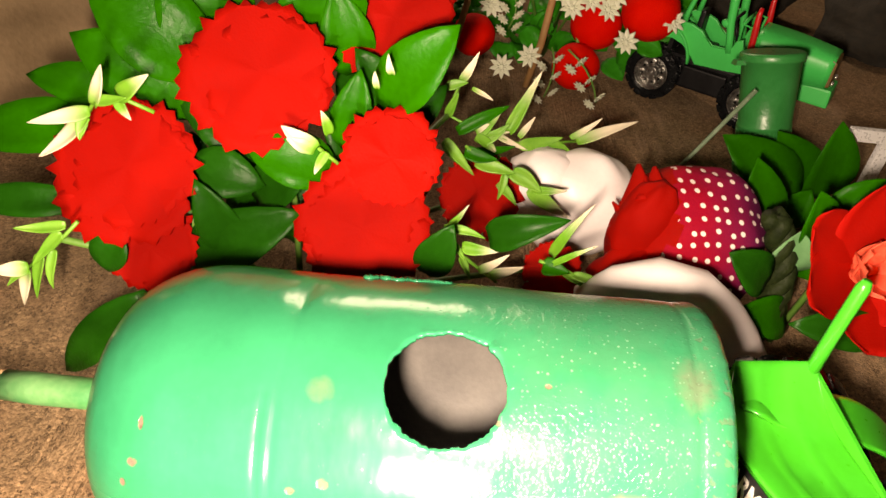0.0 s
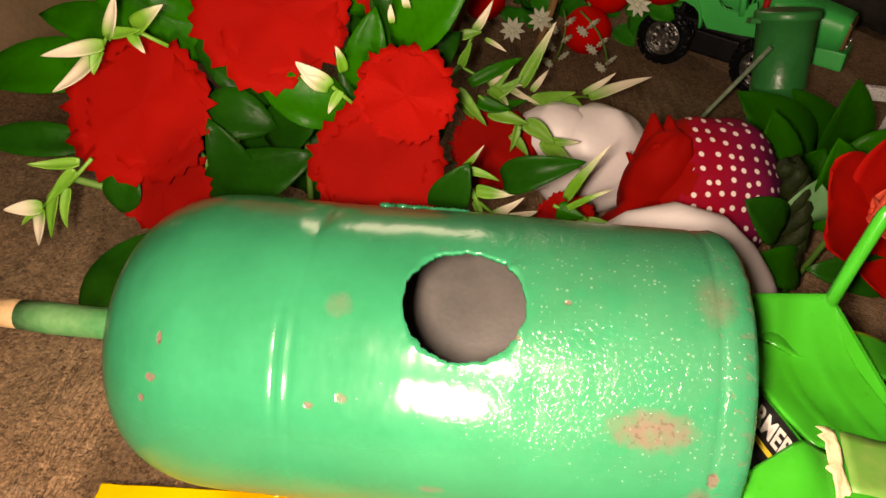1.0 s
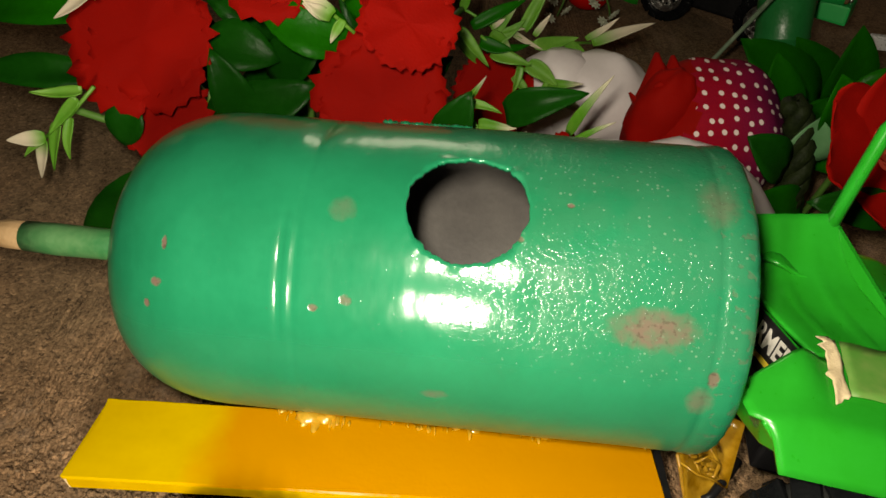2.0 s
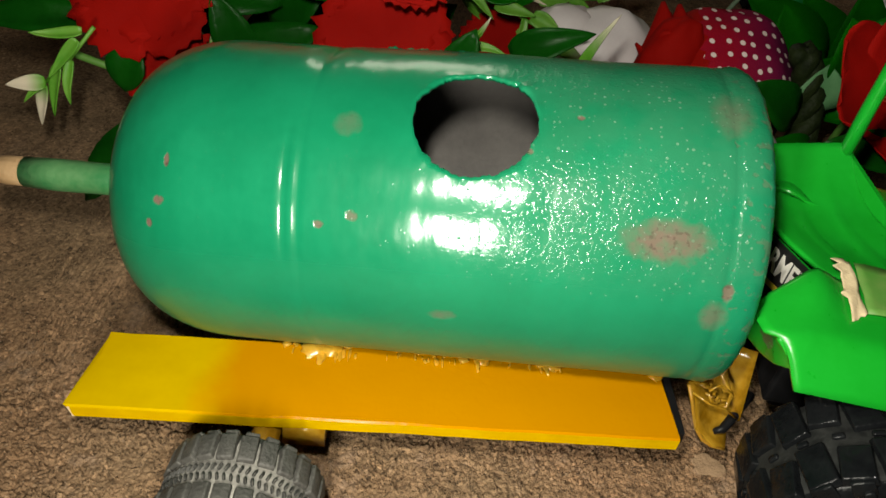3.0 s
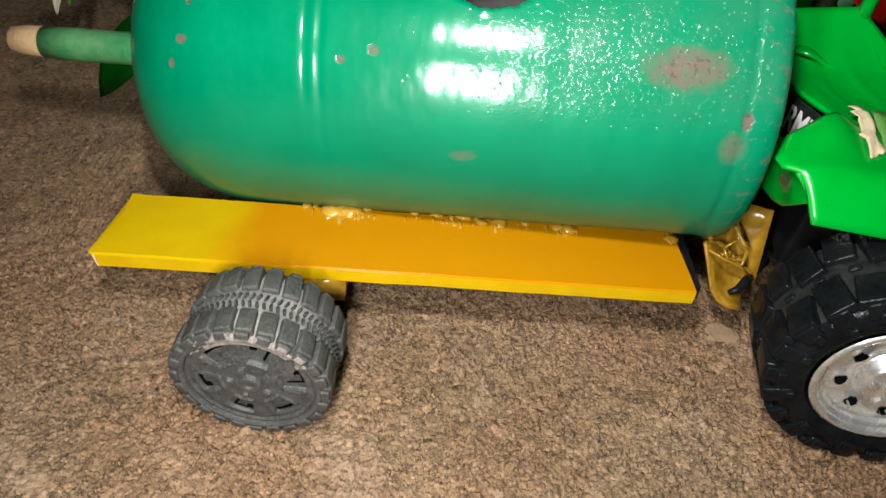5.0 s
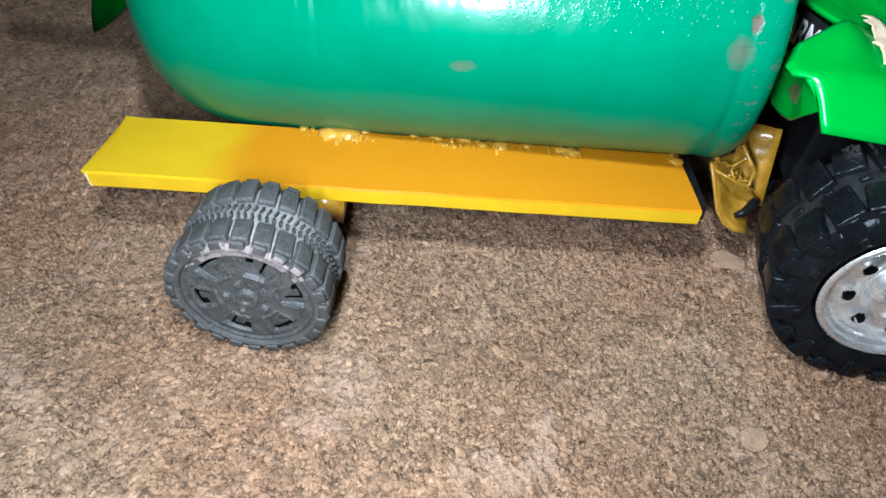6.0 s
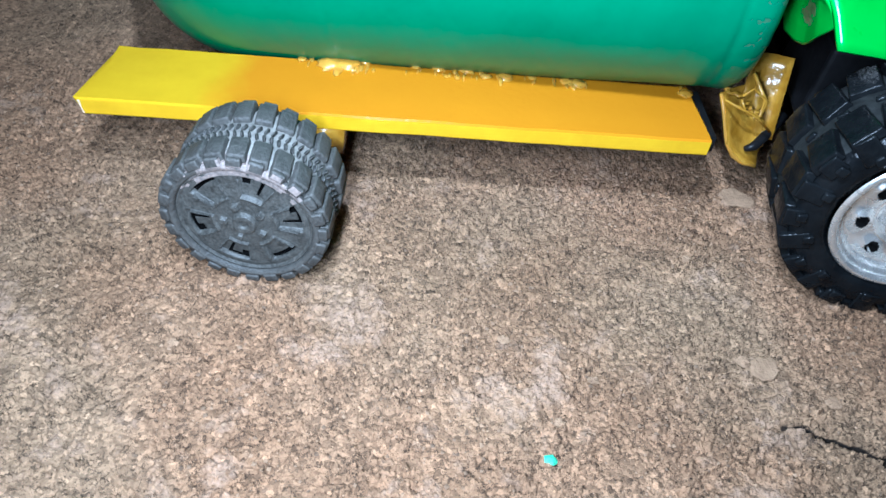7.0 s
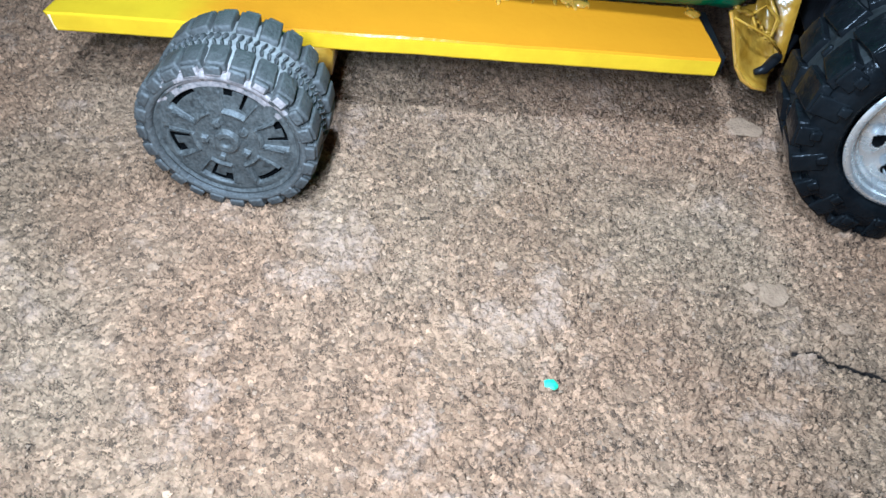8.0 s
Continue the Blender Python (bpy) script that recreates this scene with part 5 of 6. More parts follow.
def open_tractor():
    """Toy tractor with an open cab: local x ahead, y away from its near wheels' faces, z up."""
    t = thing("toy_tractor", "teal green plastic toy tractor with red exhausts standing on the floor", "toy tractor",
              Matrix.Translation((0.2523, 0.6821, 0)) @ Matrix.Rotation(radians(-33.2), 4, "Z"))
    wide = 0.056
    bm = bmesh.new()
    box(bm, (-0.020, 0.014, 0.016), (0.100, wide - 0.014, 0.044), shrink=0.95)
    box(bm, (0.018, 0.006, 0.020), (0.062, wide - 0.006, 0.040), shrink=0.95)
    rounded(bm, 0.0015)
    part("chassis", bm, TOY_BLACK, t, smooth=False)
    # side of the cab: a mudguard that sweeps down into the sill
    outline = [(-0.011, 0.060), (-0.0075, 0.070), (-0.001, 0.0770), (0.006, 0.0805), (0.016, 0.0800), (0.027, 0.0765), (0.033, 0.0700), (0.038, 0.0650), (0.056, 0.0655), (0.0585, 0.0760), (0.064, 0.0790), (0.0670, 0.0680), (0.078, 0.0650),
               (0.078, 0.0500), (0.060, 0.0480), (0.042, 0.0465), (0.029, 0.0450), (0.022, 0.0530), (0.013, 0.0610), (0.002, 0.0640)]
    for y in (0.003, wide - 0.0075):
        bm = bmesh.new()
        panel(bm, outline, y, y + 0.0045)
        rounded(bm, 0.0010)
        part("cab_side", bm, TOY_GREEN_FAR, t, smooth=False)
    for y in (-0.001, wide - 0.015):
        bm = bmesh.new()
        arch = [(0.016 * math.cos(a) * 1.72 - 0.004, 0.027 + 0.0335 * math.sin(a) * 1.12) for a in np.linspace(0.20, 1.95, 12)]
        sheet(bm, [[Vector((x, y + 0.016 * j / 3, z + 0.010)) for j in range(4)] for x, z in arch], 0.0016)
        part("mudguard", bm, TOY_GREEN_FAR, t)
    bm = bmesh.new()
    box(bm, (0.004, 0.0075, 0.046), (0.078, wide - 0.0075, 0.049))
    box(bm, (-0.001, 0.0075, 0.049), (0.003, wide - 0.0075, 0.076))
    part("cab_floor", bm, TOY_BLACK, t, smooth=False)
    # bonnet with rounded shoulders, falling a little to the front
    bm = bmesh.new()
    grid = []
    for i in range(15):
        f = i / 14
        x = 0.074 + 0.070 * f - 0.004 * (1 - math.cos(f * 1.2))
        top, low, broad = 0.0890 - 0.0055 * f ** 2, 0.0510 + 0.006 * f, 0.0235 - 0.0045 * f
        row = []
        for j in range(17):
            w = math.pi * j / 16
            row.append(Vector((x, wide / 2 - broad * math.copysign(abs(math.cos(w)) ** 0.42, math.cos(w)), low + (top - low) * math.sin(w) ** 0.36)))
        grid.append(row)
    sheet(bm, grid, 0.002)
    hood = part("hood", bm, TOY_GREEN_FAR, t)
    bm = bmesh.new()
    panel(bm, [(0.1385, 0.057), (0.1445, 0.058), (0.1435, 0.080), (0.1385, 0.082)], wide / 2 - 0.018, wide / 2 + 0.018)
    rounded(bm, 0.0015)
    part("grille", bm, GRILLE_BROWN, hood, "dull brown grille", smooth=False)
    bm = bmesh.new()
    box(bm, (0.120, wide / 2 - 0.019, 0.040), (0.150, wide / 2 + 0.019, 0.056), shrink=0.9)
    rounded(bm, 0.002)
    part("front_bracket", bm, TOY_GREEN_FAR, t, smooth=False)
    for s in (-1, 1):
        bm = bmesh.new()
        blob(bm, (0.1455, wide / 2 + s * 0.011, 0.0605), (0.0015, 0.003, 0.0025), 0, 0, 0, 8, 12)
        part("headlight", bm, CHROME, hood)
    for y in (0.0055, wide - 0.0055):
        bm = bmesh.new()
        tube(bm, [(0.0550, y, 0.064), (0.0520, y, 0.076), (0.0480, y, 0.090), (0.0455, y, 0.108), (0.0450, y, 0.122)], [0.0036, 0.0032, 0.0036, 0.0040, 0.0038], 12)
        pillar = part("roll_bar", bm, TOY_GREEN_FAR, t)
        bm = bmesh.new()
        blob(bm, (0.0455, y, 0.0885), (0.0055, 0.003, 0.004), 0.1, 1, 0, 8, 12)
        part("mirror", bm, TOY_GREEN_FAR, pillar)
        bm = bmesh.new()
        tube(bm, [(0.008, y, 0.080), (0.0090, y, 0.090), (0.0120, y, 0.104), (0.0150, y, 0.122)], [0.0030, 0.0022, 0.0022, 0.0022], 10)
        part("rear_bar", bm, TOY_GREEN_FAR, t)
        bm = bmesh.new()
        tube(bm, [(0.0600, y, 0.076), (0.0590, y, 0.0915), (0.0690, y, 0.0905), (0.0675, y, 0.076)], 0.0014, 8)
        part("windscreen_frame", bm, TOY_GREEN_FAR, t)
        bm = bmesh.new()
        e = 0.001 if y < wide / 2 else wide - 0.001
        tube(bm, [(0.0745, e, 0.058), (0.0735, e, 0.066), (0.0712, e, 0.090), (0.0695, e, 0.104), (0.0700, e, 0.110)], [0.0026, 0.0030, 0.0030, 0.0024, 0.0016], 12)
        part("exhaust_pipe", bm, TOY_RED, t)
    bm = bmesh.new()
    tube(bm, [(0.059, 0.0055, 0.0912), (0.059, wide / 2, 0.0925), (0.059, wide - 0.0055, 0.0912)], 0.0016, 8)
    part("windscreen_bar", bm, TOY_GREEN_FAR, t)
    bm = bmesh.new()
    box(bm, (0.020, 0.018, 0.049), (0.040, wide - 0.018, 0.060), shrink=0.9)
    box(bm, (0.016, 0.018, 0.058), (0.022, wide - 0.018, 0.090), shrink=0.85)
    rounded(bm, 0.002)
    part("seat", bm, TOY_BLACK, t, smooth=False)
    bm = bmesh.new()
    tube(bm, [(0.056, wide / 2, 0.066), (0.048, wide / 2, 0.086)], 0.0016, 8)
    tube(bm, [(0.047 + 0.005 * math.sin(a), wide / 2 + 0.011 * math.cos(a), 0.087 + 0.008 * math.sin(a)) for a in np.linspace(0, 2 * math.pi, 25)], 0.0015, 8)
    part("steering_wheel", bm, TOY_BLACK, t)
    shared = None
    size = dict(R=0.0262, inner=0.0165, width=0.020, lugs=18, lug_high=0.0020, style="chunky", rubber=[BLACK_RUBBER, PALE_DUST, TYRE_GROOVE], rim_mats=[WORN_STEEL, HOLLOW_SHADE], rim_label="tarnished silver rim")
    for x in (-0.007, 0.086):
        for y in (0.0, wide):
            at = Matrix.Translation((x, y - 0.003 if y == 0 else y + 0.003, 0.0262)) @ Matrix.Rotation(0 if y == 0 else math.pi, 4, "Z")
            shared = add_wheel(t, at, rim_bm=None if shared else tractor_rim(0.0166), shared=shared, **size)
    return t


open_tractor()


# ---- flowers and leaves ----
def leaf_grid(base, tip, width, face, bend=0.12, cup=0.15, blunt=1.0, rows=9, cols=5):
    """Points of a leaf from base to tip, its blade turned to the direction face."""
    base, tip, face = Vector(base), Vector(tip), Vector(face)
    d = tip - base
    L = d.length
    side = d.cross(face).normalized()
    up = side.cross(d).normalized()
    grid = []
    for i in range(rows):
        f = i / (rows - 1)
        w = width * (math.sin(math.pi * min(1.0, f * 0.96 + 0.04) ** (0.85 * blunt)) ** 0.8 + 0.02)
        mid = base + d * f + up * (bend * L * math.sin(math.pi * f))
        grid.append([mid + side * (w / 2 * (2 * j / (cols - 1) - 1)) + up * (cup * w * abs(2 * j / (cols - 1) - 1) ** 1.5) for j in range(cols)])
    return grid


FACE = Vector((0.02, -0.78, 0.62))


def add_leaf(parent, base, tip, width, mat=None, face=None, bend=0.10, cup=0.14, blunt=1.0, name="leaf"):
    o = parent.matrix_basis.translation
    bm = bmesh.new()
    sheet(bm, leaf_grid(Vector(base) - o, Vector(tip) - o, width, face if face is not None else FACE, bend, cup, blunt), 0.0005)
    return part(name, bm, mat or LEAF_GREEN, parent)


def add_stem(parent, points, radius, mat=None, name="stem"):
    o = parent.matrix_basis.translation
    bm = bmesh.new()
    tube(bm, [Vector(p) - o for p in points], radius, 8)
    return part(name, bm, mat or STEM_GREEN, parent)


def carnation_petal(radius, spread, seed):
    """A fan-shaped petal with a toothed, ruffled edge; it lies along +x, its face to +z."""
    bm = bmesh.new()
    rng = random.Random(seed)
    n, m = 8, 13
    teeth = [rng.uniform(-0.05, 0.05) for _ in range(m)]
    grid = []
    for i in range(n):
        f = i / (n - 1)
        row = []
        for j in range(m):
            g = 2 * j / (m - 1) - 1
            a = g * spread * (0.5 + 0.5 * f ** 0.5)
            r = radius * (0.05 + 0.95 * f) * (1 - 0.07 * g * g)
            if i == n - 1:
                r += radius * (0.042 * (1 if j % 2 else -1) + teeth[j])
            z = radius * (0.02 * f * f + 0.010 * f * math.sin(g * 5 + seed) - 0.012 * f * g * g)
            row.append(Vector((r * math.cos(a), r * math.sin(a), z)))
        grid.append(row)
    sheet(bm, grid, 0.0006)
    return mesh_of("petal", bm, RED_CLOTH)


CARNATION = [carnation_petal(1.0 * 0.04, 0.62, s) for s in (1, 2, 3)]


def add_carnation(parent, place, radius, turn=0.0, face=FACE, petals=6, layers=2):
    """A flat cloth carnation: rings of toothed petals round a small eye."""
    o = parent.matrix_basis.translation
    q = Vector(face).to_track_quat("Z", "Y").to_matrix().to_4x4()
    at = Matrix.Translation(Vector(place) - o) @ q @ Matrix.Rotation(turn, 4, "Z")
    bm = bmesh.new()
    blob(bm, (0, 0, 0.0006), (0.0016, 0.0016, 0.0006), 0.3, 3, 0, 7, 10)
    tube(bm, [(0, 0, 0), (0, 0, -0.006), (0, 0, -0.012)], [0.004, 0.0035, 0.0015], 10, 1)
    # the ruffled heart covers the petals' roots
    rng = random.Random(int(radius * 1e5))
    teeth = [rng.uniform(0.90, 1.0) + 0.05 * (k % 2) for k in range(56)]
    rings = [[bm.verts.new((radius * 0.86 * q * (teeth[k] if q == 1.0 else 1.0) * math.cos(2 * math.pi * k / 56), radius * 0.86 * q * (teeth[k] if q == 1.0 else 1.0) * math.sin(2 * math.pi * k / 56),
                            0.0022 + 0.0006 * q * math.sin(k * 0.56 + radius * 900) + 0.0004 * noise.noise(Vector((k * 0.3, q * 3, radius * 90))))) for k in range(56)] for q in (0.06, 0.3, 0.55, 0.8, 1.0)]
    for a, b in zip(rings, rings[1:]):
        for k in range(56):
            bm.faces.new((a[k], b[k], b[(k + 1) % 56], a[(k + 1) % 56]))
    bm.faces.new(rings[0])
    head = part("flower", bm, [RED_CLOTH, STEM_GREEN], parent, at=at)
    for layer in range(layers):
        k = radius / 0.04 * (1.0 - 0.22 * layer)
        for p in range(petals):
            ob = new("petal", CARNATION[(p + layer) % 3])
            ob.parent = head
            a = 2 * math.pi * (p + 0.5 * layer) / petals
            ob.matrix_basis = Matrix.Translation((0, 0, 0.0006 * layer + 0.0002 * (p % 2))) @ Matrix.Rotation(a, 4, "Z") @ Matrix.Rotation(radians(-1.0 - 1.0 * layer), 4, "Y") @ Matrix.Scale(k * (1 + 0.09 * math.sin(p * 5.1 + layer + radius * 700)), 4)
    return head


# bouquet behind the tank
bouquet = thing("artificial_bouquet", "cloth bouquet of red carnations with glossy green leaves behind the tank", "artificial flowers", pose(-0.03, 0.33, 0))
for points in (((-0.03, 0.33, 0.002), (-0.035, 0.34, 0.07), (-0.046, 0.342, 0.135)), ((-0.03, 0.33, 0.002), (-0.07, 0.325, 0.05), (-0.103, 0.316, 0.095)),
               ((-0.03, 0.33, 0.002), (-0.01, 0.315, 0.05), (0.005, 0.302, 0.088)), ((-0.03, 0.33, 0.002), (0.0, 0.35, 0.08), (0.015, 0.38, 0.148)),
               ((-0.03, 0.33, 0.002), (0.01, 0.38, 0.03), (0.068, 0.420, 0.034)), ((-0.03, 0.33, 0.002), (0.03, 0.34, 0.02), (0.107, 0.347, 0.037)),
               ((-0.03, 0.33, 0.002), (0.0, 0.37, 0.06), (0.043, 0.416, 0.091)), ((-0.03, 0.33, 0.002), (-0.10, 0.305, 0.05), (-0.135, 0.285, 0.075))):
    add_stem(bouquet, points, 0.0018)
add_carnation(bouquet, (-0.046, 0.330, 0.145), 0.0350, 0.3)
add_carnation(bouquet, (-0.103, 0.305, 0.104), 0.0345, 1.1, Vector((-0.05, -0.80, 0.60)))
add_carnation(bouquet, (-0.094, 0.293, 0.068), 0.0230, 0.2, Vector((0, -0.85, 0.5)), 6)
add_carnation(bouquet, (0.006, 0.290, 0.092), 0.0308, 0.7)
add_carnation(bouquet, (0.016, 0.297, 0.126), 0.0225, 0.1, Vector((0.05, -0.7, 0.7)), 6)
add_carnation(bouquet, (0.010, 0.370, 0.162), 0.0320, 0.9)
add_carnation(bouquet, (0.068, 0.408, 0.042), 0.0285, 0.4, Vector((0.15, -0.8, 0.6)), 5, 2)
add_carnation(bouquet, (0.107, 0.335, 0.043), 0.0180, 0.4, Vector((0.1, -0.8, 0.6)), 5, 2)
for base, tip, w in (((-0.075, 0.348, 0.135), (-0.127, 0.348, 0.172), 0.040), ((-0.080, 0.342, 0.118), (-0.135, 0.340, 0.150), 0.034), ((-0.110, 0.342, 0.120), (-0.160, 0.340, 0.127), 0.020),
                     ((-0.115, 0.333, 0.110), (-0.195, 0.330, 0.095), 0.026), ((-0.020, 0.365, 0.150), (-0.030, 0.362, 0.198), 0.040), ((-0.070, 0.362, 0.140), (-0.090, 0.360, 0.190), 0.044),
                     ((-0.006, 0.327, 0.112), (-0.001, 0.325, 0.154), 0.020), ((0.010, 0.322, 0.138), (0.040, 0.318, 0.181), 0.027), ((-0.010, 0.313, 0.108), (-0.050, 0.310, 0.116), 0.026),
                     ((-0.084, 0.303, 0.050), (-0.022, 0.300, 0.092), 0.030), ((-0.045, 0.343, 0.098), (-0.090, 0.340, 0.124), 0.030), ((-0.106, 0.288, 0.080), (-0.112, 0.284, 0.058), 0.018),
                     ((-0.125, 0.303, 0.083), (-0.182, 0.300, 0.080), 0.016), 
                     ((0.036, 0.283, 0.076), (0.046, 0.280, 0.107), 0.018), ((-0.090, 0.273, 0.056), (-0.136, 0.268, 0.004), 0.020), ((-0.080, 0.318, 0.100), (-0.044, 0.315, 0.094), 0.024),
                     ((-0.008, 0.363, 0.135), (-0.018, 0.360, 0.178), 0.026), ((-0.056, 0.303, 0.062), (-0.072, 0.300, 0.104), 0.020), ((0.005, 0.335, 0.095), (-0.02, 0.335, 0.130), 0.022),
                     ((-0.050, 0.322, 0.080), (-0.020, 0.320, 0.112), 0.024)):
    # leaves rooted low take the deep green with shade in its colour
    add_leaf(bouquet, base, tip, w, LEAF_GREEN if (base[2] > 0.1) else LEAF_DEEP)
rng = random.Random(3)
for k in range(26):
    x, z = rng.uniform(-0.13, 0.03), rng.uniform(0.03, 0.13)
    b = Vector((x, 0.345 + rng.uniform(0, 0.03), z))
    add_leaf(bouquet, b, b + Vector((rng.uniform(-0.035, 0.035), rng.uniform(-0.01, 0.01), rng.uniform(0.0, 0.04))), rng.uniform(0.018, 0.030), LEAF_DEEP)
def leaf_cluster(parent, rows, seed):
    """Small pointed plastic leaves, each from its root to its tip, a little curled."""
    o = parent.matrix_basis.translation
    rng = random.Random(seed)
    for base, tip, width, mat in rows:
        base, tip = Vector(base) - o, Vector(tip) - o
        g = leaf_grid(base, tip, width, FACE + Vector((rng.uniform(-0.3, 0.3), 0, rng.uniform(-0.2, 0.2))), rng.uniform(-0.06, 0.10), rng.uniform(0.12, 0.26), 0.62, 14, 7)
        curl = Vector((rng.uniform(-0.05, 0.05), 0, rng.uniform(-0.06, 0.06))) * (tip - base).length
        bm = bmesh.new()
        sheet(bm, [[p + curl * math.sin(math.pi * i / 13) for p in row] for i, row in enumerate(g)], 0.0005)
        part("spray_leaf", bm, mat, parent)


add_stem(bouquet, ((0.043, 0.417, 0.091), (0.064, 0.425, 0.078), (0.091, 0.435, 0.067), (0.113, 0.443, 0.066), (0.132, 0.450, 0.065)), 0.0009, LEAF_LIME)
add_stem(bouquet, ((0.043, 0.417, 0.091), (0.045, 0.419, 0.100), (0.048, 0.420, 0.109)), 0.0009, LEAF_LIME)
leaf_cluster(bouquet, (((0.132, 0.449, 0.065), (0.173, 0.461, 0.079), 0.0073, TUFT_WHITE), ((0.127, 0.448, 0.068), (0.146, 0.452, 0.083), 0.0045, TUFT_WHITE),
                       ((0.113, 0.442, 0.065), (0.131, 0.444, 0.057), 0.0078, LEAF_LIME), ((0.092, 0.434, 0.066), (0.121, 0.442, 0.071), 0.0082, LEAF_LIME),
                       ((0.091, 0.434, 0.072), (0.099, 0.435, 0.087), 0.0044, TUFT_WHITE), ((0.083, 0.431, 0.076), (0.098, 0.437, 0.117), 0.0083, TUFT_LEAF),
                       ((0.050, 0.418, 0.080), (0.081, 0.428, 0.096), 0.0083, LEAF_GREEN)), 1)
leaf_cluster(bouquet, (((0.063, 0.424, 0.071), (0.077, 0.426, 0.096), 0.0051, TUFT_LEAF), ((0.066, 0.425, 0.070), (0.083, 0.428, 0.084), 0.0071, LEAF_LIME),
                       ((0.063, 0.424, 0.075), (0.077, 0.425, 0.064), 0.0065, TUFT_LEAF), ((0.073, 0.428, 0.077), (0.098, 0.433, 0.064), 0.0043, TUFT_WHITE),
                       ((0.042, 0.415, 0.074), (0.063, 0.418, 0.054), 0.0072, LEAF_LIME), ((0.061, 0.422, 0.064), (0.089, 0.429, 0.068), 0.0065, LEAF_GREEN),
                       ((0.062, 0.422, 0.062), (0.091, 0.429, 0.051), 0.0080, LEAF_LIME)), 2)
leaf_cluster(bouquet, (((0.049, 0.420, 0.112), (0.057, 0.420, 0.131), 0.0054, TUFT_WHITE), ((0.056, 0.423, 0.107), (0.070, 0.424, 0.100), 0.0030, TUFT_WHITE),
                       ((0.040, 0.416, 0.109), (0.053, 0.417, 0.113), 0.0059, LEAF_LIME), ((0.062, 0.424, 0.078), (0.070, 0.423, 0.085), 0.0042, TUFT_WHITE),
                       ((0.068, 0.426, 0.075), (0.084, 0.428, 0.078), 0.0037, TUFT_LEAF), ((0.043, 0.416, 0.091), (0.048, 0.415, 0.107), 0.0054, LEAF_LIME)), 3)
add_stem(bouquet, ((0.054, 0.386, 0.088), (0.077, 0.386, 0.073), (0.098, 0.386, 0.063), (0.110, 0.386, 0.057)), 0.0009, LEAF_LIME)
leaf_cluster(bouquet, (((0.095, 0.385, 0.065), (0.122, 0.381, 0.049), 0.0099, TUFT_LEAF), ((0.061, 0.385, 0.079), (0.085, 0.381, 0.076), 0.0088, LEAF_LIME),
                       ((0.083, 0.385, 0.075), (0.102, 0.381, 0.065), 0.0098, LEAF_LIME), ((0.076, 0.385, 0.066), (0.089, 0.381, 0.054), 0.0056, LEAF_LIME),
                       ((0.042, 0.385, 0.091), (0.061, 0.381, 0.072), 0.0062, LEAF_LIME), ((0.097, 0.385, 0.064), (0.117, 0.381, 0.068), 0.0052, TUFT_LEAF),
                       ((0.079, 0.385, 0.073), (0.077, 0.381, 0.057), 0.0047, LEAF_LIME), ((0.054, 0.385, 0.085), (0.073, 0.381, 0.084), 0.0083, LEAF_GREEN)), 4)
add_stem(bouquet, ((0.043, 0.303, 0.083), (0.055, 0.303, 0.072), (0.065, 0.303, 0.064), (0.073, 0.303, 0.058)), 0.0009, LEAF_LIME)
add_stem(bouquet, ((0.092, 0.303, 0.074), (0.114, 0.303, 0.066), (0.134, 0.303, 0.060)), 0.0009, LEAF_LIME)
leaf_cluster(bouquet, (((0.043, 0.302, 0.089), (0.063, 0.298, 0.088), 0.0045, LEAF_LIME), ((0.046, 0.302, 0.091), (0.053, 0.298, 0.106), 0.0031, TUFT_LEAF),
                       ((0.053, 0.302, 0.079), (0.071, 0.298, 0.081), 0.0063, TUFT_LEAF), ((0.063, 0.302, 0.065), (0.076, 0.298, 0.080), 0.0047, TUFT_WHITE),
                       ((0.069, 0.302, 0.063), (0.084, 0.298, 0.073), 0.0054, TUFT_WHITE), ((0.053, 0.302, 0.073), (0.059, 0.298, 0.062), 0.0042, LEAF_LIME),
                       ((0.047, 0.302, 0.082), (0.055, 0.298, 0.074), 0.0035, LEAF_LIME)), 5)
leaf_cluster(bouquet, (((0.094, 0.302, 0.072), (0.107, 0.298, 0.072), 0.0093, LEAF_GREEN), ((0.110, 0.302, 0.068), (0.132, 0.298, 0.064), 0.0047, LEAF_LIME),
                       ((0.123, 0.302, 0.065), (0.133, 0.298, 0.062), 0.0048, TUFT_LEAF), ((0.137, 0.302, 0.065), (0.139, 0.298, 0.078), 0.0030, TUFT_WHITE),
                       ((0.097, 0.302, 0.079), (0.110, 0.298, 0.113), 0.0053, TUFT_LEAF), ((0.065, 0.302, 0.086), (0.101, 0.298, 0.103), 0.0164, LEAF_DEEP),
                       ((0.098, 0.302, 0.073), (0.117, 0.298, 0.090), 0.0032, TUFT_LEAF), ((0.104, 0.302, 0.070), (0.119, 0.298, 0.064), 0.0043, LEAF_LIME)), 6)
add_stem(bouquet, ((-0.082, 0.292, 0.140), (-0.094, 0.292, 0.145), (-0.106, 0.292, 0.142), (-0.109, 0.292, 0.137)), 0.0009, LEAF_LIME)
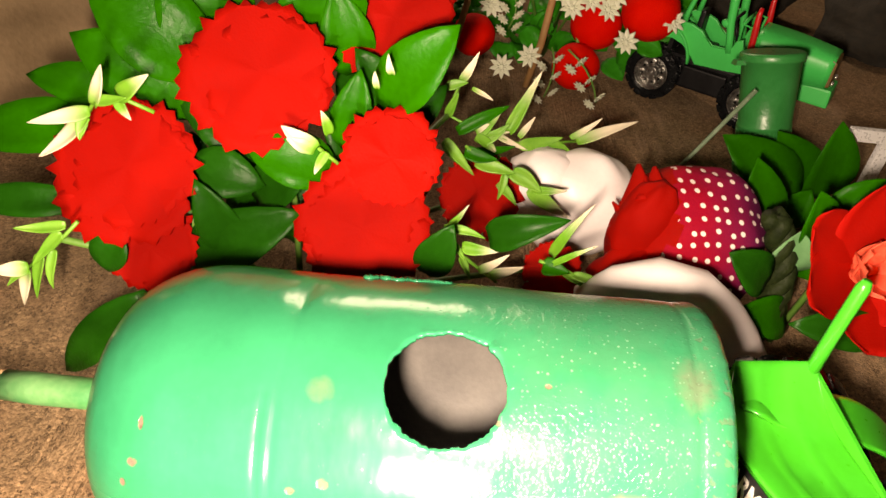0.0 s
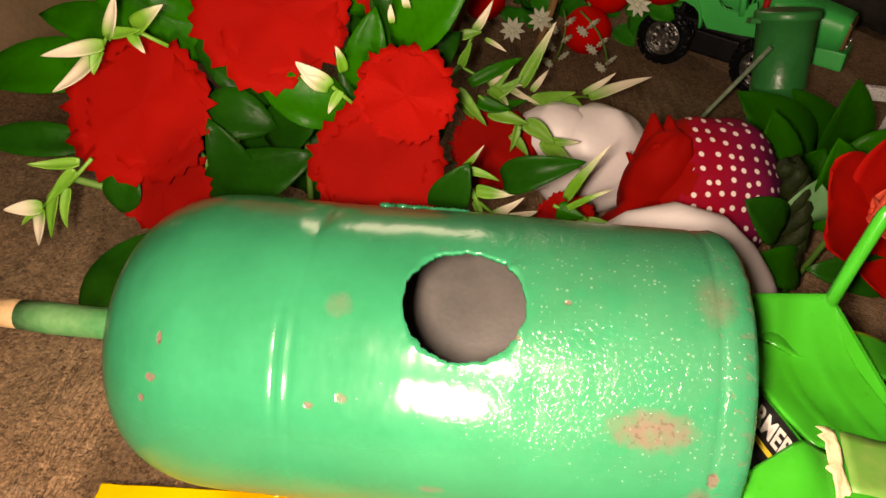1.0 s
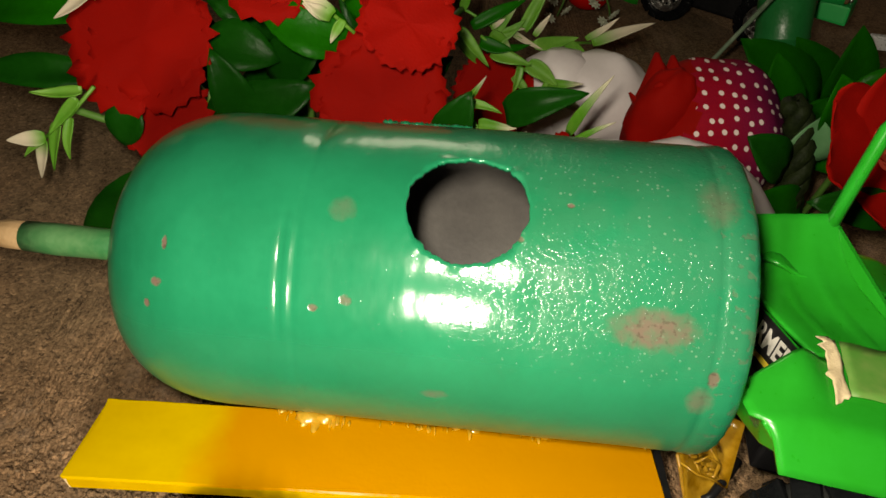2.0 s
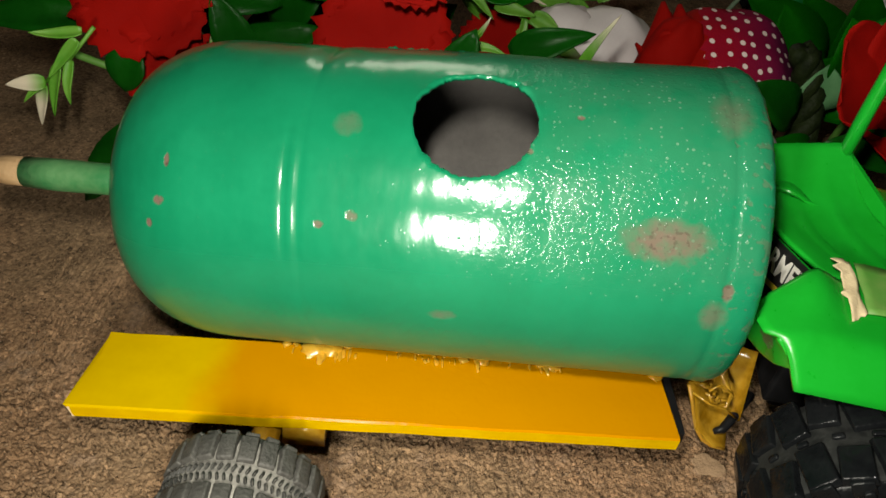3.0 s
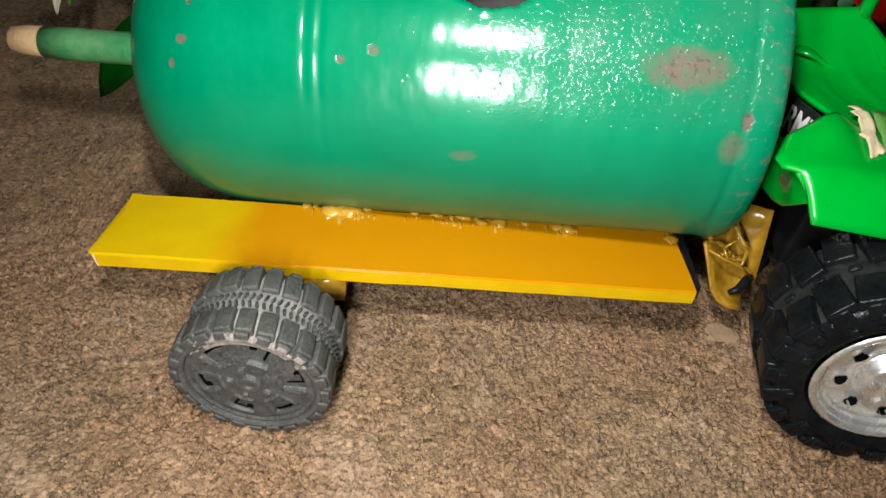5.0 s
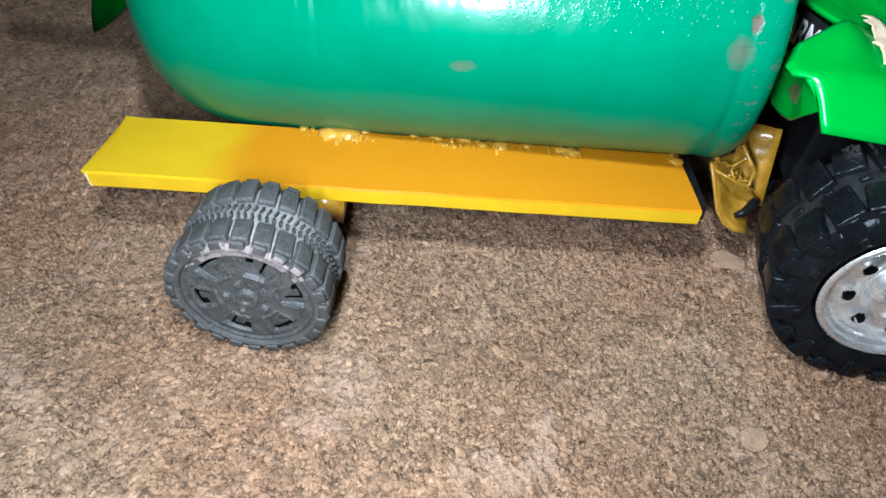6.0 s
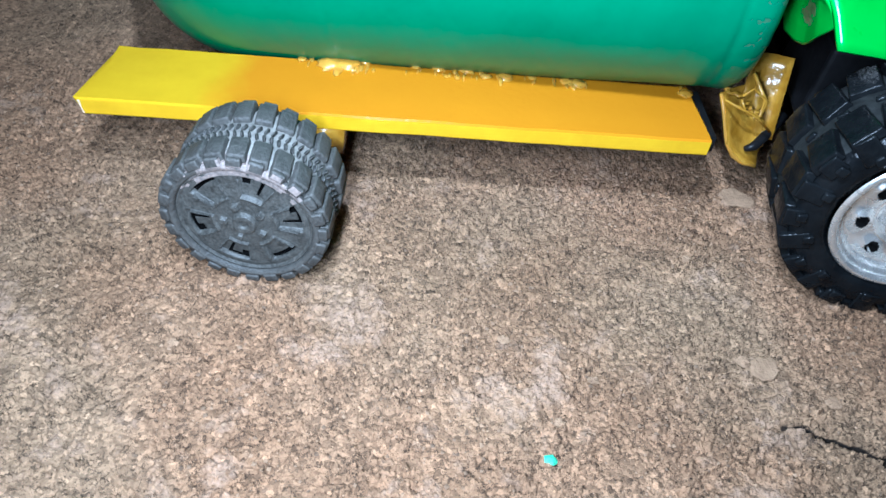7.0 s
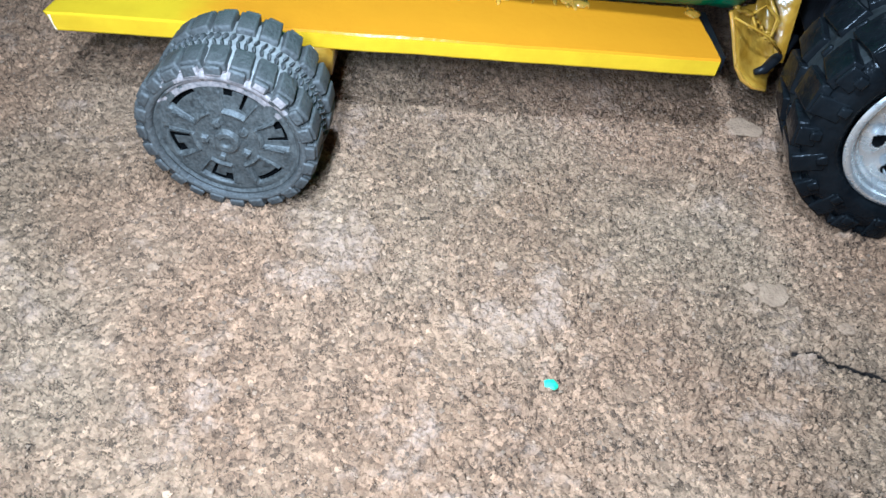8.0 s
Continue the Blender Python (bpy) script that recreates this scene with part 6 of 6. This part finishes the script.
leaf_cluster(bouquet, (((-0.108, 0.291, 0.138), (-0.133, 0.287, 0.132), 0.0063, TUFT_WHITE), ((-0.109, 0.291, 0.136), (-0.132, 0.287, 0.116), 0.0071, TUFT_WHITE),
                       ((-0.106, 0.291, 0.141), (-0.098, 0.287, 0.161), 0.0059, TUFT_WHITE), ((-0.095, 0.291, 0.146), (-0.080, 0.287, 0.159), 0.0080, TUFT_LEAF),
                       ((-0.096, 0.291, 0.145), (-0.090, 0.287, 0.138), 0.0047, TUFT_LEAF), ((-0.111, 0.291, 0.135), (-0.113, 0.287, 0.126), 0.0049, LEAF_LIME),
                       ((-0.105, 0.291, 0.143), (-0.090, 0.287, 0.148), 0.0048, LEAF_LIME)), 7)
add_stem(bouquet, ((-0.116, 0.276, 0.092), (-0.130, 0.276, 0.076), (-0.144, 0.276, 0.063)), 0.0009, LEAF_LIME)
leaf_cluster(bouquet, (((-0.121, 0.275, 0.090), (-0.142, 0.271, 0.089), 0.0051, LEAF_LIME), ((-0.143, 0.275, 0.064), (-0.159, 0.271, 0.063), 0.0071, TUFT_WHITE),
                       ((-0.144, 0.275, 0.063), (-0.148, 0.271, 0.044), 0.0063, TUFT_WHITE), ((-0.144, 0.275, 0.063), (-0.153, 0.271, 0.055), 0.0038, LEAF_LIME),
                       ((-0.135, 0.275, 0.073), (-0.141, 0.271, 0.049), 0.0061, LEAF_LIME), ((-0.129, 0.275, 0.076), (-0.132, 0.271, 0.056), 0.0044, LEAF_LIME),
                       ((-0.124, 0.275, 0.086), (-0.139, 0.271, 0.068), 0.0051, LEAF_LIME)), 8)
add_stem(bouquet, ((-0.008, 0.306, 0.116), (-0.017, 0.306, 0.123)), 0.0009, LEAF_LIME)
leaf_cluster(bouquet, (((-0.018, 0.305, 0.123), (-0.032, 0.301, 0.135), 0.0080, TUFT_WHITE), ((-0.020, 0.305, 0.123), (-0.030, 0.301, 0.129), 0.0062, TUFT_WHITE),
                       ((-0.073, 0.305, 0.069), (-0.087, 0.301, 0.064), 0.0053, TUFT_LEAF), ((-0.074, 0.305, 0.067), (-0.073, 0.301, 0.086), 0.0061, TUFT_LEAF),
                       ((0.014, 0.305, 0.162), (0.012, 0.301, 0.172), 0.0034, TUFT_WHITE), ((0.008, 0.305, 0.155), (0.007, 0.301, 0.164), 0.0028, TUFT_WHITE),
                       ((-0.013, 0.305, 0.122), (-0.018, 0.301, 0.112), 0.0044, TUFT_LEAF), ((-0.012, 0.305, 0.131), (-0.015, 0.301, 0.144), 0.0047, TUFT_LEAF)), 9)


def smooth_petal(length, width, seed):
    """A smooth cupped petal along +x."""
    bm = bmesh.new()
    grid = []
    for i in range(11):
        f = i / 10
        w = width * math.sin(math.pi * min(1, 0.06 + 0.90 * f ** 0.8)) ** 0.6
        grid.append([Vector((length * f, w / 2 * g, length * (0.30 * f * f + 0.10 * g * g * f + 0.02 * math.sin(5 * g + seed)))) for g in (-1, -0.66, -0.33, 0, 0.33, 0.66, 1)])
    sheet(bm, grid, 0.0007)
    return mesh_of("petal", bm, RED_CLOTH)


rose = thing("artificial_lily", "large red cloth flower with broad green leaves beside the tractor", "artificial flowers", pose(0.25, 0.34, 0))
add_stem(rose, ((0.25, 0.34, 0.002), (0.255, 0.335, 0.05), (0.248, 0.305, 0.085)), 0.002)
head = part("flower", (lambda b: (blob(b, (0, 0, 0.004), (0.006, 0.006, 0.006), 0.4, 2), b)[-1])(bmesh.new()), CORAL_CLOTH, rose,
            at=Matrix.Translation(Vector((0.247, 0.302, 0.088)) - Vector((0.25, 0.34, 0))) @ FACE.to_track_quat("Z", "Y").to_matrix().to_4x4())
wide = [smooth_petal(0.042, 0.036, s) for s in (1, 2)]
small = smooth_petal(0.024, 0.021, 3)
small.materials[0] = CORAL_CLOTH
for k, deg in enumerate((150, 205, 265, 325, 25, 88)):
    ob = new("petal", wide[k % 2])
    ob.parent, ob.matrix_basis = head, Matrix.Rotation(radians(deg), 4, "Z") @ Matrix.Rotation(radians(-8), 4, "Y") @ Matrix.Translation((0, 0, 0.001 * (k % 2)))
for k in range(6):
    ob = new("petal", small)
    ob.parent, ob.matrix_basis = head, Matrix.Translation((0, 0, 0.005)) @ Matrix.Rotation(radians(60 * k + 20), 4, "Z") @ Matrix.Rotation(radians(-38), 4, "Y")
for base, tip, w in (((0.310, 0.475, 0.013), (0.237, 0.471, 0.071), 0.046), ((0.328, 0.485, 0.020), (0.321, 0.481, 0.086), 0.037), ((0.323, 0.490, 0.011), (0.282, 0.486, 0.071), 0.044), ((0.301, 0.470, 0.005), (0.313, 0.466, 0.038), 0.028),
                     
                     ((0.258, 0.362, 0.080), (0.290, 0.360, 0.108), 0.022), ((0.262, 0.284, 0.064), (0.212, 0.280, 0.068), 0.020),
                     ((0.246, 0.345, 0.074), (0.236, 0.340, 0.108), 0.026), ((0.250, 0.35, 0.05), (0.300, 0.345, 0.085), 0.030), ((0.245, 0.33, 0.03), (0.200, 0.31, 0.045), 0.024), ((0.250, 0.41, 0.03), (0.232, 0.405, 0.09), 0.034)):
    add_leaf(rose, base, tip, w, LEAF_GREEN if w > 0.021 else LEAF_DEEP)
add_leaf(rose, (0.234, 0.340, 0.056), (0.235, 0.338, 0.084), 0.026, LEAF_PALE)


# ---- the doll lying behind the tank ----
def doll():
    """A soft doll in a dotted dress, lying on its side; one plain mesh."""
    bm = bmesh.new()
    blob(bm, (0.138, 0.430, 0.028), (0.041, 0.030, 0.040), 0.08, 1, 0, 24, 36)
    blob(bm, (0.113, 0.430, 0.045), (0.026, 0.022, 0.022), 0.10, 4, 0, 14, 20)
    blob(bm, (0.105, 0.425, 0.023), (0.020, 0.016, 0.016), 0.10, 5, 0, 12, 18)
    # the bent arm in front
    tube(bm, [(0.118, 0.296, 0.052), (0.133, 0.294, 0.063), (0.150, 0.292, 0.068), (0.166, 0.290, 0.066), (0.180, 0.290, 0.056), (0.192, 0.290, 0.044), (0.202, 0.290, 0.032), (0.208, 0.291, 0.018), (0.210, 0.292, 0.004)],
         [0.012, 0.016, 0.019, 0.019, 0.018, 0.017, 0.0155, 0.013, 0.008], 22)
    # dotted skirt, its waist wrapped in red
    was = len(bm.faces)
    blob(bm, (0.192, 0.372, 0.044), (0.047, 0.042, 0.050), 0.08, 7, 2, 36, 52)
    bm.faces.ensure_lookup_table()
    for f in bm.faces[was:]:
        c = f.calc_center_median() - Vector((0.192, 0.372, 0.044))
        if c.x < -0.024 + 0.10 * c.z + 0.003 * noise.noise(c * 90):
            f.material_index = 1
    blob(bm, (0.160, 0.344, 0.030), (0.027, 0.020, 0.027), 0.2, 12, 1, 18, 26)
    blob(bm, (0.1575, 0.358, 0.064), (0.017, 0.014, 0.030), 0.2, 9, 1, 16, 24, Matrix.Rotation(radians(12), 3, "Y"))
    # pointed tips of the red collar
    for a, b, r in (((0.153, 0.360, 0.076), (0.1508, 0.374, 0.0945), 0.0125), ((0.162, 0.360, 0.078), (0.1600, 0.374, 0.0940), 0.0115), ((0.157, 0.358, 0.080), (0.1550, 0.370, 0.0905), 0.0115), ((0.155, 0.354, 0.060), (0.1400, 0.366, 0.073), 0.012)):
        tube(bm, [Vector(a).lerp(Vector(b), k / 6) for k in range(7)], [r * (1 - 0.9 * (k / 6) ** 0.9) for k in range(7)], 12, 1, 0.5)
    # dark braid of three strands and a dry leaf at the far end
    for s in range(3):
        w = 2 * math.pi * s / 3
        tube(bm, [(0.222 + 0.0125 * math.sin(math.pi * k / 19) + 0.0042 * math.sin(k * 0.85 + w), 0.345 - 0.0012 * k + 0.0035 * math.cos(k * 0.85 + w), 0.088 - 0.0043 * k) for k in range(20)], [0.0048] * 18 + [0.004, 0.002], 10, 3)
    sheet(bm, leaf_grid(Vector((0.222, 0.326, 0.055)), Vector((0.192, 0.320, 0.078)), 0.024, FACE, 0.1, 0.1), 0.0008, lambda i, j: 4)
    ob = new("doll", mesh_of("doll", bm, [DOLL_PALE, RED_CLOTH, DOTTED, DARK_HAIR, LEAF_DEEP]))
    return tagged(ob, "pale plastic doll in red and dotted dress lying down", "doll")


doll()

# ---- further back ----
can = thing("green_can", "ribbed green plastic cap standing on the floor", "plastic cap", pose(0.303, 0.520, 0.004, -15, -9, 0) @ Matrix.Diagonal((0.95, 0.95, 1, 1)))
bm = bmesh.new()
prof = [(0.001, 0.0), (0.020, 0.0), (0.0205, 0.001), (0.0205, 0.016), (0.0212, 0.017), (0.0205, 0.018), (0.0205, 0.050), (0.0214, 0.051), (0.0214, 0.053), (0.0208, 0.054), (0.0225, 0.1005), (0.0245, 0.1010), (0.0250, 0.1025), (0.0250, 0.1055), (0.0243, 0.107), (0.0225, 0.1078), (0.0215, 0.1077), (0.001, 0.1080)]
revolve(bm, prof, lambda x, y, h: Vector((x, y, h)), 56)
body = part("body", bm, CAN_GREEN, can)
for k in range(40):
    a = 2 * math.pi * k / 40
    if k == 0:
        bm = bmesh.new()
        box(bm, (-0.0007, 0.0200, 0.019), (0.0007, 0.0213, 0.049))
        rib = mesh_of("rib", bm, CAN_GREEN, False)
    ob = new("rib", rib)
    ob.parent, ob.matrix_basis = body, Matrix.Rotation(a, 4, "Z")
bm = bmesh.new()
box(bm, (-0.030, -0.006, 0.099), (-0.022, 0.006, 0.1025), shrink=0.8)
part("tab", bm, CAN_GREEN, can, smooth=False)

rod = thing("wooden_rod", "thin greenish stick leaning against the green cap", "stick", pose(0.214, 0.50, 0))
bm = bmesh.new()
tube(bm, [(0.0, 0.0, 0.002), (0.024, 0.0, 0.047), (0.048, 0.0, 0.094)], [0.0014, 0.0016, 0.0017], 10)
part("shaft", bm, surface("weathered_stick", (0.06, 0.12, 0.06), (0.20, 0.27, 0.18), 120, 0.7, bump=0.0004), rod)


def floret_mesh(radius, seed):
    bm = bmesh.new()
    for k in range(9):
        a = 2 * math.pi * k / 9 + seed
        d = Vector((math.cos(a), math.sin(a), 0.25))
        sheet(bm, leaf_grid(d * radius * 0.1, d * radius, radius * 0.42, Vector((0, 0, 1)), 0.05, 0.1, 0.8, 6, 3), 0.0005)
    blob(bm, (0, 0, 0.001), (radius * 0.22, radius * 0.22, radius * 0.16), 0.2, 1, 0, 6, 8)
    return mesh_of("floret", bm, FLORET_WHITE)


berry = thing("berry_bush", "artificial bush with red fuzzy balls and small white flowers", "artificial plant", pose(0.15, 0.76, 0))
B0 = berry.matrix_basis.translation
for k, (place, r) in enumerate((((0.070, 0.700, 0.039), 0.0207), ((0.183, 0.690, 0.065), 0.0241), ((0.228, 0.680, 0.085), 0.0268), ((0.167, 0.665, 0.032), 0.0224), ((0.120, 0.80, 0.10), 0.024))):
    bm = bmesh.new()
    blob(bm, Vector(place) - B0, (r, r, r * 0.97), 0.03, k, 0, 18, 28)
    part("ball", bm, BALL_RED, berry)
    add_stem(berry, ((0.15, 0.76, 0.002), Vector(place).lerp(Vector((0.15, 0.76, 0.12)), 0.6), Vector(place) + Vector((0, 0.01, r * 0.8))), 0.0015)
FLORETS = [floret_mesh(0.012, s) for s in (0.0, 0.2)]
for k, p in enumerate(((0.152, 0.665, 0.086), (0.182, 0.655, 0.091), (0.166, 0.660, 0.096), (0.202, 0.645, 0.067), (0.097, 0.655, 0.028), (0.123, 0.670, 0.035), (0.188, 0.660, 0.102), (0.143, 0.660, 0.098), (0.243, 0.660, 0.085), (0.081, 0.680, 0.075))):
    ob = new("floret", FLORETS[k % 2])
    ob.parent, ob.matrix_basis = berry, Matrix.Translation(Vector(p) - B0) @ Vector((0.2 * math.sin(k), -0.8, 0.5)).to_track_quat("Z", "Y").to_matrix().to_4x4()
bell = floret_mesh(0.0065, 0.1)
for s, (a, b) in enumerate((((0.098, 0.665, 0.092), (0.098, 0.661, 0.062)), ((0.137, 0.640, 0.057), (0.138, 0.636, 0.011)), ((0.148, 0.620, 0.064), (0.182, 0.616, 0.020)))):
    add_stem(berry, arc(a, b, (0.004, -0.004, 0.004), 5), 0.0008)
    for k in range(6):
        ob = new("floret", bell)
        p = Vector(a).lerp(Vector(b), (k + 1) / 6) + Vector((0.006 * (-1) ** k, -0.003, 0))
        ob.parent, ob.matrix_basis = berry, Matrix.Translation(p - B0) @ Vector((0.5 * (-1) ** k, -0.6, -0.4)).to_track_quat("Z", "Y").to_matrix().to_4x4()
rng = random.Random(8)
for k in range(110):
    b = Vector((rng.uniform(0.02, 0.27), rng.uniform(0.715, 0.79), rng.uniform(0.012, 0.085)))
    add_leaf(berry, b, b + Vector((rng.uniform(-0.035, 0.035), rng.uniform(-0.03, 0.0), rng.uniform(-0.02, 0.03))), rng.uniform(0.018, 0.032), BUSH_LEAF)
for b, t_ in (((0.225, 0.69, 0.052), (0.250, 0.68, 0.046)), ((0.115, 0.70, 0.05), (0.135, 0.69, 0.034)), ((0.095, 0.71, 0.085), (0.12, 0.70, 0.10))):
    add_leaf(berry, b, t_, 0.022, BUSH_LEAF)

for name, pts, r in (("cane", ((0.126, 0.681, 0.0), (0.1335, 0.681, 0.045), (0.139, 0.680, 0.135)), 0.0034), ("cane", ((0.044, 0.690, 0.0), (0.053, 0.675, 0.045), (0.066, 0.650, 0.134)), 0.0030)):
    bm = bmesh.new()
    tube(bm, pts, [r, r * 1.05, r * 0.95], 10)
    tagged(part(name, bm, STICK_BROWN), "thin brown wooden cane standing upright", "cane")

# milky plastic clip at the edge of the light
clip = thing("plastic_clip", "milky clear plastic clip standing on the floor", "plastic clip", pose(0.36, 0.50, 0))
bm = bmesh.new()
box(bm, (-0.018, -0.003, 0.064), (0.040, 0.003, 0.074))
box(bm, (0.008, -0.003, 0.0), (0.018, 0.003, 0.066))
rounded(bm, 0.001)
part("frame", bm, CLEAR_WHITE, clip, smooth=False)

# plastered block and stones in the dim background
bm = bmesh.new()
box(bm, (-0.75, 0.533, -0.01), (-0.205, 0.68, 0.19), shrink=0.99)
bmesh.ops.subdivide_edges(bm, edges=list(bm.edges), cuts=9, use_grid_fill=True)
for v in bm.verts:
    v.co += Vector((0.003, 0.003, 0.003)) * noise.noise(v.co * 22)
tagged(part("masonry_block", bm, BEIGE_BLOCK), "sandy beige plastered masonry block on the floor", "block")
for k, (p, s) in enumerate((((0.43, 1.00, 0.02), (0.07, 0.05, 0.05)), ((0.60, 0.90, 0.025), (0.08, 0.06, 0.05)), ((0.30, 1.15, 0.03), (0.09, 0.05, 0.06)), ((0.75, 1.1, 0.04), (0.12, 0.08, 0.08)))):
    bm = bmesh.new()
    blob(bm, p, s, 0.45, k + 3, 0, 14, 20)
    tagged(part("stone", bm, DARK_STONE), "rough dark brown stone on the floor", "stone", "stones at the back")

# ---- loose bits on the floor ----
for k, (x, y, s, flat) in enumerate(((0.129, 0.0705, 0.0022, 0.5), (0.001, 0.085, 0.0020, 0.6), (0.072, 0.0455, 0.0014, 0.7), (0.016, 0.081, 0.0018, 0.4), (0.152, 0.058, 0.0022, 0.5), (0.058, 0.072, 0.0016, 0.6), (0.083, 0.060, 0.0015, 0.6), (0.121, 0.112, 0.0015, 0.6), (-0.035, 0.062, 0.0016, 0.6))):
    bm = bmesh.new()
    blob(bm, (x, y, s * flat * 0.4), (s, s * 0.8, s * flat), 0.7, k + 20, 0, 8, 12)
    tagged(part("cement_flake", bm, FLAKE, smooth=False), "small pale chip of cement on the floor", "chip", "chips on the floor")
# two larger thin flakes, each lifted at its far edge
for k, (x, y, r, turn, lift) in enumerate(((0.1347, 0.0680, 0.0047, 0.5, 6), (0.1465, 0.1455, 0.0060, -0.3, 5))):
    bm = bmesh.new()
    ring = [(r * (1 + 0.30 * noise.noise(Vector((math.cos(a) * 1.5, math.sin(a) * 1.5, k * 7.0 + 2))) + 0.16 * noise.noise(Vector((math.cos(a) * 4, math.sin(a) * 4, k)))), a) for a in np.linspace(0, 2 * math.pi, 28, endpoint=False)]
    rows = [[bm.verts.new((q * g * math.cos(a), 0.8 * q * g * math.sin(a), z + 0.00012 * noise.noise(Vector((q * g * 900 * math.cos(a), q * g * 900 * math.sin(a), k))))) for q, a in ring] for g, z in ((0.90, -0.0005), (1.0, -0.0001), (0.93, 0.0004), (0.6, 0.0005), (0.25, 0.0005))]
    for lo, hi in zip(rows, rows[1:]):
        for i in range(28):
            bm.faces.new((lo[i], lo[(i + 1) % 28], hi[(i + 1) % 28], hi[i]))
    bm.faces.new(rows[0][::-1])
    bm.faces.new(rows[-1])
    at = Matrix.Translation((x, y, 0.0011)) @ Matrix.Rotation(turn, 4, "Z") @ Matrix.Rotation(radians(lift), 4, "X")
    tagged(part("cement_flake", bm, FLAKE, smooth=False, at=at), "thin pale flake of cement lifting off the floor", "chip", "chips on the floor")
bm = bmesh.new()
blob(bm, (0.0688, 0.0344, 0.0006), (0.0017, 0.0012, 0.0006), 0.6, 31, 0, 7, 10)
tagged(part("plastic_scrap", bm, SCRAP_TEAL, smooth=False), "tiny teal green plastic scrap on the floor", "scrap")


def grains():
    """Loose coarse grains strewn over the cement, too many to count."""
    rng = np.random.RandomState(4)
    verts, faces = [], []
    for _ in range(14000):
        x, y = rng.uniform(-0.16, 0.24), rng.uniform(-0.03, 0.20)
        s = 0.00026 + 0.0006 * rng.rand() ** 4
        z = floor_height(x, y) + s * 0.3
        n = len(verts)
        a = rng.rand() * 6.3
        for k in range(4):
            r = s * rng.uniform(0.7, 1.2)
            verts.append((x + r * math.cos(a + k * 1.57), y + r * math.sin(a + k * 1.57), z + s * rng.uniform(-0.3, 0.3)))
        verts += [(x, y, z + s * rng.uniform(0.6, 1.0)), (x, y, z - s)]
        for k in range(4):
            faces += [(n + k, n + (k + 1) % 4, n + 4), (n + (k + 1) % 4, n + k, n + 5)]
    data = bpy.data.meshes.new("sand_grains")
    data.from_pydata(verts, [], faces)
    m = surface("loose_grain", (0.17, 0.105, 0.058), (0.31, 0.205, 0.120), 90, 0.85, bump=0.0003, bump_scale=1500, fine=0.8)
    t = m.node_tree
    geo, mul = t.nodes.new("ShaderNodeNewGeometry"), t.nodes.new("ShaderNodeMix")
    mul.data_type, mul.blend_type = "RGBA", "MULTIPLY"
    mul.inputs["Factor"].default_value = 1.0
    span = t.nodes.new("ShaderNodeMapRange")
    span.inputs["To Min"].default_value, span.inputs["To Max"].default_value = 0.5, 1.4
    t.links.new(geo.outputs["Random Per Island"], span.inputs["Value"])
    b = t.nodes["Principled BSDF"]
    t.links.new(b.inputs["Base Color"].links[0].from_socket, mul.inputs["A"])
    t.links.new(span.outputs[0], mul.inputs["B"])
    t.links.new(mul.outputs["Result"], b.inputs["Base Color"])
    data.materials.append(m)
    tagged(new("sand_grains", data), "loose brown and pale sand grains on the cement", "sand", kind="stuff")


grains()
